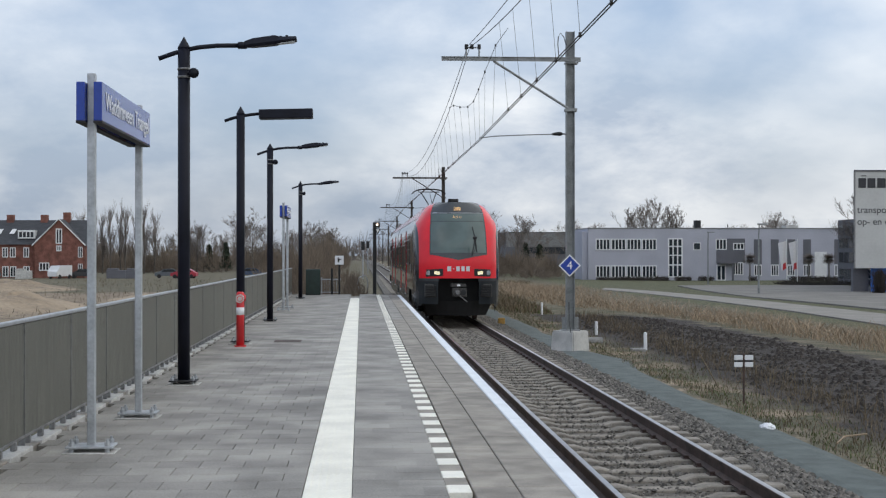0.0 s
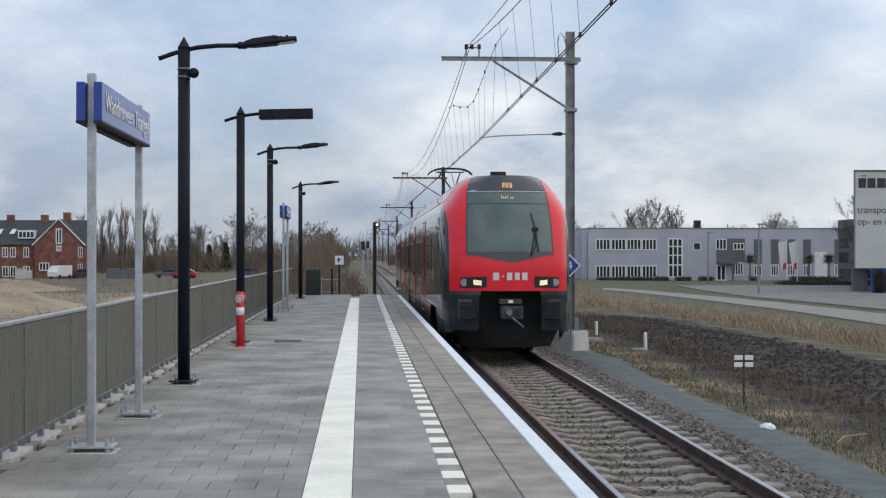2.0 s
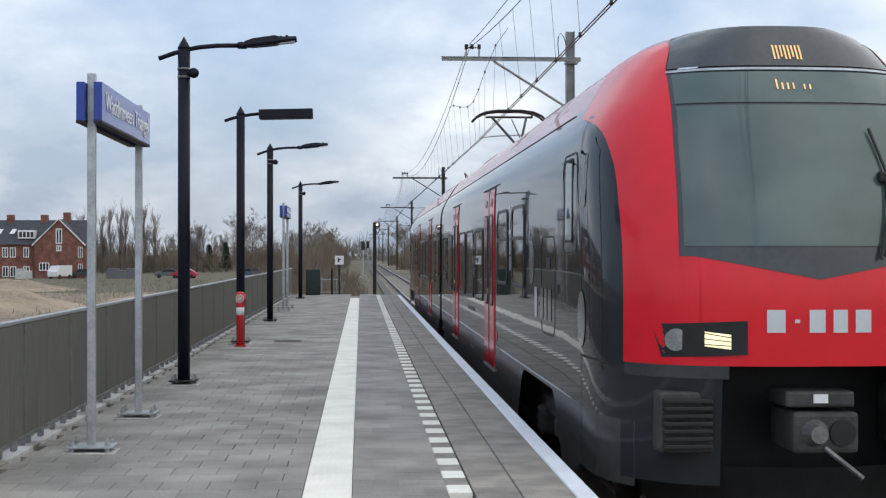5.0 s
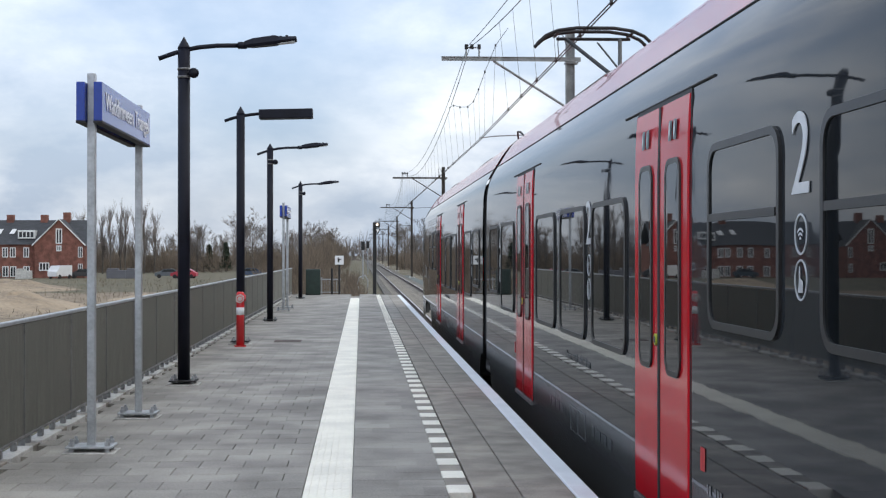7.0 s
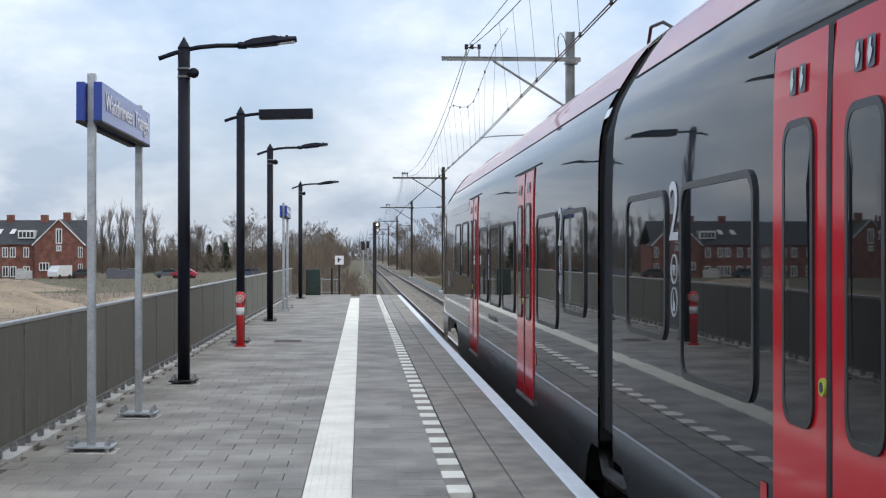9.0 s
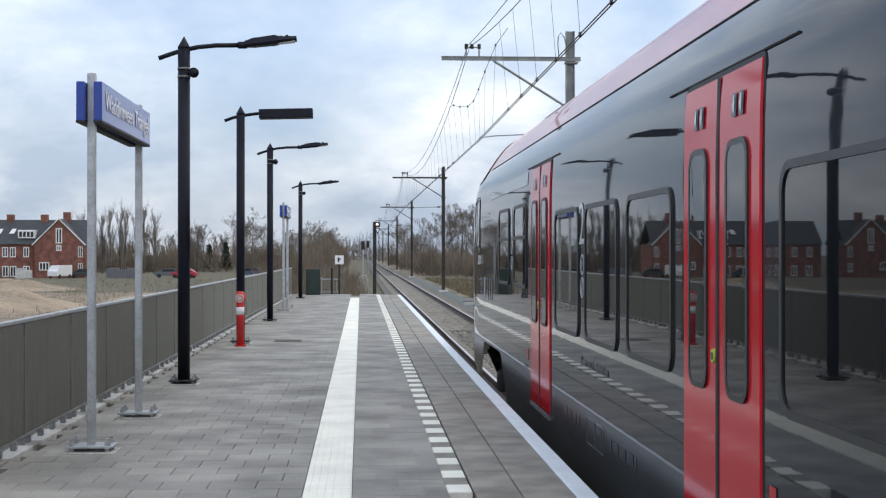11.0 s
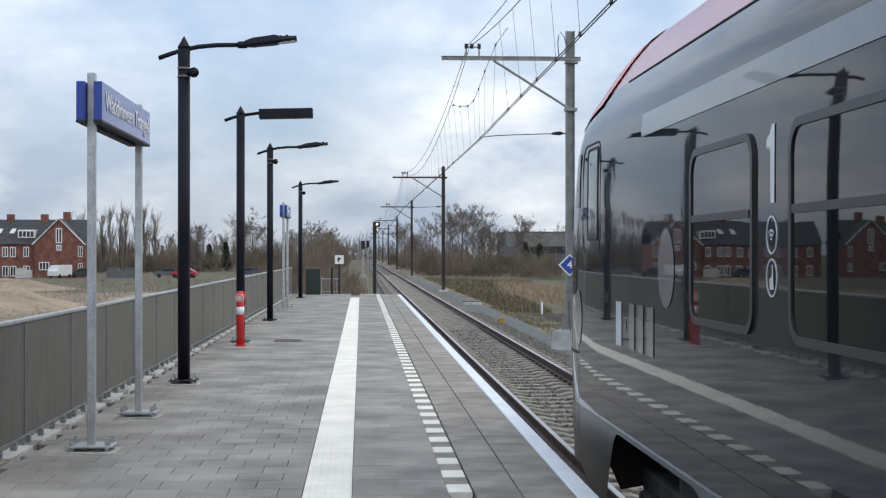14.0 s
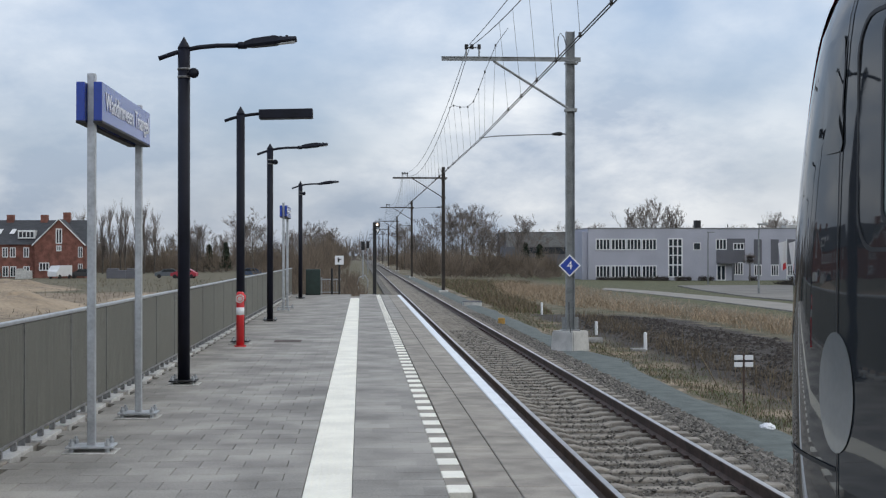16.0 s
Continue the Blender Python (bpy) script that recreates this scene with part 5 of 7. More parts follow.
def roof_gear():
    for d in (-1, 1):
        for a, b, sx in ((13.0, 15.4, -1), (13.0, 15.4, 1), (4.6, 7.0, -1), (4.6, 7.0, 1)):
            bm = bmesh.new()
            patch(bm, lambda p, q: (sx * (0.62 + 0.30 * q), d * (a + (b - a) * p), float(np.interp(0.62 + 0.30 * q, (0, 0.62, 0.85, 1.0), (4.0, 3.95, 3.88, 3.77))) + (0.014 if 0 < p < 1 and 0 < q < 1 else 0.003)), 12, 6)
            part("roof_hatch", bm, M_UNDER, train, "dark low roof equipment cover")
        for s_ in (2.5, 4.4, 6.2, 8.0, 10.0, 12.2, 14.2, 15.6, 16.6, 17.4):
            for u in (-1.02, 1.02):
                part("roof_lug", boxes((u - 0.008, u + 0.008, d * s_ - 0.04, d * s_ + 0.04, 3.62, 3.665), bev=0.004), M_BLACK, train)
    part("roof_cable", tubes(([(-0.75, 0.45, 3.86), (-0.8, 0.85, 4.0), (-0.78, 1.4, 4.05), (-0.7, 1.95, 3.92)], 0.014)), M_BLACK, train)
    # bellows between the cars
    bm = bmesh.new()
    rings = []
    zs = [0.95, 1.2, 2.35, 2.75, 3.05, 3.3, 3.5, 3.7, 3.88, 3.96]
    for k in range(9):
        y = -0.32 + 0.08 * k
        ins = 0.07 if k % 2 else 0.03
        rings.append([bm.verts.new((-(half_width(z) - ins), y, z)) for z in zs] + [bm.verts.new((half_width(z) - ins, y, z)) for z in zs[::-1]])
    for r0, r1 in zip(rings, rings[1:]):
        for i in range(len(r0) - 1):
            bm.faces.new((r0[i], r0[i + 1], r1[i + 1], r1[i]))
    part("bellows", bm, M_BLACK, train, "black folded rubber gangway bellows")
    part("gap_pipe", tubes(([(-1.25, -0.9, 0.72), (-1.3, -0.4, 0.62), (-1.3, 0.4, 0.60), (-1.25, 0.9, 0.70)], 0.05), n=8), M_UNDER, train)
    for a, b in ((-1.395, -1.1), (1.1, 1.395)):
        part("side_locker", boxes((a, b, 1.2, 2.4, 0.42, 1.0), bev=0.03), M_VALANCE, train)


WHEELS = []


def bogies():
    for yc in (-16.6, 0.0, 16.6):
        for sx in (-1, 1):
            part("bogie_frame", boxes((min(sx * 0.95, sx * 1.12), max(sx * 0.95, sx * 1.12), yc - 1.75, yc + 1.75, 0.52, 0.70), (min(sx * 0.95, sx * 1.15), max(sx * 0.95, sx * 1.15), yc - 0.5, yc + 0.5, 0.36, 0.55), bev=0.03), M_UNDER, train)
            part("spring", tubes(([(sx * 1.05, yc - 0.25, 0.65), (sx * 1.05, yc - 0.25, 0.95)], 0.14), ([(sx * 1.05, yc + 0.25, 0.65), (sx * 1.05, yc + 0.25, 0.95)], 0.14), n=12), M_UNDER, train)
            for dy in (-1.35, 1.35):
                part("axle_box", boxes((min(sx * 1.0, sx * 1.2), max(sx * 1.0, sx * 1.2), yc + dy - 0.16, yc + dy + 0.16, 0.28, 0.58), bev=0.04), M_UNDER, train)
        for dy in (-1.35, 1.35):
            bm = bmesh.new()
            tube(bm, [(-0.85, 0, 0), (0.85, 0, 0)], 0.085, 12)
            for sx in (-1, 1):
                tube(bm, [(sx * 0.685, 0, 0), (sx * 0.715, 0, 0), (sx * 0.717, 0, 0), (sx * 0.82, 0, 0)], [0.40, 0.40, 0.372, 0.370], 28)
                for k in range(6):
                    a = math.pi * k / 3
                    box(bm, sx * 0.75 - 0.075, sx * 0.75 + 0.075, 0.22 * math.cos(a) - 0.03, 0.22 * math.cos(a) + 0.03, 0.22 * math.sin(a) - 0.03, 0.22 * math.sin(a) + 0.03)
            w = part("wheelset", bm, M_RAIL, train, "rusty steel wheelset")
            WHEELS.append((w, yc + dy))


for d_ in (-1, 1):
    car_shell(d_)
    for side in (-1, 1):
        car_side(side, d_)
    car_front(d_, d_ < 0)
pantograph()
roof_gear()
bogies()
# ---------------------------------------------------------------- land beside the track: materials
M_REED = mat("dry_reed_straw", (0.32, 0.24, 0.16), 0.9, scale=2, fine=20, vary=0.2, bump=0, island=0.35)
M_DRY = mat("dry_grass_blade", (0.150, 0.115, 0.072), 0.9, scale=2, fine=20, vary=0.2, bump=0, island=0.4)
M_GREEN = mat("green_grass_blade", (0.085, 0.105, 0.035), 0.9, scale=2, fine=20, vary=0.25, bump=0, island=0.4)
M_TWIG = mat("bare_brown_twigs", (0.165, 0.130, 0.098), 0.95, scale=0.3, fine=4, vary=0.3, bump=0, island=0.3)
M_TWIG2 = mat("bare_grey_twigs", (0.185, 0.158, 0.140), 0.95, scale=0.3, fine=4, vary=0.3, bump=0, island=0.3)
M_BARK = mat("grey_brown_bark", (0.11, 0.095, 0.08), 0.95, scale=2, fine=15, vary=0.3, bump=0.3)
M_CONIFER = mat("dark_evergreen", (0.030, 0.042, 0.026), 0.95, scale=1, fine=6, vary=0.35, bump=0.2, island=0.4)
M_HEDGE = mat("dark_brown_hedge", (0.040, 0.032, 0.028), 0.95, scale=1, fine=8, vary=0.35, bump=0.3, island=0.35)
M_CLOD = mat("dark_soil_clod", (0.034, 0.027, 0.022), 0.95, scale=5, fine=30, vary=0.4, bump=0.2, island=0.5)
M_CYCLE = mat("pale_concrete_cycle_path", (0.25, 0.232, 0.205), 0.9, scale=0.6, fine=12, vary=0.15, bump=0.1)
M_ASPHALT = mat("light_grey_parking", (0.19, 0.177, 0.158), 0.9, scale=0.4, fine=10, vary=0.18, bump=0.1)
M_BRICK = mat("red_brown_brick", (0.20, 0.084, 0.062), 0.9, scale=1.2, fine=16, vary=0.35, bump=0.2)
M_SLATE = mat("dark_roof_tile", (0.045, 0.047, 0.052), 0.7, scale=1.5, fine=14, vary=0.3, bump=0.3, stretch=(1, 1, 4))
M_FRAME = mat("white_window_frame", (0.72, 0.72, 0.71), 0.5, scale=2, fine=20, vary=0.06, bump=0)
M_PANE = mat("far_window_glass", (0.03, 0.035, 0.04), 0.08, scale=0.8, fine=3, vary=0.3, bump=0, spec=0.6)
M_LILAC = mat("lilac_grey_render", (0.42, 0.422, 0.475), 0.85, scale=0.3, fine=6, vary=0.08, bump=0.05)
M_DKPANEL = mat("dark_grey_panel", (0.12, 0.12, 0.135), 0.7, scale=0.5, fine=6, vary=0.12, bump=0.05)
M_CORRU = mat("pale_corrugated_cladding", (0.55, 0.55, 0.53), 0.6, scale=0.5, fine=5, vary=0.06, bump=0.05)
M_SIGNDARK = mat("dark_sign_letters", (0.03, 0.03, 0.035), 0.6, vary=0.1, bump=0)
M_BLUEWALL = mat("bright_blue_panel", (0.03, 0.13, 0.48), 0.5, scale=1, fine=8, vary=0.1, bump=0.03)
M_SAND = mat("heaped_sand", (0.30, 0.232, 0.16), 0.95, scale=0.25, fine=3, vary=0.28, bump=0.5, bump_dist=0.2)
M_FLAG = mat("white_flag_cloth", (0.74, 0.72, 0.72), 0.8, vary=0.06, bump=0)


def blades(name, n, place, h0, h1, w, lean_, material, seed, label, category):
    """Upright blades joined in one mesh; place(r) gives a foot."""
    r = np.random.RandomState(seed)
    vs, fs = [], []
    for i in range(n):
        x, y, z = place(r)
        h = r.uniform(h0, h1)
        a = r.uniform(0, 6.283)
        lx, ly = r.normal(0, lean_) * h, r.normal(0, lean_) * h
        dx, dy = math.cos(a) * w, math.sin(a) * w
        k = len(vs)
        vs += [(x - dx, y - dy, z - 0.03), (x + dx, y + dy, z - 0.03), (x + lx * 0.5 + dx * 0.8, y + ly * 0.5 + dy * 0.8, z + h * 0.6), (x + lx * 0.5 - dx * 0.8, y + ly * 0.5 - dy * 0.8, z + h * 0.6), (x + lx * 1.3, y + ly * 1.3, z + h)]
        fs += [(k, k + 1, k + 2, k + 3), (k + 3, k + 2, k + 4)]
    return tagged(raw(name, vs, fs, material), label, category, kind="stuff")


def thicket(name, n, place, h0, h1, w, lean_, material, seed, label, category="bushes"):
    """A mass of twigs: thin three-sided spikes in one mesh."""
    r = np.random.RandomState(seed)
    vs, fs = [], []
    for i in range(n):
        x, y, z = place(r)
        h = r.uniform(h0, h1)
        d = Vector((r.normal(0, lean_), r.normal(0, lean_), 1)).normalized() * h
        k = len(vs)
        for a in (0, 2.094, 4.189):
            vs.append((x + w * math.cos(a), y + w * math.sin(a), z))
        vs.append((x + d.x, y + d.y, z + d.z))
        fs += [(k, k + 1, k + 3), (k + 1, k + 2, k + 3), (k + 2, k, k + 3)]
    return tagged(raw(name, vs, fs, material), label, category, kind="stuff")


def bare_tree(name, h, seed, spread=0.5, slender=False, label="", material=None, twig=0.008):
    """A leafless tree: tapered trunk with limbs, and a crown of fine twigs."""
    r = random.Random(seed)
    t = empty(name, pose(0, 0, 0), label=label, category="tree")
    trunk, twigs = bmesh.new(), ([], [])

    def prism(p, q, r0, r1):
        vs, fs = twigs
        d = (q - p).normalized()
        a = d.orthogonal().normalized()
        b = d.cross(a)
        k = len(vs)
        for c, rr in ((p, r0), (q, r1)):
            for j in range(3):
                an = j * 2.0944
                vs.append(tuple(c + rr * (a * math.cos(an) + b * math.sin(an))))
        for j in range(3):
            fs.append((k + j, k + (j + 1) % 3, k + 3 + (j + 1) % 3, k + 3 + j))

    counts = (22, 7, 7) if slender else (9, 5, 4, 4, 3)

    def grow(p, d, length, rad, level):
        q = p + d * length
        if level == 0:
            mid = p + d * length * 0.5 + Vector((r.uniform(-1, 1), r.uniform(-1, 1), 0)) * length * 0.03
            tube(trunk, [p, mid, q], [rad, rad * 0.7, rad * 0.25], 6, False)
        else:
            prism(p, q, max(rad, twig * 1.3), max(rad * 0.4, twig))
        if level >= len(counts):
            return
        for i in range(counts[level]):
            f = r.uniform(0.22, 1.0) if level else 0.2 + 0.8 * (i + r.random()) / counts[0]
            side = Vector((r.uniform(-1, 1), r.uniform(-1, 1), r.uniform(-0.2, 0.3)))
            if slender:
                nd = (d * 0.6 + side * 0.5 + Vector((0, 0, 0.9))).normalized()
                k = 0.30 if level == 0 else 0.5
            else:
                nd = (d * 0.55 + side * spread * 1.5 + Vector((0, 0, 0.32))).normalized()
                k = (0.62 - 0.32 * f) if level == 0 else 0.56
            grow(p.lerp(q, f), nd, length * k * r.uniform(0.75, 1.2), rad * (0.42 if level else 0.34), level + 1)

    grow(Vector((0, 0, -0.2)), Vector((r.uniform(-0.04, 0.04), r.uniform(-0.04, 0.04), 1)).normalized(), h * 0.86, h * 0.014, 0)
    part("trunk", trunk, M_BARK, t, smooth=True)
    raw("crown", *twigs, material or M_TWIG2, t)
    return t


def bushes(name, domes, per, w, material, seed, label, category="bushes"):
    """Rounded bare bushes: twigs fan out of each dome (x, y, z, radius, height), joined in one mesh."""
    r = np.random.RandomState(seed)
    vs, fs = [], []
    for x, y, z, rad, hh in domes:
        for i in range(per):
            u = r.normal(0, 1, 3)
            u /= np.linalg.norm(u)
            u[2] = abs(u[2])
            q = r.uniform(0.25, 1.0) ** 0.5
            p = np.array((x + u[0] * rad * q * 0.75, y + u[1] * rad * q * 0.75, z + u[2] * hh * q * 0.7))
            dirn = u * (rad, rad, hh) * r.uniform(0.25, 0.5) + r.normal(0, 0.16, 3) * rad + (0, 0, 0.12 * hh)
            k = len(vs)
            for a in (0, 2.094, 4.189):
                vs.append((p[0] + w * math.cos(a), p[1] + w * math.sin(a) * 0.5, p[2] + w * math.sin(a)))
            e = p + dirn
            vs.append(tuple(e))
            fs += [(k, k + 1, k + 3), (k + 1, k + 2, k + 3), (k + 2, k, k + 3)]
    return tagged(raw(name, vs, fs, material), label, category, kind="stuff")


def conifer(h, seed):
    r = np.random.RandomState(seed)
    t = empty("evergreen_tree", pose(0, 0, 0), label="dark evergreen tree with drooping boughs", category="tree")
    part("trunk", tubes(([(0, 0, -0.2), (0, 0, h * 0.95)], [h * 0.02, 0.03]), n=7), M_BARK, t)
    vs, fs = [], []
    for i in range(1500):
        f = r.uniform(0.05, 1) ** 0.8
        rad = h * 0.20 * (1 - f) * r.uniform(0.3, 1.15) + 0.1
        a = r.uniform(0, 6.283)
        z = h * f
        p = np.array((rad * math.cos(a), rad * math.sin(a), z))
        s = h * 0.035
        k = len(vs)
        for j in range(3):
            vs.append(tuple(p + r.normal(0, s, 3)))
        fs.append((k, k + 1, k + 2))
    raw("crown", vs, fs, M_CONIFER, t)
    return t


def right_z(x):
    return float(np.interp(x, (6.3, 9, 12, 15, 18, 21, 26, 40), (-1.12, -1.2, -1.28, -1.42, -1.5, -1.5, -1.6, -1.76)))


# ---------------------------------------------------------------- vegetation by the track
def vegetation():
    def reed(r):
        y = r.uniform(34, 125)
        x = float(np.interp(y, (34, 48, 62, 72, 87, 127), (15.4, 15.0, 14.0, 10.5, 8.8, 12.0))) + abs(r.normal(0, 1.0)) * (1.2 + y * 0.025)
        x = min(x, 18.6)
        return x, y, ground_z(x, y) - 0.35 * max(0, noise.noise((x * 0.5, y * 0.22, 4)) + 0.25)
    blades("reeds", 9500, reed, 0.2, 0.75, 0.012, 0.6, M_REED, 3, "belt of dry straw-coloured reeds along a ditch", "reeds")

    def edge(r):
        y = 13 + 55 * r.uniform() ** 1.5
        x = 6.1 + abs(r.normal(0, 1.0)) * 0.75 + 0.15 * noise.noise((0, y * 0.9, 0))
        return x, y, ground_z(x, y)
    blades("grass_verge", 5000, edge, 0.02, 0.08, 0.007, 0.5, M_GREEN, 5, "short green grass along the gravel path", "grass")
    blades("dry_grass", 4200, lambda r: edge(r), 0.03, 0.15, 0.006, 0.5, M_DRY, 6, "withered yellow grass along the gravel path", "grass")

    def stalk(r):
        y = r.uniform(18, 60)
        x = float(np.interp(y, (18, 30, 60), (7.6, 8.4, 9.4))) + r.normal(0, 0.5)
        return x, y, ground_z(x, y)
    blades("dead_stalks", 1900, stalk, 0.12, 0.5, 0.006, 0.4, M_DRY, 7, "tangled dead brown stalks on bare soil", "weeds")

    def soil(r):
        y = r.uniform(20, 62)
        lo = float(np.interp(y, (20, 31, 41, 52, 62), (7.9, 7.9, 8.3, 8.3, 9.6)))
        hi = float(np.interp(y, (20, 34, 43, 59, 62), (13, 13.2, 13.4, 12.4, 11)))
        x = lo + (hi - lo) * r.uniform() + r.normal(0, 0.2)
        return x, y
    r = np.random.RandomState(9)
    pts = [soil(r) for _ in range(6500)]
    base = np.array([(1, 0, 0), (-1, 0, 0), (0, 1, 0), (0, -1, 0), (0, 0, 1)], float)
    tri = [(0, 2, 4), (2, 1, 4), (1, 3, 4), (3, 0, 4)]
    vs, fs = [], []
    for x, y in pts:
        s = r.uniform(0.03, 0.12)
        k = len(vs)
        for b in base:
            p = b * s * (1 + r.uniform(-0.4, 0.4)) * (1, 1, 0.6)
            vs.append((x + p[0], y + p[1], ground_z(x, y) + p[2] - 0.01))
        fs += [(k + a, k + b, k + c) for a, b, c in tri]
    tagged(raw("soil_clods", vs, fs, M_CLOD), "dark clods of turned soil", "soil", kind="stuff")

    def meadow(r):
        y = r.uniform(62, 150)
        x = 6.5 + (float(np.interp(y, (62, 87, 130, 150), (2.0, 3.0, 8.0, 12.0)))) * r.uniform()
        return x, y, ground_z(x, y)
    blades("meadow_grass", 7000, meadow, 0.1, 0.4, 0.016, 0.4, M_DRY, 12, "rough tawny meadow grass beside the track", "grass")
    blades("meadow_green", 3500, meadow, 0.05, 0.22, 0.02, 0.5, M_GREEN, 13, "patches of green grass in a rough meadow", "grass")

    def left_weeds(r):
        y = 60 + 150 * r.uniform()
        x = -5 - 35 * r.uniform()
        return x, y, ground_z(x, y)
    blades("site_weeds", 2600, left_weeds, 0.1, 0.5, 0.02, 0.4, M_DRY, 14, "withered weeds on sandy building land", "weeds")

    q = random.Random(8)
    bushes("embankment_bushes", [(q.uniform(-3.6, 0.1) - 0.012 * (y - 54), y, -1.15, q.uniform(0.5, 0.9), q.uniform(0.9, 1.9)) for y in [54 + 1.6 * i for i in range(46)]], 170, 0.012, M_TWIG, 15, "brown bare scrub beyond the platform end")


vegetation()


def woods():
    # bushes along the track, below the birches and round the building land
    r = random.Random(5)
    bushes("right_bushes", [(r.uniform(8.0, 25), r.uniform(160, 205), -1.3, r.uniform(1.2, 2.4), r.uniform(1.8, 3.6)) for _ in range(46)], 260, 0.03, M_TWIG, 21, "dense bare brown bushes below the birches")
    bushes("far_right_bushes", [(7.4 + r.uniform(0, 6), r.uniform(205, 420), -1.2, r.uniform(1.5, 2.5), r.uniform(2.0, 4.0)) for _ in range(30)], 200, 0.05, M_TWIG, 22, "bare bushes along the far track")
    bushes("left_bushes", [(-4.2 - abs(r.gauss(0, 1.5)), y, -1.4, r.uniform(1.2, 2.2), float(np.interp(y, (110, 170, 260, 420), (2.6, 5.0, 6.4, 4.5))) * r.uniform(0.7, 1.05)) for y in [115 + 5.2 * i for i in range(58)]], 220, 0.03, M_TWIG, 23, "tall brown bushes left of the far track")
    bushes("left_wood_edge", [(r.uniform(-58, -8), r.uniform(285, 330), -2.3, r.uniform(1.6, 3.0), r.uniform(3.2, 6.5)) for _ in range(95)], 190, 0.045, M_TWIG, 24, "brown bare woodland edge behind the building land", "woods")
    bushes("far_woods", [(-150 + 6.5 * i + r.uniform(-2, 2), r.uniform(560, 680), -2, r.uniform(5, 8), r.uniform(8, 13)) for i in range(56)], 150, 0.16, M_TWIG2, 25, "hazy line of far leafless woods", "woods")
    kinds = [bare_tree("bare_tree", 8.5, 31, 0.46, label="leafless grey-brown birch with fine twigs"), bare_tree("bare_tree", 8.0, 32, 0.6, label="leafless grey-brown tree with a broad crown"),
             bare_tree("bare_tree", 7.0, 33, 0.38, label="leafless young tree with upright limbs")]
    places = [(9.5, 185, 0.85, 0), (11.5, 192, 1.0, 1), (13.4, 188, 1.05, 0), (14.8, 196, 1.1, 0), (16.2, 190, 1.02, 1), (17.6, 200, 0.9, 2), (20.0, 205, 0.85, 2), (22.8, 200, 0.95, 0), (24.0, 210, 0.9, 2),
              (27.5, 220, 0.8, 1), (33.0, 225, 0.95, 0), (36.0, 215, 0.9, 1), (19.0, 215, 0.9, 1), (8.3, 215, 0.8, 2), (8.0, 260, 0.9, 0), (9.0, 310, 0.9, 1),
              (-8, 262, 0.95, 0), (-6.5, 225, 0.8, 1), (-5.2, 200, 0.75, 2), (-7.0, 285, 1.0, 1), (-4.6, 240, 0.82, 0), (-9.5, 290, 0.95, 1), (-13, 300, 0.8, 0), (-24, 300, 0.85, 1), (-29, 305, 0.8, 2), (-33, 300, 0.85, 0), (-37, 310, 0.9, 1), (-41, 305, 0.8, 2), (-15.5, 310, 0.9, 2), (-26.5, 312, 0.95, 0), (-46, 312, 0.9, 1)]
    used = set()
    rr = random.Random(77)
    for x, y, s, k in places:
        m = pose(x, y, -1.4 if x > -5 else -2.2, 0, 0, rr.uniform(0, 360))
        s *= 1.2 if y > 285 else 0.92
        if k not in used:
            used.add(k)
            kinds[k].matrix_basis = m
            kinds[k].scale = (s, s, s)
        else:
            c = copy_thing(kinds[k], m)
            c.scale = (s, s, s)
    big_tree = bare_tree("bare_tree", 10.5, 41, 0.75, label="broad leafless tree standing alone on building land", twig=0.013)
    big_tree.matrix_basis = pose(-19.8, 262, -2.3)
    pop = bare_tree("poplar", 13.0, 51, slender=True, label="tall narrow leafless poplar", twig=0.009)
    first_p = True
    for x, y, s in ((-52.5, 268, 0.85), (-50.6, 270, 0.9), (-48.8, 272, 0.88), (-47.8, 275, 0.9), (-45.8, 272, 0.98), (-44.3, 275, 0.95), (-43.2, 272, 1.0), (-41.6, 276, 0.95), (-40.0, 274, 1.0), (-38.6, 277, 0.92), (-34.4, 300, 0.75), (-33.2, 300, 0.78)):
        m = pose(x * 1.04, y, -2.2, 0, 0, rr.uniform(0, 360))
        s *= 0.86
        c = pop if first_p else copy_thing(pop, m)
        c.matrix_basis = m
        c.scale = (s, s, s)
        first_p = False
    con = conifer(11.5, 61)
    con.matrix_basis = pose(46.9, 236, -1.8)
    con.scale = (0.5, 0.5, 0.55)
    for x, y, s, b in ((-27.5, 290, 0.48, 0), (-31.5, 296, 0.45, 0), (24.0, 206, 0.42, 0), (26.0, 205, 0.4, 0)):
        c = copy_thing(con, pose(x, y, -1.8, 0, 0, rr.uniform(0, 360)))
        c.scale = (s * 1.1, s * 1.1, s)
    for x, y, s, k in ((45.2, 230, 1.3, 2), (47.8, 233, 1.5, 2), (51.6, 231, 1.35, 2), (67.5, 232, 1.1, 2), (70.5, 233, 1.05, 0), (64.0, 235, 0.9, 1), (43.4, 118, 1.05, 2)):
        c = copy_thing(kinds[k], pose(x, y, -1.8, 0, 0, rr.uniform(0, 360)))
        c.scale = (s, s, s)


woods()


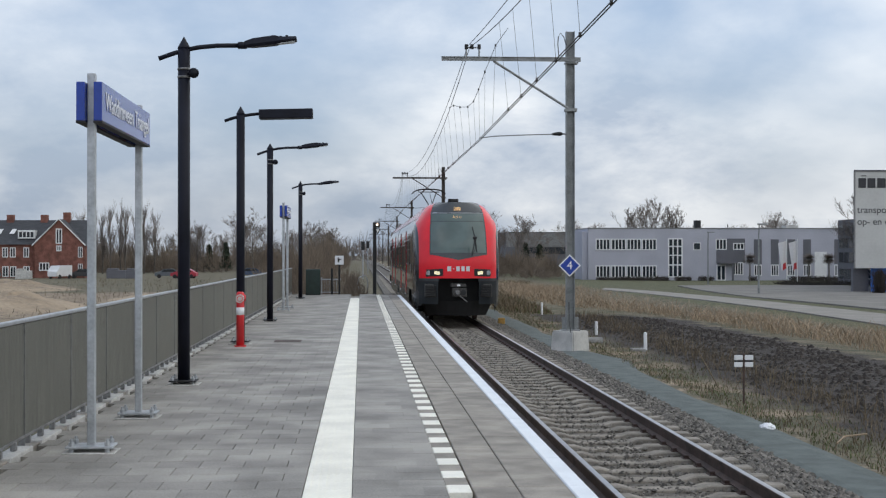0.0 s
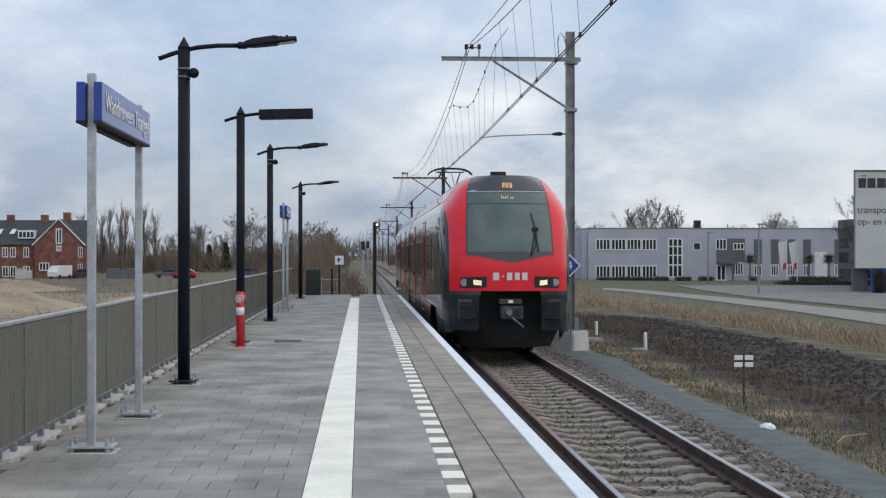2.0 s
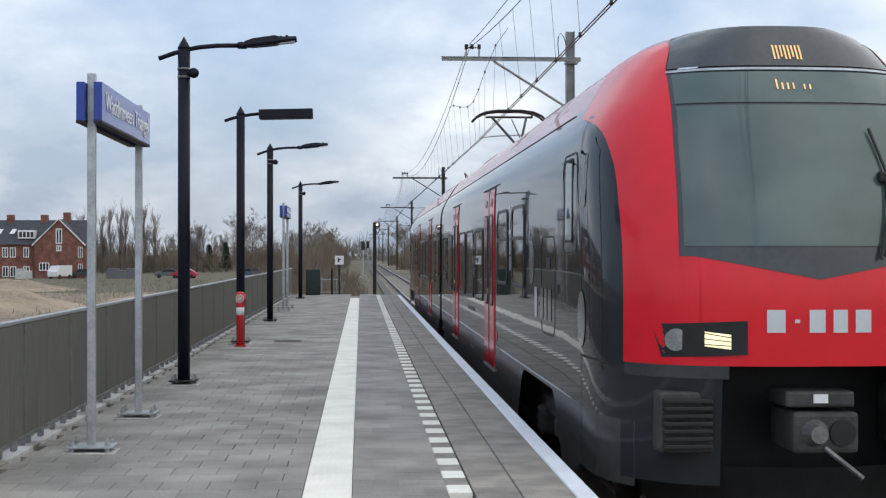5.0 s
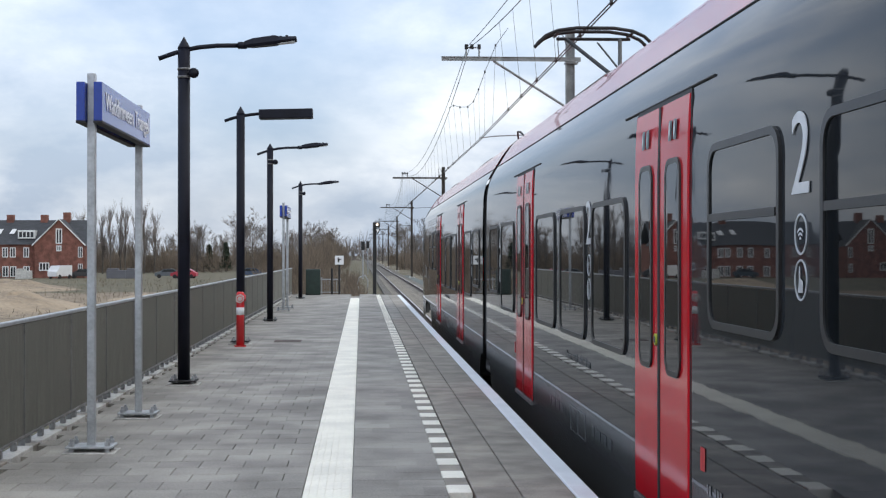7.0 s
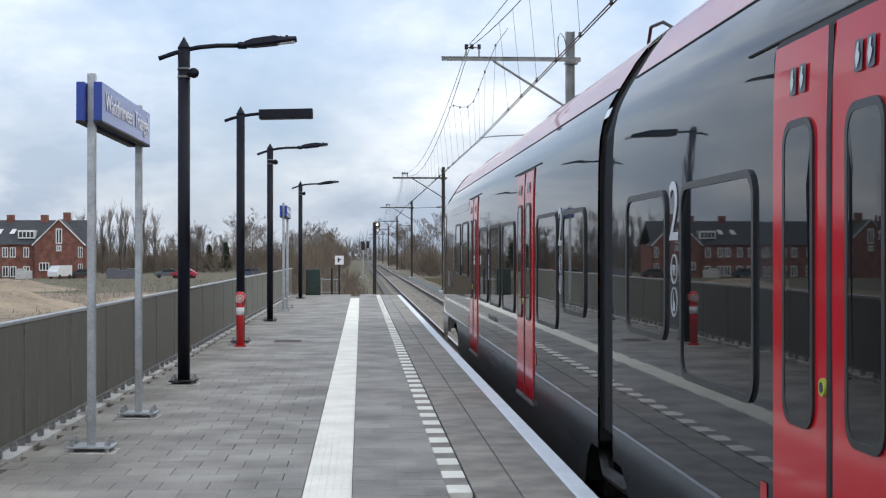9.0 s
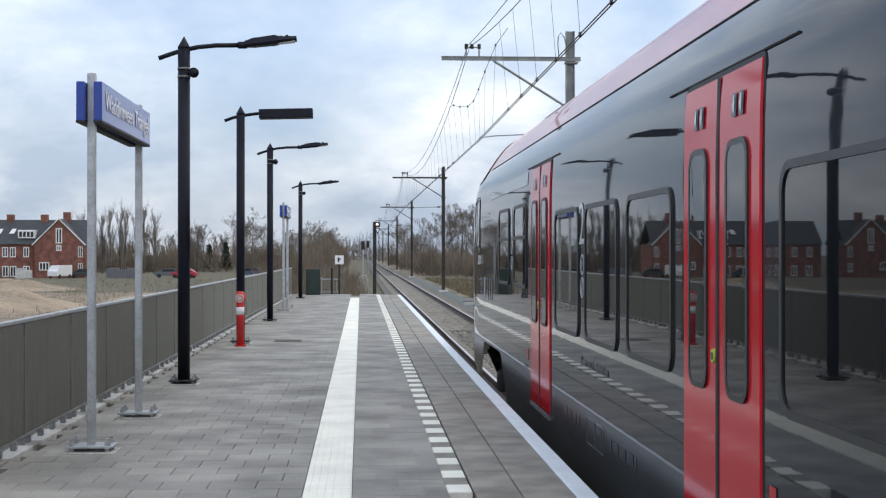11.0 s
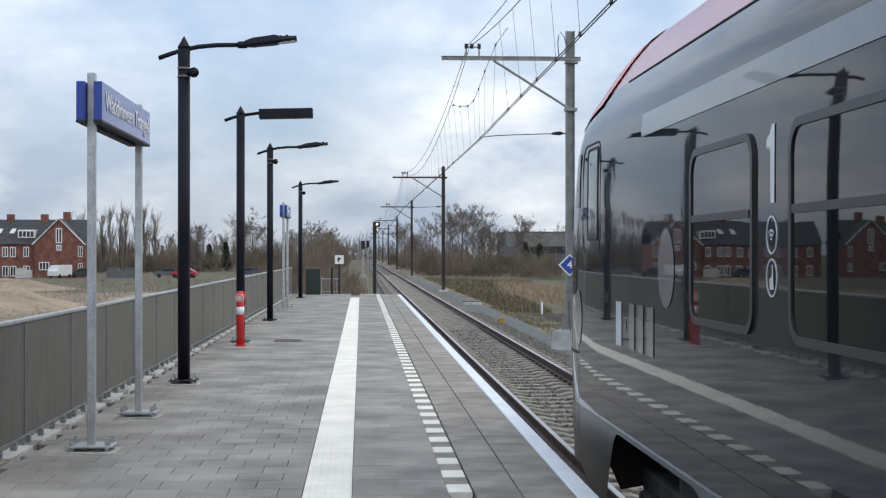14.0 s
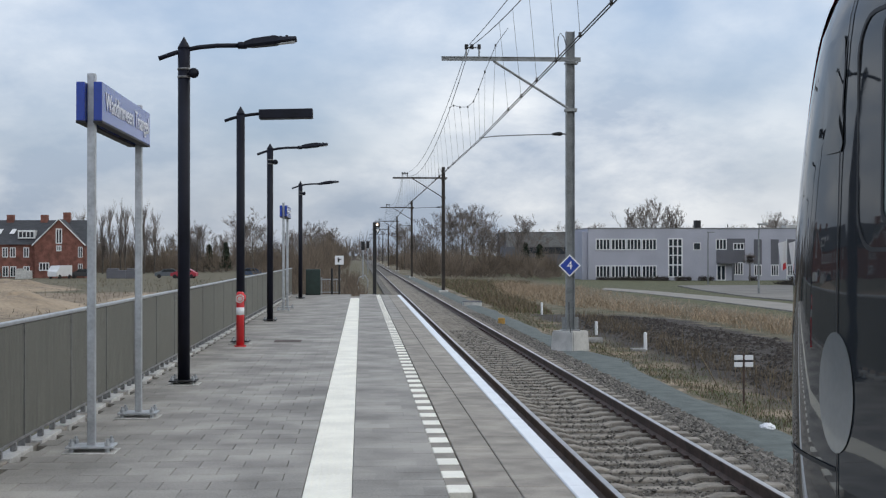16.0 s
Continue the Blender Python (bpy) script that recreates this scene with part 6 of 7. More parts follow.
# ---------------------------------------------------------------- buildings
def opening(parent, x0, x1, z0, z1, y, panes, name="window", frame_w=0.09):
    """A window with a white frame, mullions and set-back panes, on a wall that faces the camera at y."""
    bm = bmesh.new()
    f = frame_w
    box(bm, x0, x1, y - 0.06, y + 0.02, z0, z0 + f); box(bm, x0, x1, y - 0.06, y + 0.02, z1 - f, z1)
    for k in range(panes + 1):
        xm = x0 + (x1 - x0 - f) * k / panes
        box(bm, xm, xm + f, y - 0.055, y + 0.02, z0 + f, z1 - f)
    w = part(name, bm, M_FRAME, parent, "white-framed window")
    step = (x1 - x0 - f) / panes
    for k in range(panes):
        part("pane", boxes((x0 + step * k + f, x0 + step * (k + 1), y - 0.02, y - 0.008, z0 + f, z1 - f)), M_PANE, w)
    return w


def office():
    y = 173.0
    b = empty("office_building", pose(0, 0, 0), label="lilac-grey two-storey office building with white window bands", category="building")
    part("wall", boxes((28.0, 60.6, y, y + 16, -1.9, 4.70)), M_LILAC, b)
    part("parapet", boxes((27.95, 60.65, y - 0.06, y + 16.05, 4.66, 4.78)), M_STEEL, b)
    part("side_wing", boxes((27.3, 27.99, y + 0.5, y + 14, -1.9, 4.3)), M_LILAC, b)
    for z0, z1 in ((2.01, 3.42), (-1.38, 0.12)):
        step = 7.7 / 4
        for k in range(4):
            opening(b, 28.9 + step * k, 28.9 + step * (k + 1) - 0.08, z0, z1, y - 0.01, 4, frame_w=0.12)
    opening(b, 37.93, 39.78, -1.38, 3.5, y - 0.01, 3, frame_w=0.16)
    for z in (0.1, 1.3, 2.4):
        part("mullion", boxes((37.95, 39.76, y - 0.075, y - 0.01, z, z + 0.14)), M_FRAME, b)
    opening(b, 41.1, 42.05, 2.0, 2.95, y - 0.01, 1)
    part("panel", boxes((44.0, 47.6, y - 0.03, y - 0.004, 0.4, 3.45)), M_DKPANEL, b, "dark grey facade panel")
    opening(b, 43.9, 45.3, 2.05, 3.42, y - 0.035, 3, frame_w=0.12)
    opening(b, 46.1, 47.5, 2.05, 2.9, y - 0.035, 3, frame_w=0.12)
    opening(b, 44.0, 45.2, -1.78, 0.2, y - 0.02, 2, "entrance", 0.14)
    opening(b, 46.0, 47.4, -1.1, 0.5, y - 0.02, 4, frame_w=0.12)
    part("porch", boxes((44.1, 46.4, y - 1.2, y, 0.35, 0.55)), M_DKPANEL, b)
    part("porch_post", boxes((45.7, 45.9, y - 1.15, y - 0.95, -1.8, 0.35)), M_DKPANEL, b)
    for x in (48.72, 50.86, 52.93, 54.95, 58.9):
        w_ = 1.0
        part("tall_panel", boxes((x, x + w_, y - 0.03, y - 0.004, 0.25, 3.35)), M_DKPANEL, b, "tall dark grey panel")
        opening(b, x, x + w_, -1.2, 0.2, y - 0.01, 3, frame_w=0.12)
    part("loading_door", boxes((56.4, 57.95, y - 0.05, y - 0.004, -1.72, 1.8)), M_FRAME, b, "white loading door")
    part("chimney", boxes((41.85, 42.55, y + 2, y + 3, 4.7, 5.75)), M_BLACK, b)
    part("roof_unit", boxes((54.0, 55.6, y + 4, y + 6, 4.7, 5.2)), M_CONC, b)
    part("vent_pipe", tubes(([(45.7, y + 1, 4.7), (45.7, y + 1, 5.2)], 0.06), n=6), M_BLACK, b)
    for x0, x1 in ((28.6, 37.4), (38.2, 40.2), (41.2, 42.9), (47.5, 48.3), (52.5, 60.0)):
        thicket("low_hedge", int(240 * (x1 - x0)), lambda r: (r.uniform(x0, x1), r.uniform(169.5, 171), -1.85 + r.uniform(0, 0.45)), 0.2, 0.5, 0.03, 0.6, M_HEDGE, int(x0), "dark clipped hedge before the office", "hedge")


def warehouse():
    y = 112.0
    b = empty("warehouse", pose(0, 0, 0), label="pale corrugated warehouse with a blue base and dark lettering", category="building")
    def prism(x0, back, y0, z0, z1):
        """A hall whose flank runs off at an angle."""
        q = bmesh.new()
        plan = ((x0, y0), (75, y0), (75, y0 + 40), (x0 + back, y0 + 40))
        lo, hi = [q.verts.new((*p, z0)) for p in plan], [q.verts.new((*p, z1)) for p in plan]
        q.faces.new(lo[::-1]); q.faces.new(hi)
        for k in range(4):
            q.faces.new((lo[k], lo[(k + 1) % 4], hi[(k + 1) % 4], hi[k]))
        return q
    part("wall", prism(39.86, 16, y + 0.02, 0.35, 8.18), M_CORRU, b)
    ribs = [(39.84, 75, y - 0.02, y + 0.03, 0.36 + 0.24 * k, 0.36 + 0.24 * k + 0.16) for k in range(32)]
    for s in ribs:
        part("cladding_sheet", boxes(s), M_CORRU, b)
    part("roof_edge", prism(39.72, 16, y - 0.1, 8.18, 8.30), M_DKPANEL, b)
    part("corner_trim", boxes((39.76, 39.86, y - 0.05, y + 0.1, 0.35, 8.2)), M_STEEL, b)
    part("base_wall", prism(41.5, 16, y + 1.0, -1.9, 0.35), M_BLUEWALL, b, "bright blue base wall")
    part("dark_undercroft", boxes((40.2, 41.5, y + 1.5, y + 2.0, -1.9, 0.35)), M_DKPANEL, b)
    # company name as plain dark shapes
    for k, (x, w, h) in enumerate(((40.12, 0.62, 0.78), (40.86, 0.66, 0.78), (41.66, 0.7, 0.78), (42.5, 0.7, 0.78), (43.4, 0.7, 0.78))):
        part("name_shape", boxes((x, x + w, y - 0.05, y - 0.021, 6.86, 6.86 + h), bev=0.02), M_SIGNDARK, b)
    part("name_dash", boxes((40.35, 40.75, y - 0.05, y - 0.021, 7.78, 7.86)), M_SIGNDARK, b)
    lettering("lettering", "transpor", 0.78, M_SIGNDARK, pose(40.0, y - 0.03, 5.05, 90, 0, 0), b, width=2.75, align="LEFT")
    lettering("lettering", "op- en o", 0.78, M_SIGNDARK, pose(40.0, y - 0.03, 4.1, 90, 0, 0), b, width=2.65, align="LEFT")
    tower = empty("office_tower", pose(0, 0, 0), label="grey stair tower with dark glazing behind the warehouse", category="building")
    part("wall", boxes((53.2, 55.3, 148, 155, -1.9, 5.3)), M_DKPANEL, tower)
    for z in (-1.2, 0.6, 2.2, 3.6):
        opening(tower, 53.3, 55.2, z, z + 1.1, 147.99, 3)
        for k in range(4):
            part("side_window", boxes((53.16, 53.2, 148.4 + 1.6 * k, 149.7 + 1.6 * k, z, z + 1.1)), M_PANE, tower, "dark window in the flank")
    for k, x in enumerate((42.0, 43.1, 44.3)):
        thicket("column_shrub", 900, lambda r: (x * 0.97 + r.normal(0, 0.22), 109 + r.normal(0, 0.25), -1.8 + r.uniform(0, 1.7)), 0.3, 0.7, 0.03, 0.25, M_HEDGE, 90 + k, "dark upright evergreen shrub beside the car park", "shrub")


def far_shed():
    b = empty("industrial_shed", pose(0, 0, 0), label="long grey industrial shed with a dark window band", category="building")
    part("wall", boxes((27, 44, 262, 280, -1.9, 5.5)), M_DKPANEL, b)
    part("upper_cladding", boxes((27, 44, 261.9, 262, 2.9, 5.5)), M_STEEL, b)
    part("window_band", boxes((30.5, 43.5, 261.85, 261.9, 1.6, 2.8)), M_PANE, b)
    part("roof_edge", boxes((26.9, 44.1, 261.8, 280, 5.5, 5.65)), M_BLACK, b)
    m = empty("excavator", pose(38.0, 235, -1.8), label="yellow excavator parked by the shed", category="excavator")
    part("body", boxes((0, 2.4, 0, 2, 0.8, 2.0), (0.2, 1.3, 0.2, 1.8, 2.0, 2.9), bev=0.08), M_YELLOW, m)
    part("crawler_track", boxes((-0.2, 2.6, -0.3, 0.3, 0, 0.75), bev=0.2), M_BLACK, m)
    part("boom", tubes(([(2.2, 0.5, 1.6), (3.6, 0.5, 3.4), (4.8, 0.5, 2.0)], 0.16), n=6), M_YELLOW, m)


def brick_row():
    y = 228.0
    h = empty("brick_house", pose(0, 0, 0), label="red-brown brick house with a cross gable and dark tiled roof", category="house")

    def gable(bm, x0, x1, ze, zr, y0, y1):
        xm = (x0 + x1) / 2
        for yy in (y0, y1):
            bm.faces.new([bm.verts.new(p) for p in ((x0, yy, -2.3), (x1, yy, -2.3), (x1, yy, ze), (xm, yy, zr), (x0, yy, ze))])
    bm = bmesh.new()
    gable(bm, -51.9, -43.9, 3.1, 7.0, y - 0.6, y + 9)
    box(bm, -51.9, -51.7, y - 0.6, y + 9, -2.3, 3.1); box(bm, -44.1, -43.9, y - 0.6, y + 9, -2.3, 3.1)
    part("gable_wall", bm, M_BRICK, h)
    part("wall", boxes((-72, -43.9, y, y + 0.3, -2.3, 3.15)), M_BRICK, h)
    bm = bmesh.new()
    for (x0, x1) in ((-72.2, -43.7),):
        for s in ((y - 0.35, 3.05), (y + 9.35, 3.05)):
            a = [bm.verts.new(p) for p in ((x0, s[0], s[1]), (x1, s[0], s[1]), (x1, y + 4.5, 7.05), (x0, y + 4.5, 7.05))]
            bm.faces.new(a)
    part("roof", bm, M_SLATE, h)
    bm = bmesh.new()
    for sx in (-1, 1):
        a = [bm.verts.new(p) for p in ((-47.9 + sx * 4.25, y - 0.75, 2.85), (-47.9 + sx * 4.25, y + 4.5, 2.85), (-47.9, y + 4.5, 7.12), (-47.9, y - 0.75, 7.12))]
        bm.faces.new(a)
    part("gable_roof", bm, M_SLATE, h)
    part("verge_trim", tubes(([(-52.1, y - 0.8, 2.9), (-47.9, y - 0.8, 7.1), (-43.7, y - 0.8, 2.9)], 0.11), n=5), M_FRAME, h)
    for x in (-48.2, -51.8, -57.2):
        part("chimney", boxes((x, x + 1.1, y + 4, y + 5, 6.6, 7.9 if x < -50 else 8.3)), M_BRICK, h)
    opening(h, -48.4, -47.4, 3.2, 5.6, y - 0.62, 2, frame_w=0.16)
    opening(h, -48.3, -47.5, 2.0, 2.9, y - 0.62, 2, frame_w=0.16)
    opening(h, -51.0, -49.4, -1.1, 0.2, y - 0.62, 3, frame_w=0.14)
    opening(h, -44.9, -44.2, 1.0, 2.7, y - 0.62, 2)
    opening(h, -44.9, -44.2, -1.4, 0.0, y - 0.62, 2)
    for x in (-53.1, -55.2, -56.4, -58.4, -60.2, -63.0, -65.0, -67.5, -70.0):
        opening(h, x - 0.5, x + 0.4, 1.0, 2.6, y - 0.01, 2, frame_w=0.14)
        opening(h, x - 0.5, x + 0.5, -2.1, -0.4, y - 0.01, 2, frame_w=0.14)
    dr = part("dormer", boxes((-54.6, -51.9, y + 0.5, y + 3, 4.0, 5.35)), M_FRAME, h, "white dormer")
    opening(dr, -54.5, -52.0, 4.1, 5.2, y + 0.48, 4, frame_w=0.12)
    bm = bmesh.new()
    for x in (-56.2, -58.3):
        a = [bm.verts.new(p) for p in ((x, y + 1.5, 4.78), (x + 0.8, y + 1.5, 4.78), (x + 1.0, y + 2.4, 5.55), (x + 0.3, y + 2.4, 5.55))]
        bm.faces.new(a)
    part("roof_window", bm, M_FRAME, h)
    # further rows of the same street, seen in the train's flank
    for k in range(2):
        c = copy_thing(h, pose(-30 * (k + 1), -6 * (k + 1), 0))
        c["label"] = "red-brown brick house in the same row with dark roof"


def vehicle(name, x, y, rot, color, label, van=False):
    m = mat(name + "_paint", color, 0.35, scale=1, fine=8, vary=0.06, bump=0, coat=0.4)
    c = empty(name, pose(x, y, -2.25, 0, 0, rot), label=label, category="car")
    bm = bmesh.new()
    prof = ((-2.0, 0.35), (-2.0, 0.85), (-1.2, 0.95), (-0.55, 1.45), (0.9, 1.48), (1.6, 1.0), (2.0, 0.9), (2.05, 0.35)) if not van else ((-2.1, 0.35), (-2.1, 1.1), (-1.6, 1.35), (-1.3, 2.0), (2.1, 2.05), (2.1, 0.35))
    sides = [[bm.verts.new((px, sy, pz)) for px, pz in prof] for sy in (-0.85, 0.85)]
    n = len(prof)
    for i in range(n):
        bm.faces.new((sides[0][i], sides[0][(i + 1) % n], sides[1][(i + 1) % n], sides[1][i]))
    bm.faces.new(sides[0]); bm.faces.new(sides[1][::-1])
    bmesh.ops.bevel(bm, geom=list(bm.edges), offset=0.06, segments=2, affect="EDGES")
    part("body", bm, m, c)
    if not van:
        for sy in (-0.87, 0.86):
            bm = bmesh.new()
            bm.faces.new([bm.verts.new((px, sy, pz)) for px, pz in ((-1.05, 0.98), (-0.5, 1.38), (0.85, 1.40), (1.35, 1.0))])
            part("side_window", bm, M_PANE, c)
    for wx in (-1.3, 1.3):
        for sy in (-0.8, 0.8):
            part("wheel", tubes(([(wx, sy - 0.1, 0.32), (wx, sy + 0.1, 0.32)], 0.32), n=14), M_BLACK, c)


def site():
    vehicle("parked_car", -57.5, 221, 5, (0.03, 0.05, 0.07), "dark blue car parked by the brick houses")
    vehicle("white_van", -46.4, 221, 68, (0.7, 0.7, 0.7), "white van parked by the brick houses", True)
    vehicle("parked_car", -30.5, 225, 8, (0.10, 0.12, 0.14), "grey car parked on building land")
    vehicle("parked_car", -27.5, 222, -6, (0.40, 0.03, 0.05), "red car parked on building land")
    vehicle("parked_car", -43.5, 224, 5, (0.03, 0.03, 0.035), "dark car parked on building land")
    vehicle("parked_car", -18.5, 236, 5, (0.03, 0.06, 0.12), "blue car parked under a lone tree")
    for x, y, w in ((-39.5, 222, 3.0), (-36.5, 222, 2.2), (-53, 220, 2.4)):
        t = empty("material_stack", pose(x, y, -2.3), label="stack of grey building blocks under a cover", category="stack")
        part("block_stack", boxes((0, w, 0, 1.2, 0, 1.3), (0.1, w * 0.6, 0, 1.2, 1.3, 1.6), bev=0.08), M_CONC if x < -50 else M_DKPANEL, t)
    # sand heaps
    for cx, cy, rx, ry, hh, sd in ((-23.5, 98, 5.2, 14, 1.05, 1), (-37, 150, 9, 12, 1.0, 2), (-18, 118, 4, 8, 0.45, 3)):
        vs, fs = [], []
        n1, n2 = 26, 56
        for i in range(n1 + 1):
            for j in range(n2):
                a = 2 * math.pi * j / n2
                q = i / n1
                x, yv = cx + rx * q * math.cos(a), cy + ry * q * math.sin(a)
                z = -2.25 + hh * (math.cos(math.pi * q) + 1) / 2 * (1 + 0.5 * noise.noise((x * 0.35, yv * 0.2, sd)) + 0.28 * noise.noise((x * 0.9, yv * 0.5, sd)) + 0.14 * noise.noise((x * 2.2, yv * 1.2, sd))) - 0.1 * q
                vs.append((x, yv, z))
        for i in range(n1):
            for j in range(n2):
                fs.append((i * n2 + j, i * n2 + (j + 1) % n2, (i + 1) * n2 + (j + 1) % n2, (i + 1) * n2 + j))
        tagged(raw("sand_heap", vs, fs, M_SAND, smooth=True), "heap of pale sand on building land", "sand heap")


def roads():
    def ribbon(name, near, far_, z, mtl, label):
        bm = bmesh.new()
        a = [bm.verts.new((*p, z)) for p in near]
        b = [bm.verts.new((*p, z)) for p in far_]
        for i in range(len(near) - 1):
            bm.faces.new((a[i], a[i + 1], b[i + 1], b[i]))
        ext = bmesh.ops.extrude_face_region(bm, geom=list(bm.faces))
        bmesh.ops.translate(bm, verts=[v for v in ext["geom"] if isinstance(v, bmesh.types.BMVert)], vec=(0, 0, -0.25))
        tagged(part(name, bm, mtl), label, name.replace("_", " "), kind="structure")
    ribbon("cycle_path", [(20.5, 20), (21.4, 45), (21.8, 57.4), (22.4, 72.6), (22.2, 89.9), (21.3, 108), (20.2, 118)], [(24.6, 20), (25.5, 45), (25.8, 57), (25.8, 75), (25.2, 93), (23.6, 112), (21.6, 124)], -1.47, M_CYCLE, "pale concrete cycle path through the grass")
    ribbon("parking", [(29, 20), (28.9, 60), (28.9, 76), (28.7, 87), (28.0, 100), (28.5, 112), (29.5, 124)], [(70, 20), (70, 60), (60, 90), (50, 122), (47, 136), (40, 138), (31, 137)], -1.56, M_ASPHALT, "light grey paved car park before the office")
    # verge of brown shrubs by the parking
    thicket("brown_border", 2600, lambda r: (r.uniform(44, 60), r.uniform(143, 149), -1.7), 0.3, 0.75, 0.03, 0.6, M_HEDGE, 201, "brown clipped border shrubs round the car park", "hedge")


def roadside():
    l = empty("street_lamp", pose(30.8, 108, -1.7), label="slim grey street lamp by the car park", category="street lamp")
    part("post", tubes(([(0, 0, 0), (0, 0, 4.6), (0.05, 0, 5.5)], [0.09, 0.06, 0.05]), n=8), M_MAST, l)
    part("lantern", boxes((-0.1, 0.7, -0.1, 0.1, 5.45, 5.58), bev=0.03), M_MAST, l)
    copy_thing(l, pose(36.5, 147, -1.7))
    for x in (48.9, 50.15):
        f = empty("flag", pose(x, 160, -1.75), label="white flag with a red band hanging on a pole", category="flag")
        part("pole", tubes(([(0, 0, 0), (0, 0, 5.0)], 0.05), n=8), M_FRAME, f)
        bm = bmesh.new()
        patch(bm, lambda a, b: (-0.05 - (0.55 + 0.4 * b) * a, 0.10 * math.sin(a * 6 + b * 2), 1.6 + 3.2 * b - 0.25 * a), 8, 10)
        cl = part("cloth", bm, M_FLAG, f, smooth=True)
        bm = bmesh.new()
        patch(bm, lambda a, b: (-0.05 - (0.5 + 0.1 * b) * a, -0.03 + 0.10 * math.sin(a * 6 + b * 2), 1.62 + 0.7 * b - 0.25 * a), 6, 4)
        part("red_band", bm, M_RED, cl, "red band")
    for x, y in ((46.0, 165), (53.1, 165), (55.2, 164)):
        t = empty("pollard_tree", pose(x, y, -1.75), label="small round-headed leafless street tree", category="tree")
        part("trunk", tubes(([(0, 0, 0), (0, 0, 2.2)], [0.1, 0.07]), n=7), M_BARK, t)
        r = np.random.RandomState(int(x))
        vs, fs = [], []
        for i in range(900):
            d = r.normal(0, 1, 3); d /= np.linalg.norm(d)
            d[2] *= 0.7
            k = len(vs)
            c = np.array((0, 0, 2.7))
            q = c + d * r.uniform(0.8, 1.25)
            p = c + d * 0.2
            vs += [tuple(p + (0.02, 0, 0)), tuple(p - (0.02, 0, 0)), tuple(p + (0, 0.02, 0)), tuple(q)]
            fs += [(k, k + 1, k + 3), (k + 1, k + 2, k + 3), (k + 2, k, k + 3)]
        raw("crown", vs, fs, M_TWIG2, t)


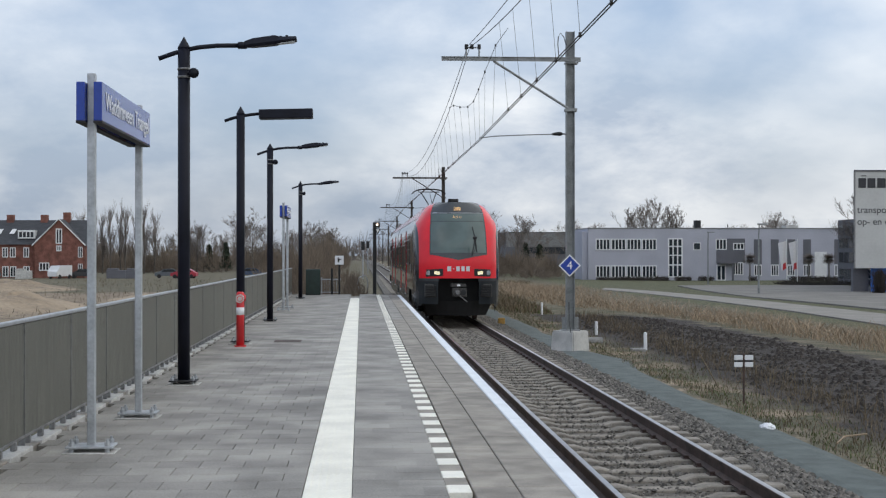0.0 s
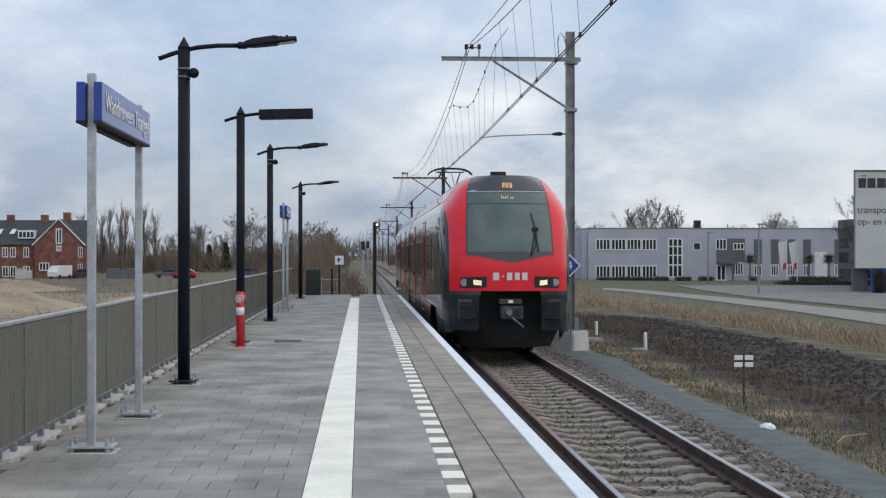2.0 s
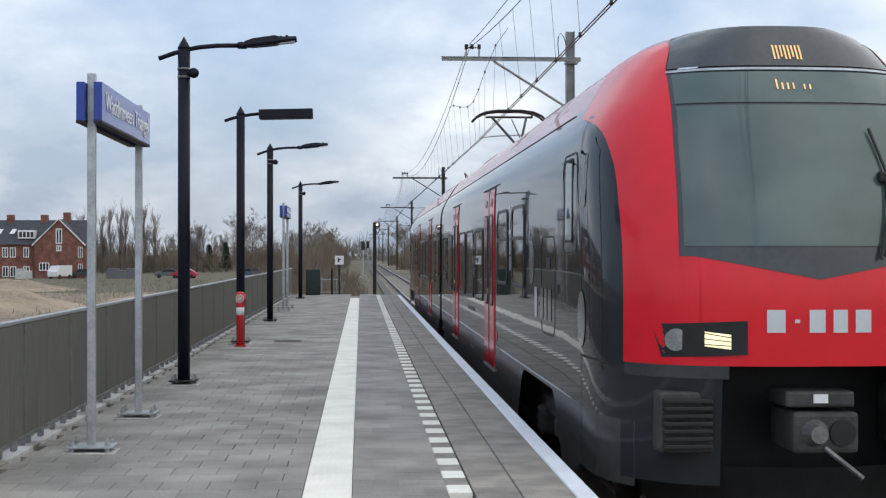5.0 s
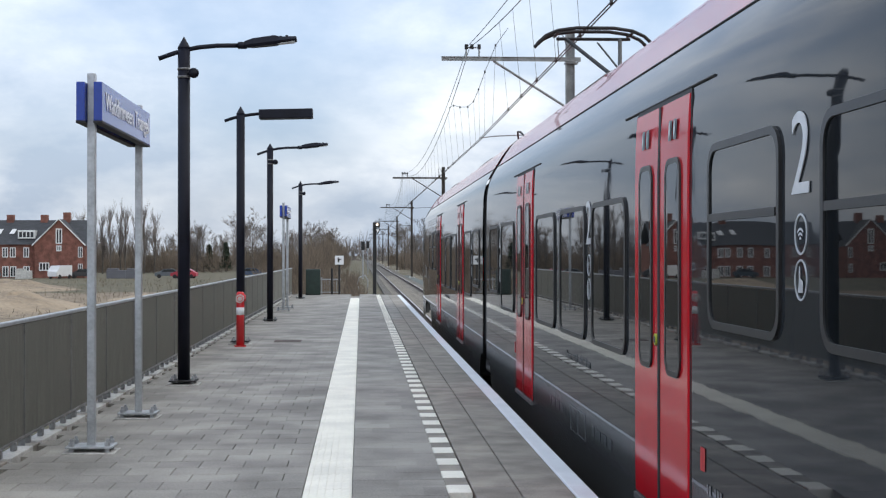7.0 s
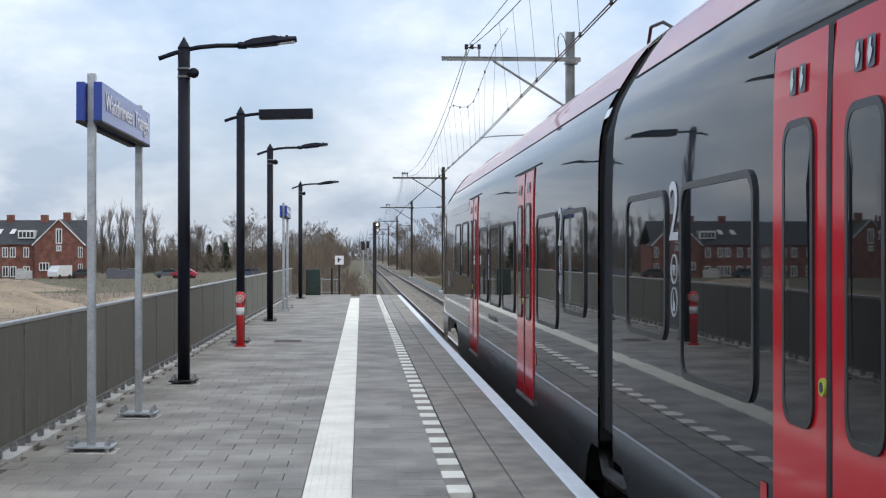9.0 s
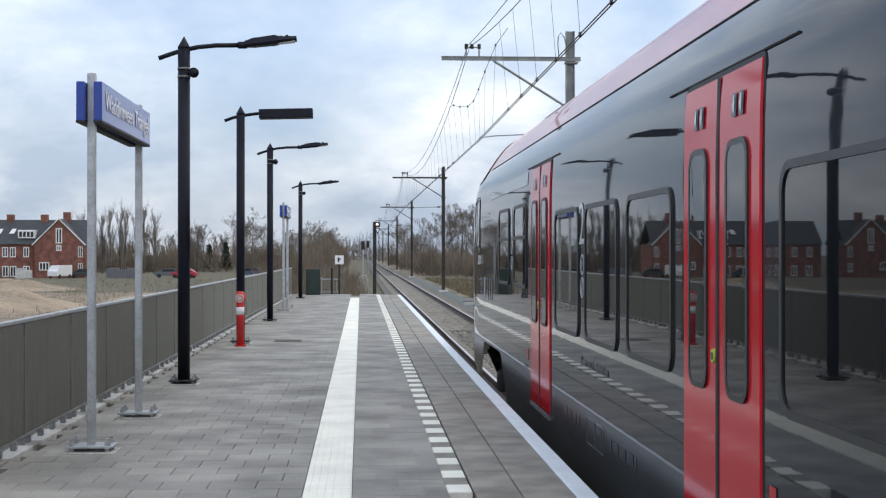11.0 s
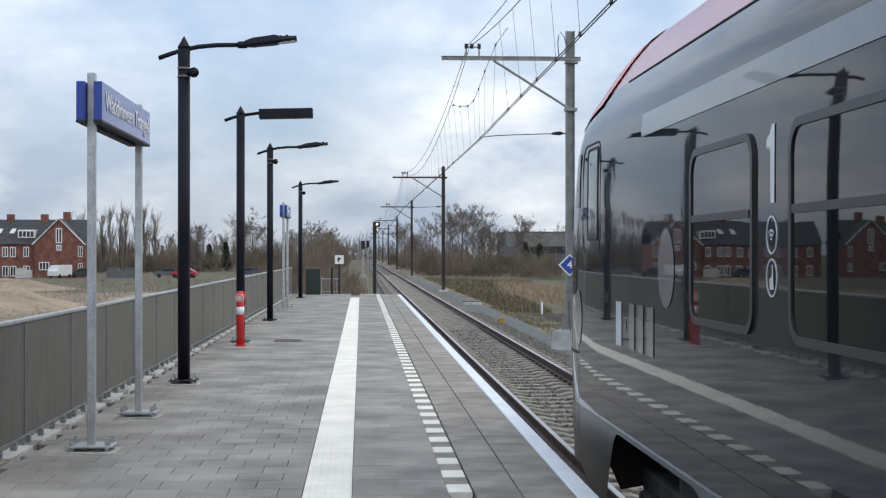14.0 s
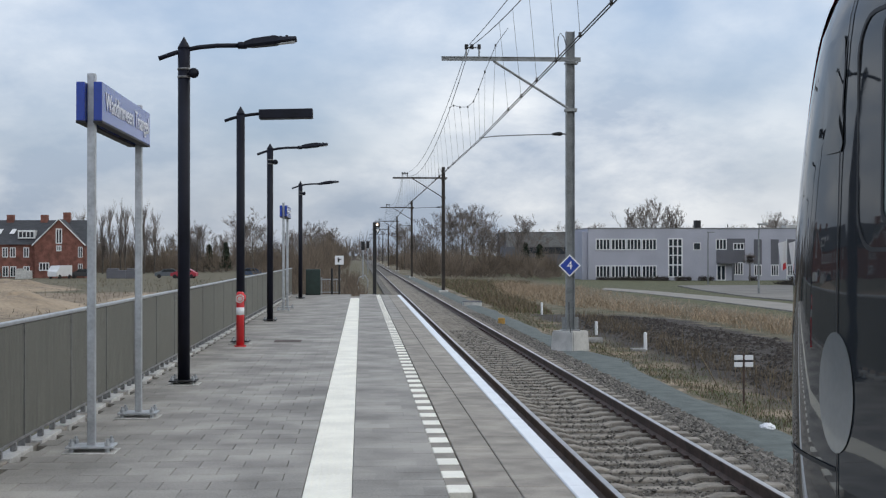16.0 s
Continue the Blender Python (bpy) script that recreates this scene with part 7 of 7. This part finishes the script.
def trackside():
    s = empty("cross_board", pose(6.58, 24.0, -1.2), label="white board split by a black cross on a thin post", category="sign")
    part("post", boxes((-0.014, 0.014, -0.014, 0.014, -0.1, 0.95)), M_RAIL, s)
    part("backing", boxes((-0.155, 0.155, 0.0, 0.012, 0.72, 0.93)), M_BLACK, s)
    for x0 in (-0.165, 0.018):
        for z0 in (0.715, 0.835):
            part("white_plate", boxes((x0, x0 + 0.147, -0.012, 0.0, z0, z0 + 0.085), bev=0.012), M_SIGNWHITE, s)
    for x, y, h in ((7.9, 61.5, 0.42), (7.66, 45.7, 0.32), (7.75, 38.2, 0.36)):
        p = empty("marker_post", pose(x, y, ground_z(x, y)), label="short white marker post in the grass", category="marker post", group="white marker posts")
        part("post", tubes(([(0, 0, -0.1), (0, 0, h + 0.1), (0, 0, h + 0.13)], [0.05, 0.05, 0.02]), n=10), M_SIGNWHITE, p)
    b = empty("concrete_block", pose(7.45, 37.6, -1.25), label="small grey concrete block in the grass", category="concrete block")
    part("block", boxes((-0.2, 0.16, -0.25, 0.25, 0, 0.18), bev=0.03), M_CONCGREY, b)
    b = empty("pipe_end", pose(6.75, 41.0, -1.2), label="grey concrete pipe end beside the mast", category="pipe")
    part("pipe", tubes(([(-0.4, 0, 0.1), (0.3, 0.1, 0.1)], 0.13), n=14), M_CONCGREY, b)
    y = empty("track_box", pose(5.1, 51.2, -1.12), label="faded yellow trackside junction box", category="junction box")
    part("box", boxes((-0.12, 0.12, -0.12, 0.12, 0.0, 0.27), bev=0.03), M_YELLOW, y)
    part("foot", boxes((-0.07, 0.07, -0.07, 0.07, -0.1, 0.02)), M_BLACK, y)
    g = empty("cable_pit", pose(5.55, 70.5, -1.12), label="low grey concrete cable pit with a dark lid", category="cable pit")
    part("pit", boxes((-0.45, 0.45, -0.4, 0.4, 0, 0.2), bev=0.02), M_CONC, g)
    part("lid", boxes((-0.47, 0.47, -0.42, 0.42, 0.2, 0.25), bev=0.015), M_DKPANEL, g)
    bag = bmesh.new()
    bmesh.ops.create_icosphere(bag, subdivisions=3, radius=1)
    for v in bag.verts:
        k = 1 + 0.35 * noise.noise(v.co * 2.3) + 0.15 * noise.noise(v.co * 6)
        v.co = Vector((v.co.x * 0.11 * k, v.co.y * 0.10 * k, max(-0.02, v.co.z * 0.07 * k)))
    t = part("litter_bag", bag, M_SIGNWHITE)
    t.matrix_basis = pose(5.92, 20.3, -1.075)
    tagged(t, "crumpled white plastic bag lying on gravel", "litter")
    st = part("stick", tubes(([(6.3, 18.4, -1.05), (6.5, 18.7, -1.0), (6.85, 18.8, -0.98)], 0.012), ([(6.5, 18.7, -1.0), (6.45, 19.0, -0.97)], 0.008)), M_REED)
    tagged(st, "broken dry stick lying in grass", "stick")
    st = part("leaning_stalk", tubes(([(6.95, 27.0, -1.2), (6.6, 27.2, -0.5)], 0.012)), M_DRY)
    tagged(st, "dry leaning stalk in the verge", "stalk")
    # signals and gear far down the line, left of the track
    for x, yy, hh in ((0.2, 150, 3.2), (0.9, 190, 3.6)):
        sg = empty("railway_signal", pose(x, yy, -1.15), label="far railway signal on a grey post", category="signal")
        part("post", tubes(([(0, 0, 0), (0, 0, hh)], 0.06), n=8), M_GALV, sg)
        part("signal_head", boxes((-0.2, 0.2, -0.15, 0.1, hh - 0.1, hh + 0.8), bev=0.05), M_BLACK, sg)
    ln = empty("handrail_loop", pose(-0.1, 75, -1.15), label="bent galvanised handrail loop beside the track", category="handrail")
    part("loop", tubes(([(0.45, 0, 0), (0.45, 0, 1.25), (0.3, 0, 1.5), (0.0, 0, 1.4), (-0.1, 0, 1.0), (0.0, 0, 0.75)], 0.03), n=8), M_GALV, ln)


office()
warehouse()
far_shed()
brick_row()
site()
roads()
roadside()
trackside()
# ---------------------------------------------------------------- paving last
paving()


# ---------------------------------------------------------------- motion
def train_y(t):
    """Where the middle of the train is: it rolls in and brakes gently."""
    return float(np.interp(t, TT, YY))


KNOTS = ((0.0, 66.0), (0.5, 62.2), (1.0, 58.2), (1.5, 54.2), (2.0, 50.35), (2.5, 46.75), (3.0, 43.1), (3.5, 39.75), (4.0, 36.5), (4.2, 35.25), (6.6, 21.75), (7.0, 19.7), (7.8, 15.5), (8.2, 13.57), (9.0, 9.87),
         (11.5, 0.03), (12.0, -1.80), (12.3, -2.84), (12.5, -3.51), (13.0, -5.17), (13.5, -6.76), (14.0, -8.38), (14.5, -9.97), (15.0, -11.53), (15.5, -13.03), (16.0, -14.46))
FITTED = np.polynomial.Polynomial.fit([k[0] for k in KNOTS], [k[1] for k in KNOTS], 5)
TT = [i * 0.1 for i in range(161)]
REST = [k[1] - float(FITTED(k[0])) for k in KNOTS]
YY = [float(FITTED(t)) + 0.2 * sum(float(np.interp(t + o, [k[0] for k in KNOTS], REST)) for o in (-0.5, -0.25, 0, 0.25, 0.5)) for t in TT]


def motions():
    walk(train, [(t, pose(TRACK_X, y, RAIL_Z)) for t, y in zip(TT[::2], YY[::2])])
    for w, y0 in WHEELS:
        walk(w, [(t, pose(0, y0, 0.372, math.degrees((YY[0] - y) / 0.371))) for t, y in zip(TT, YY)])


motions()
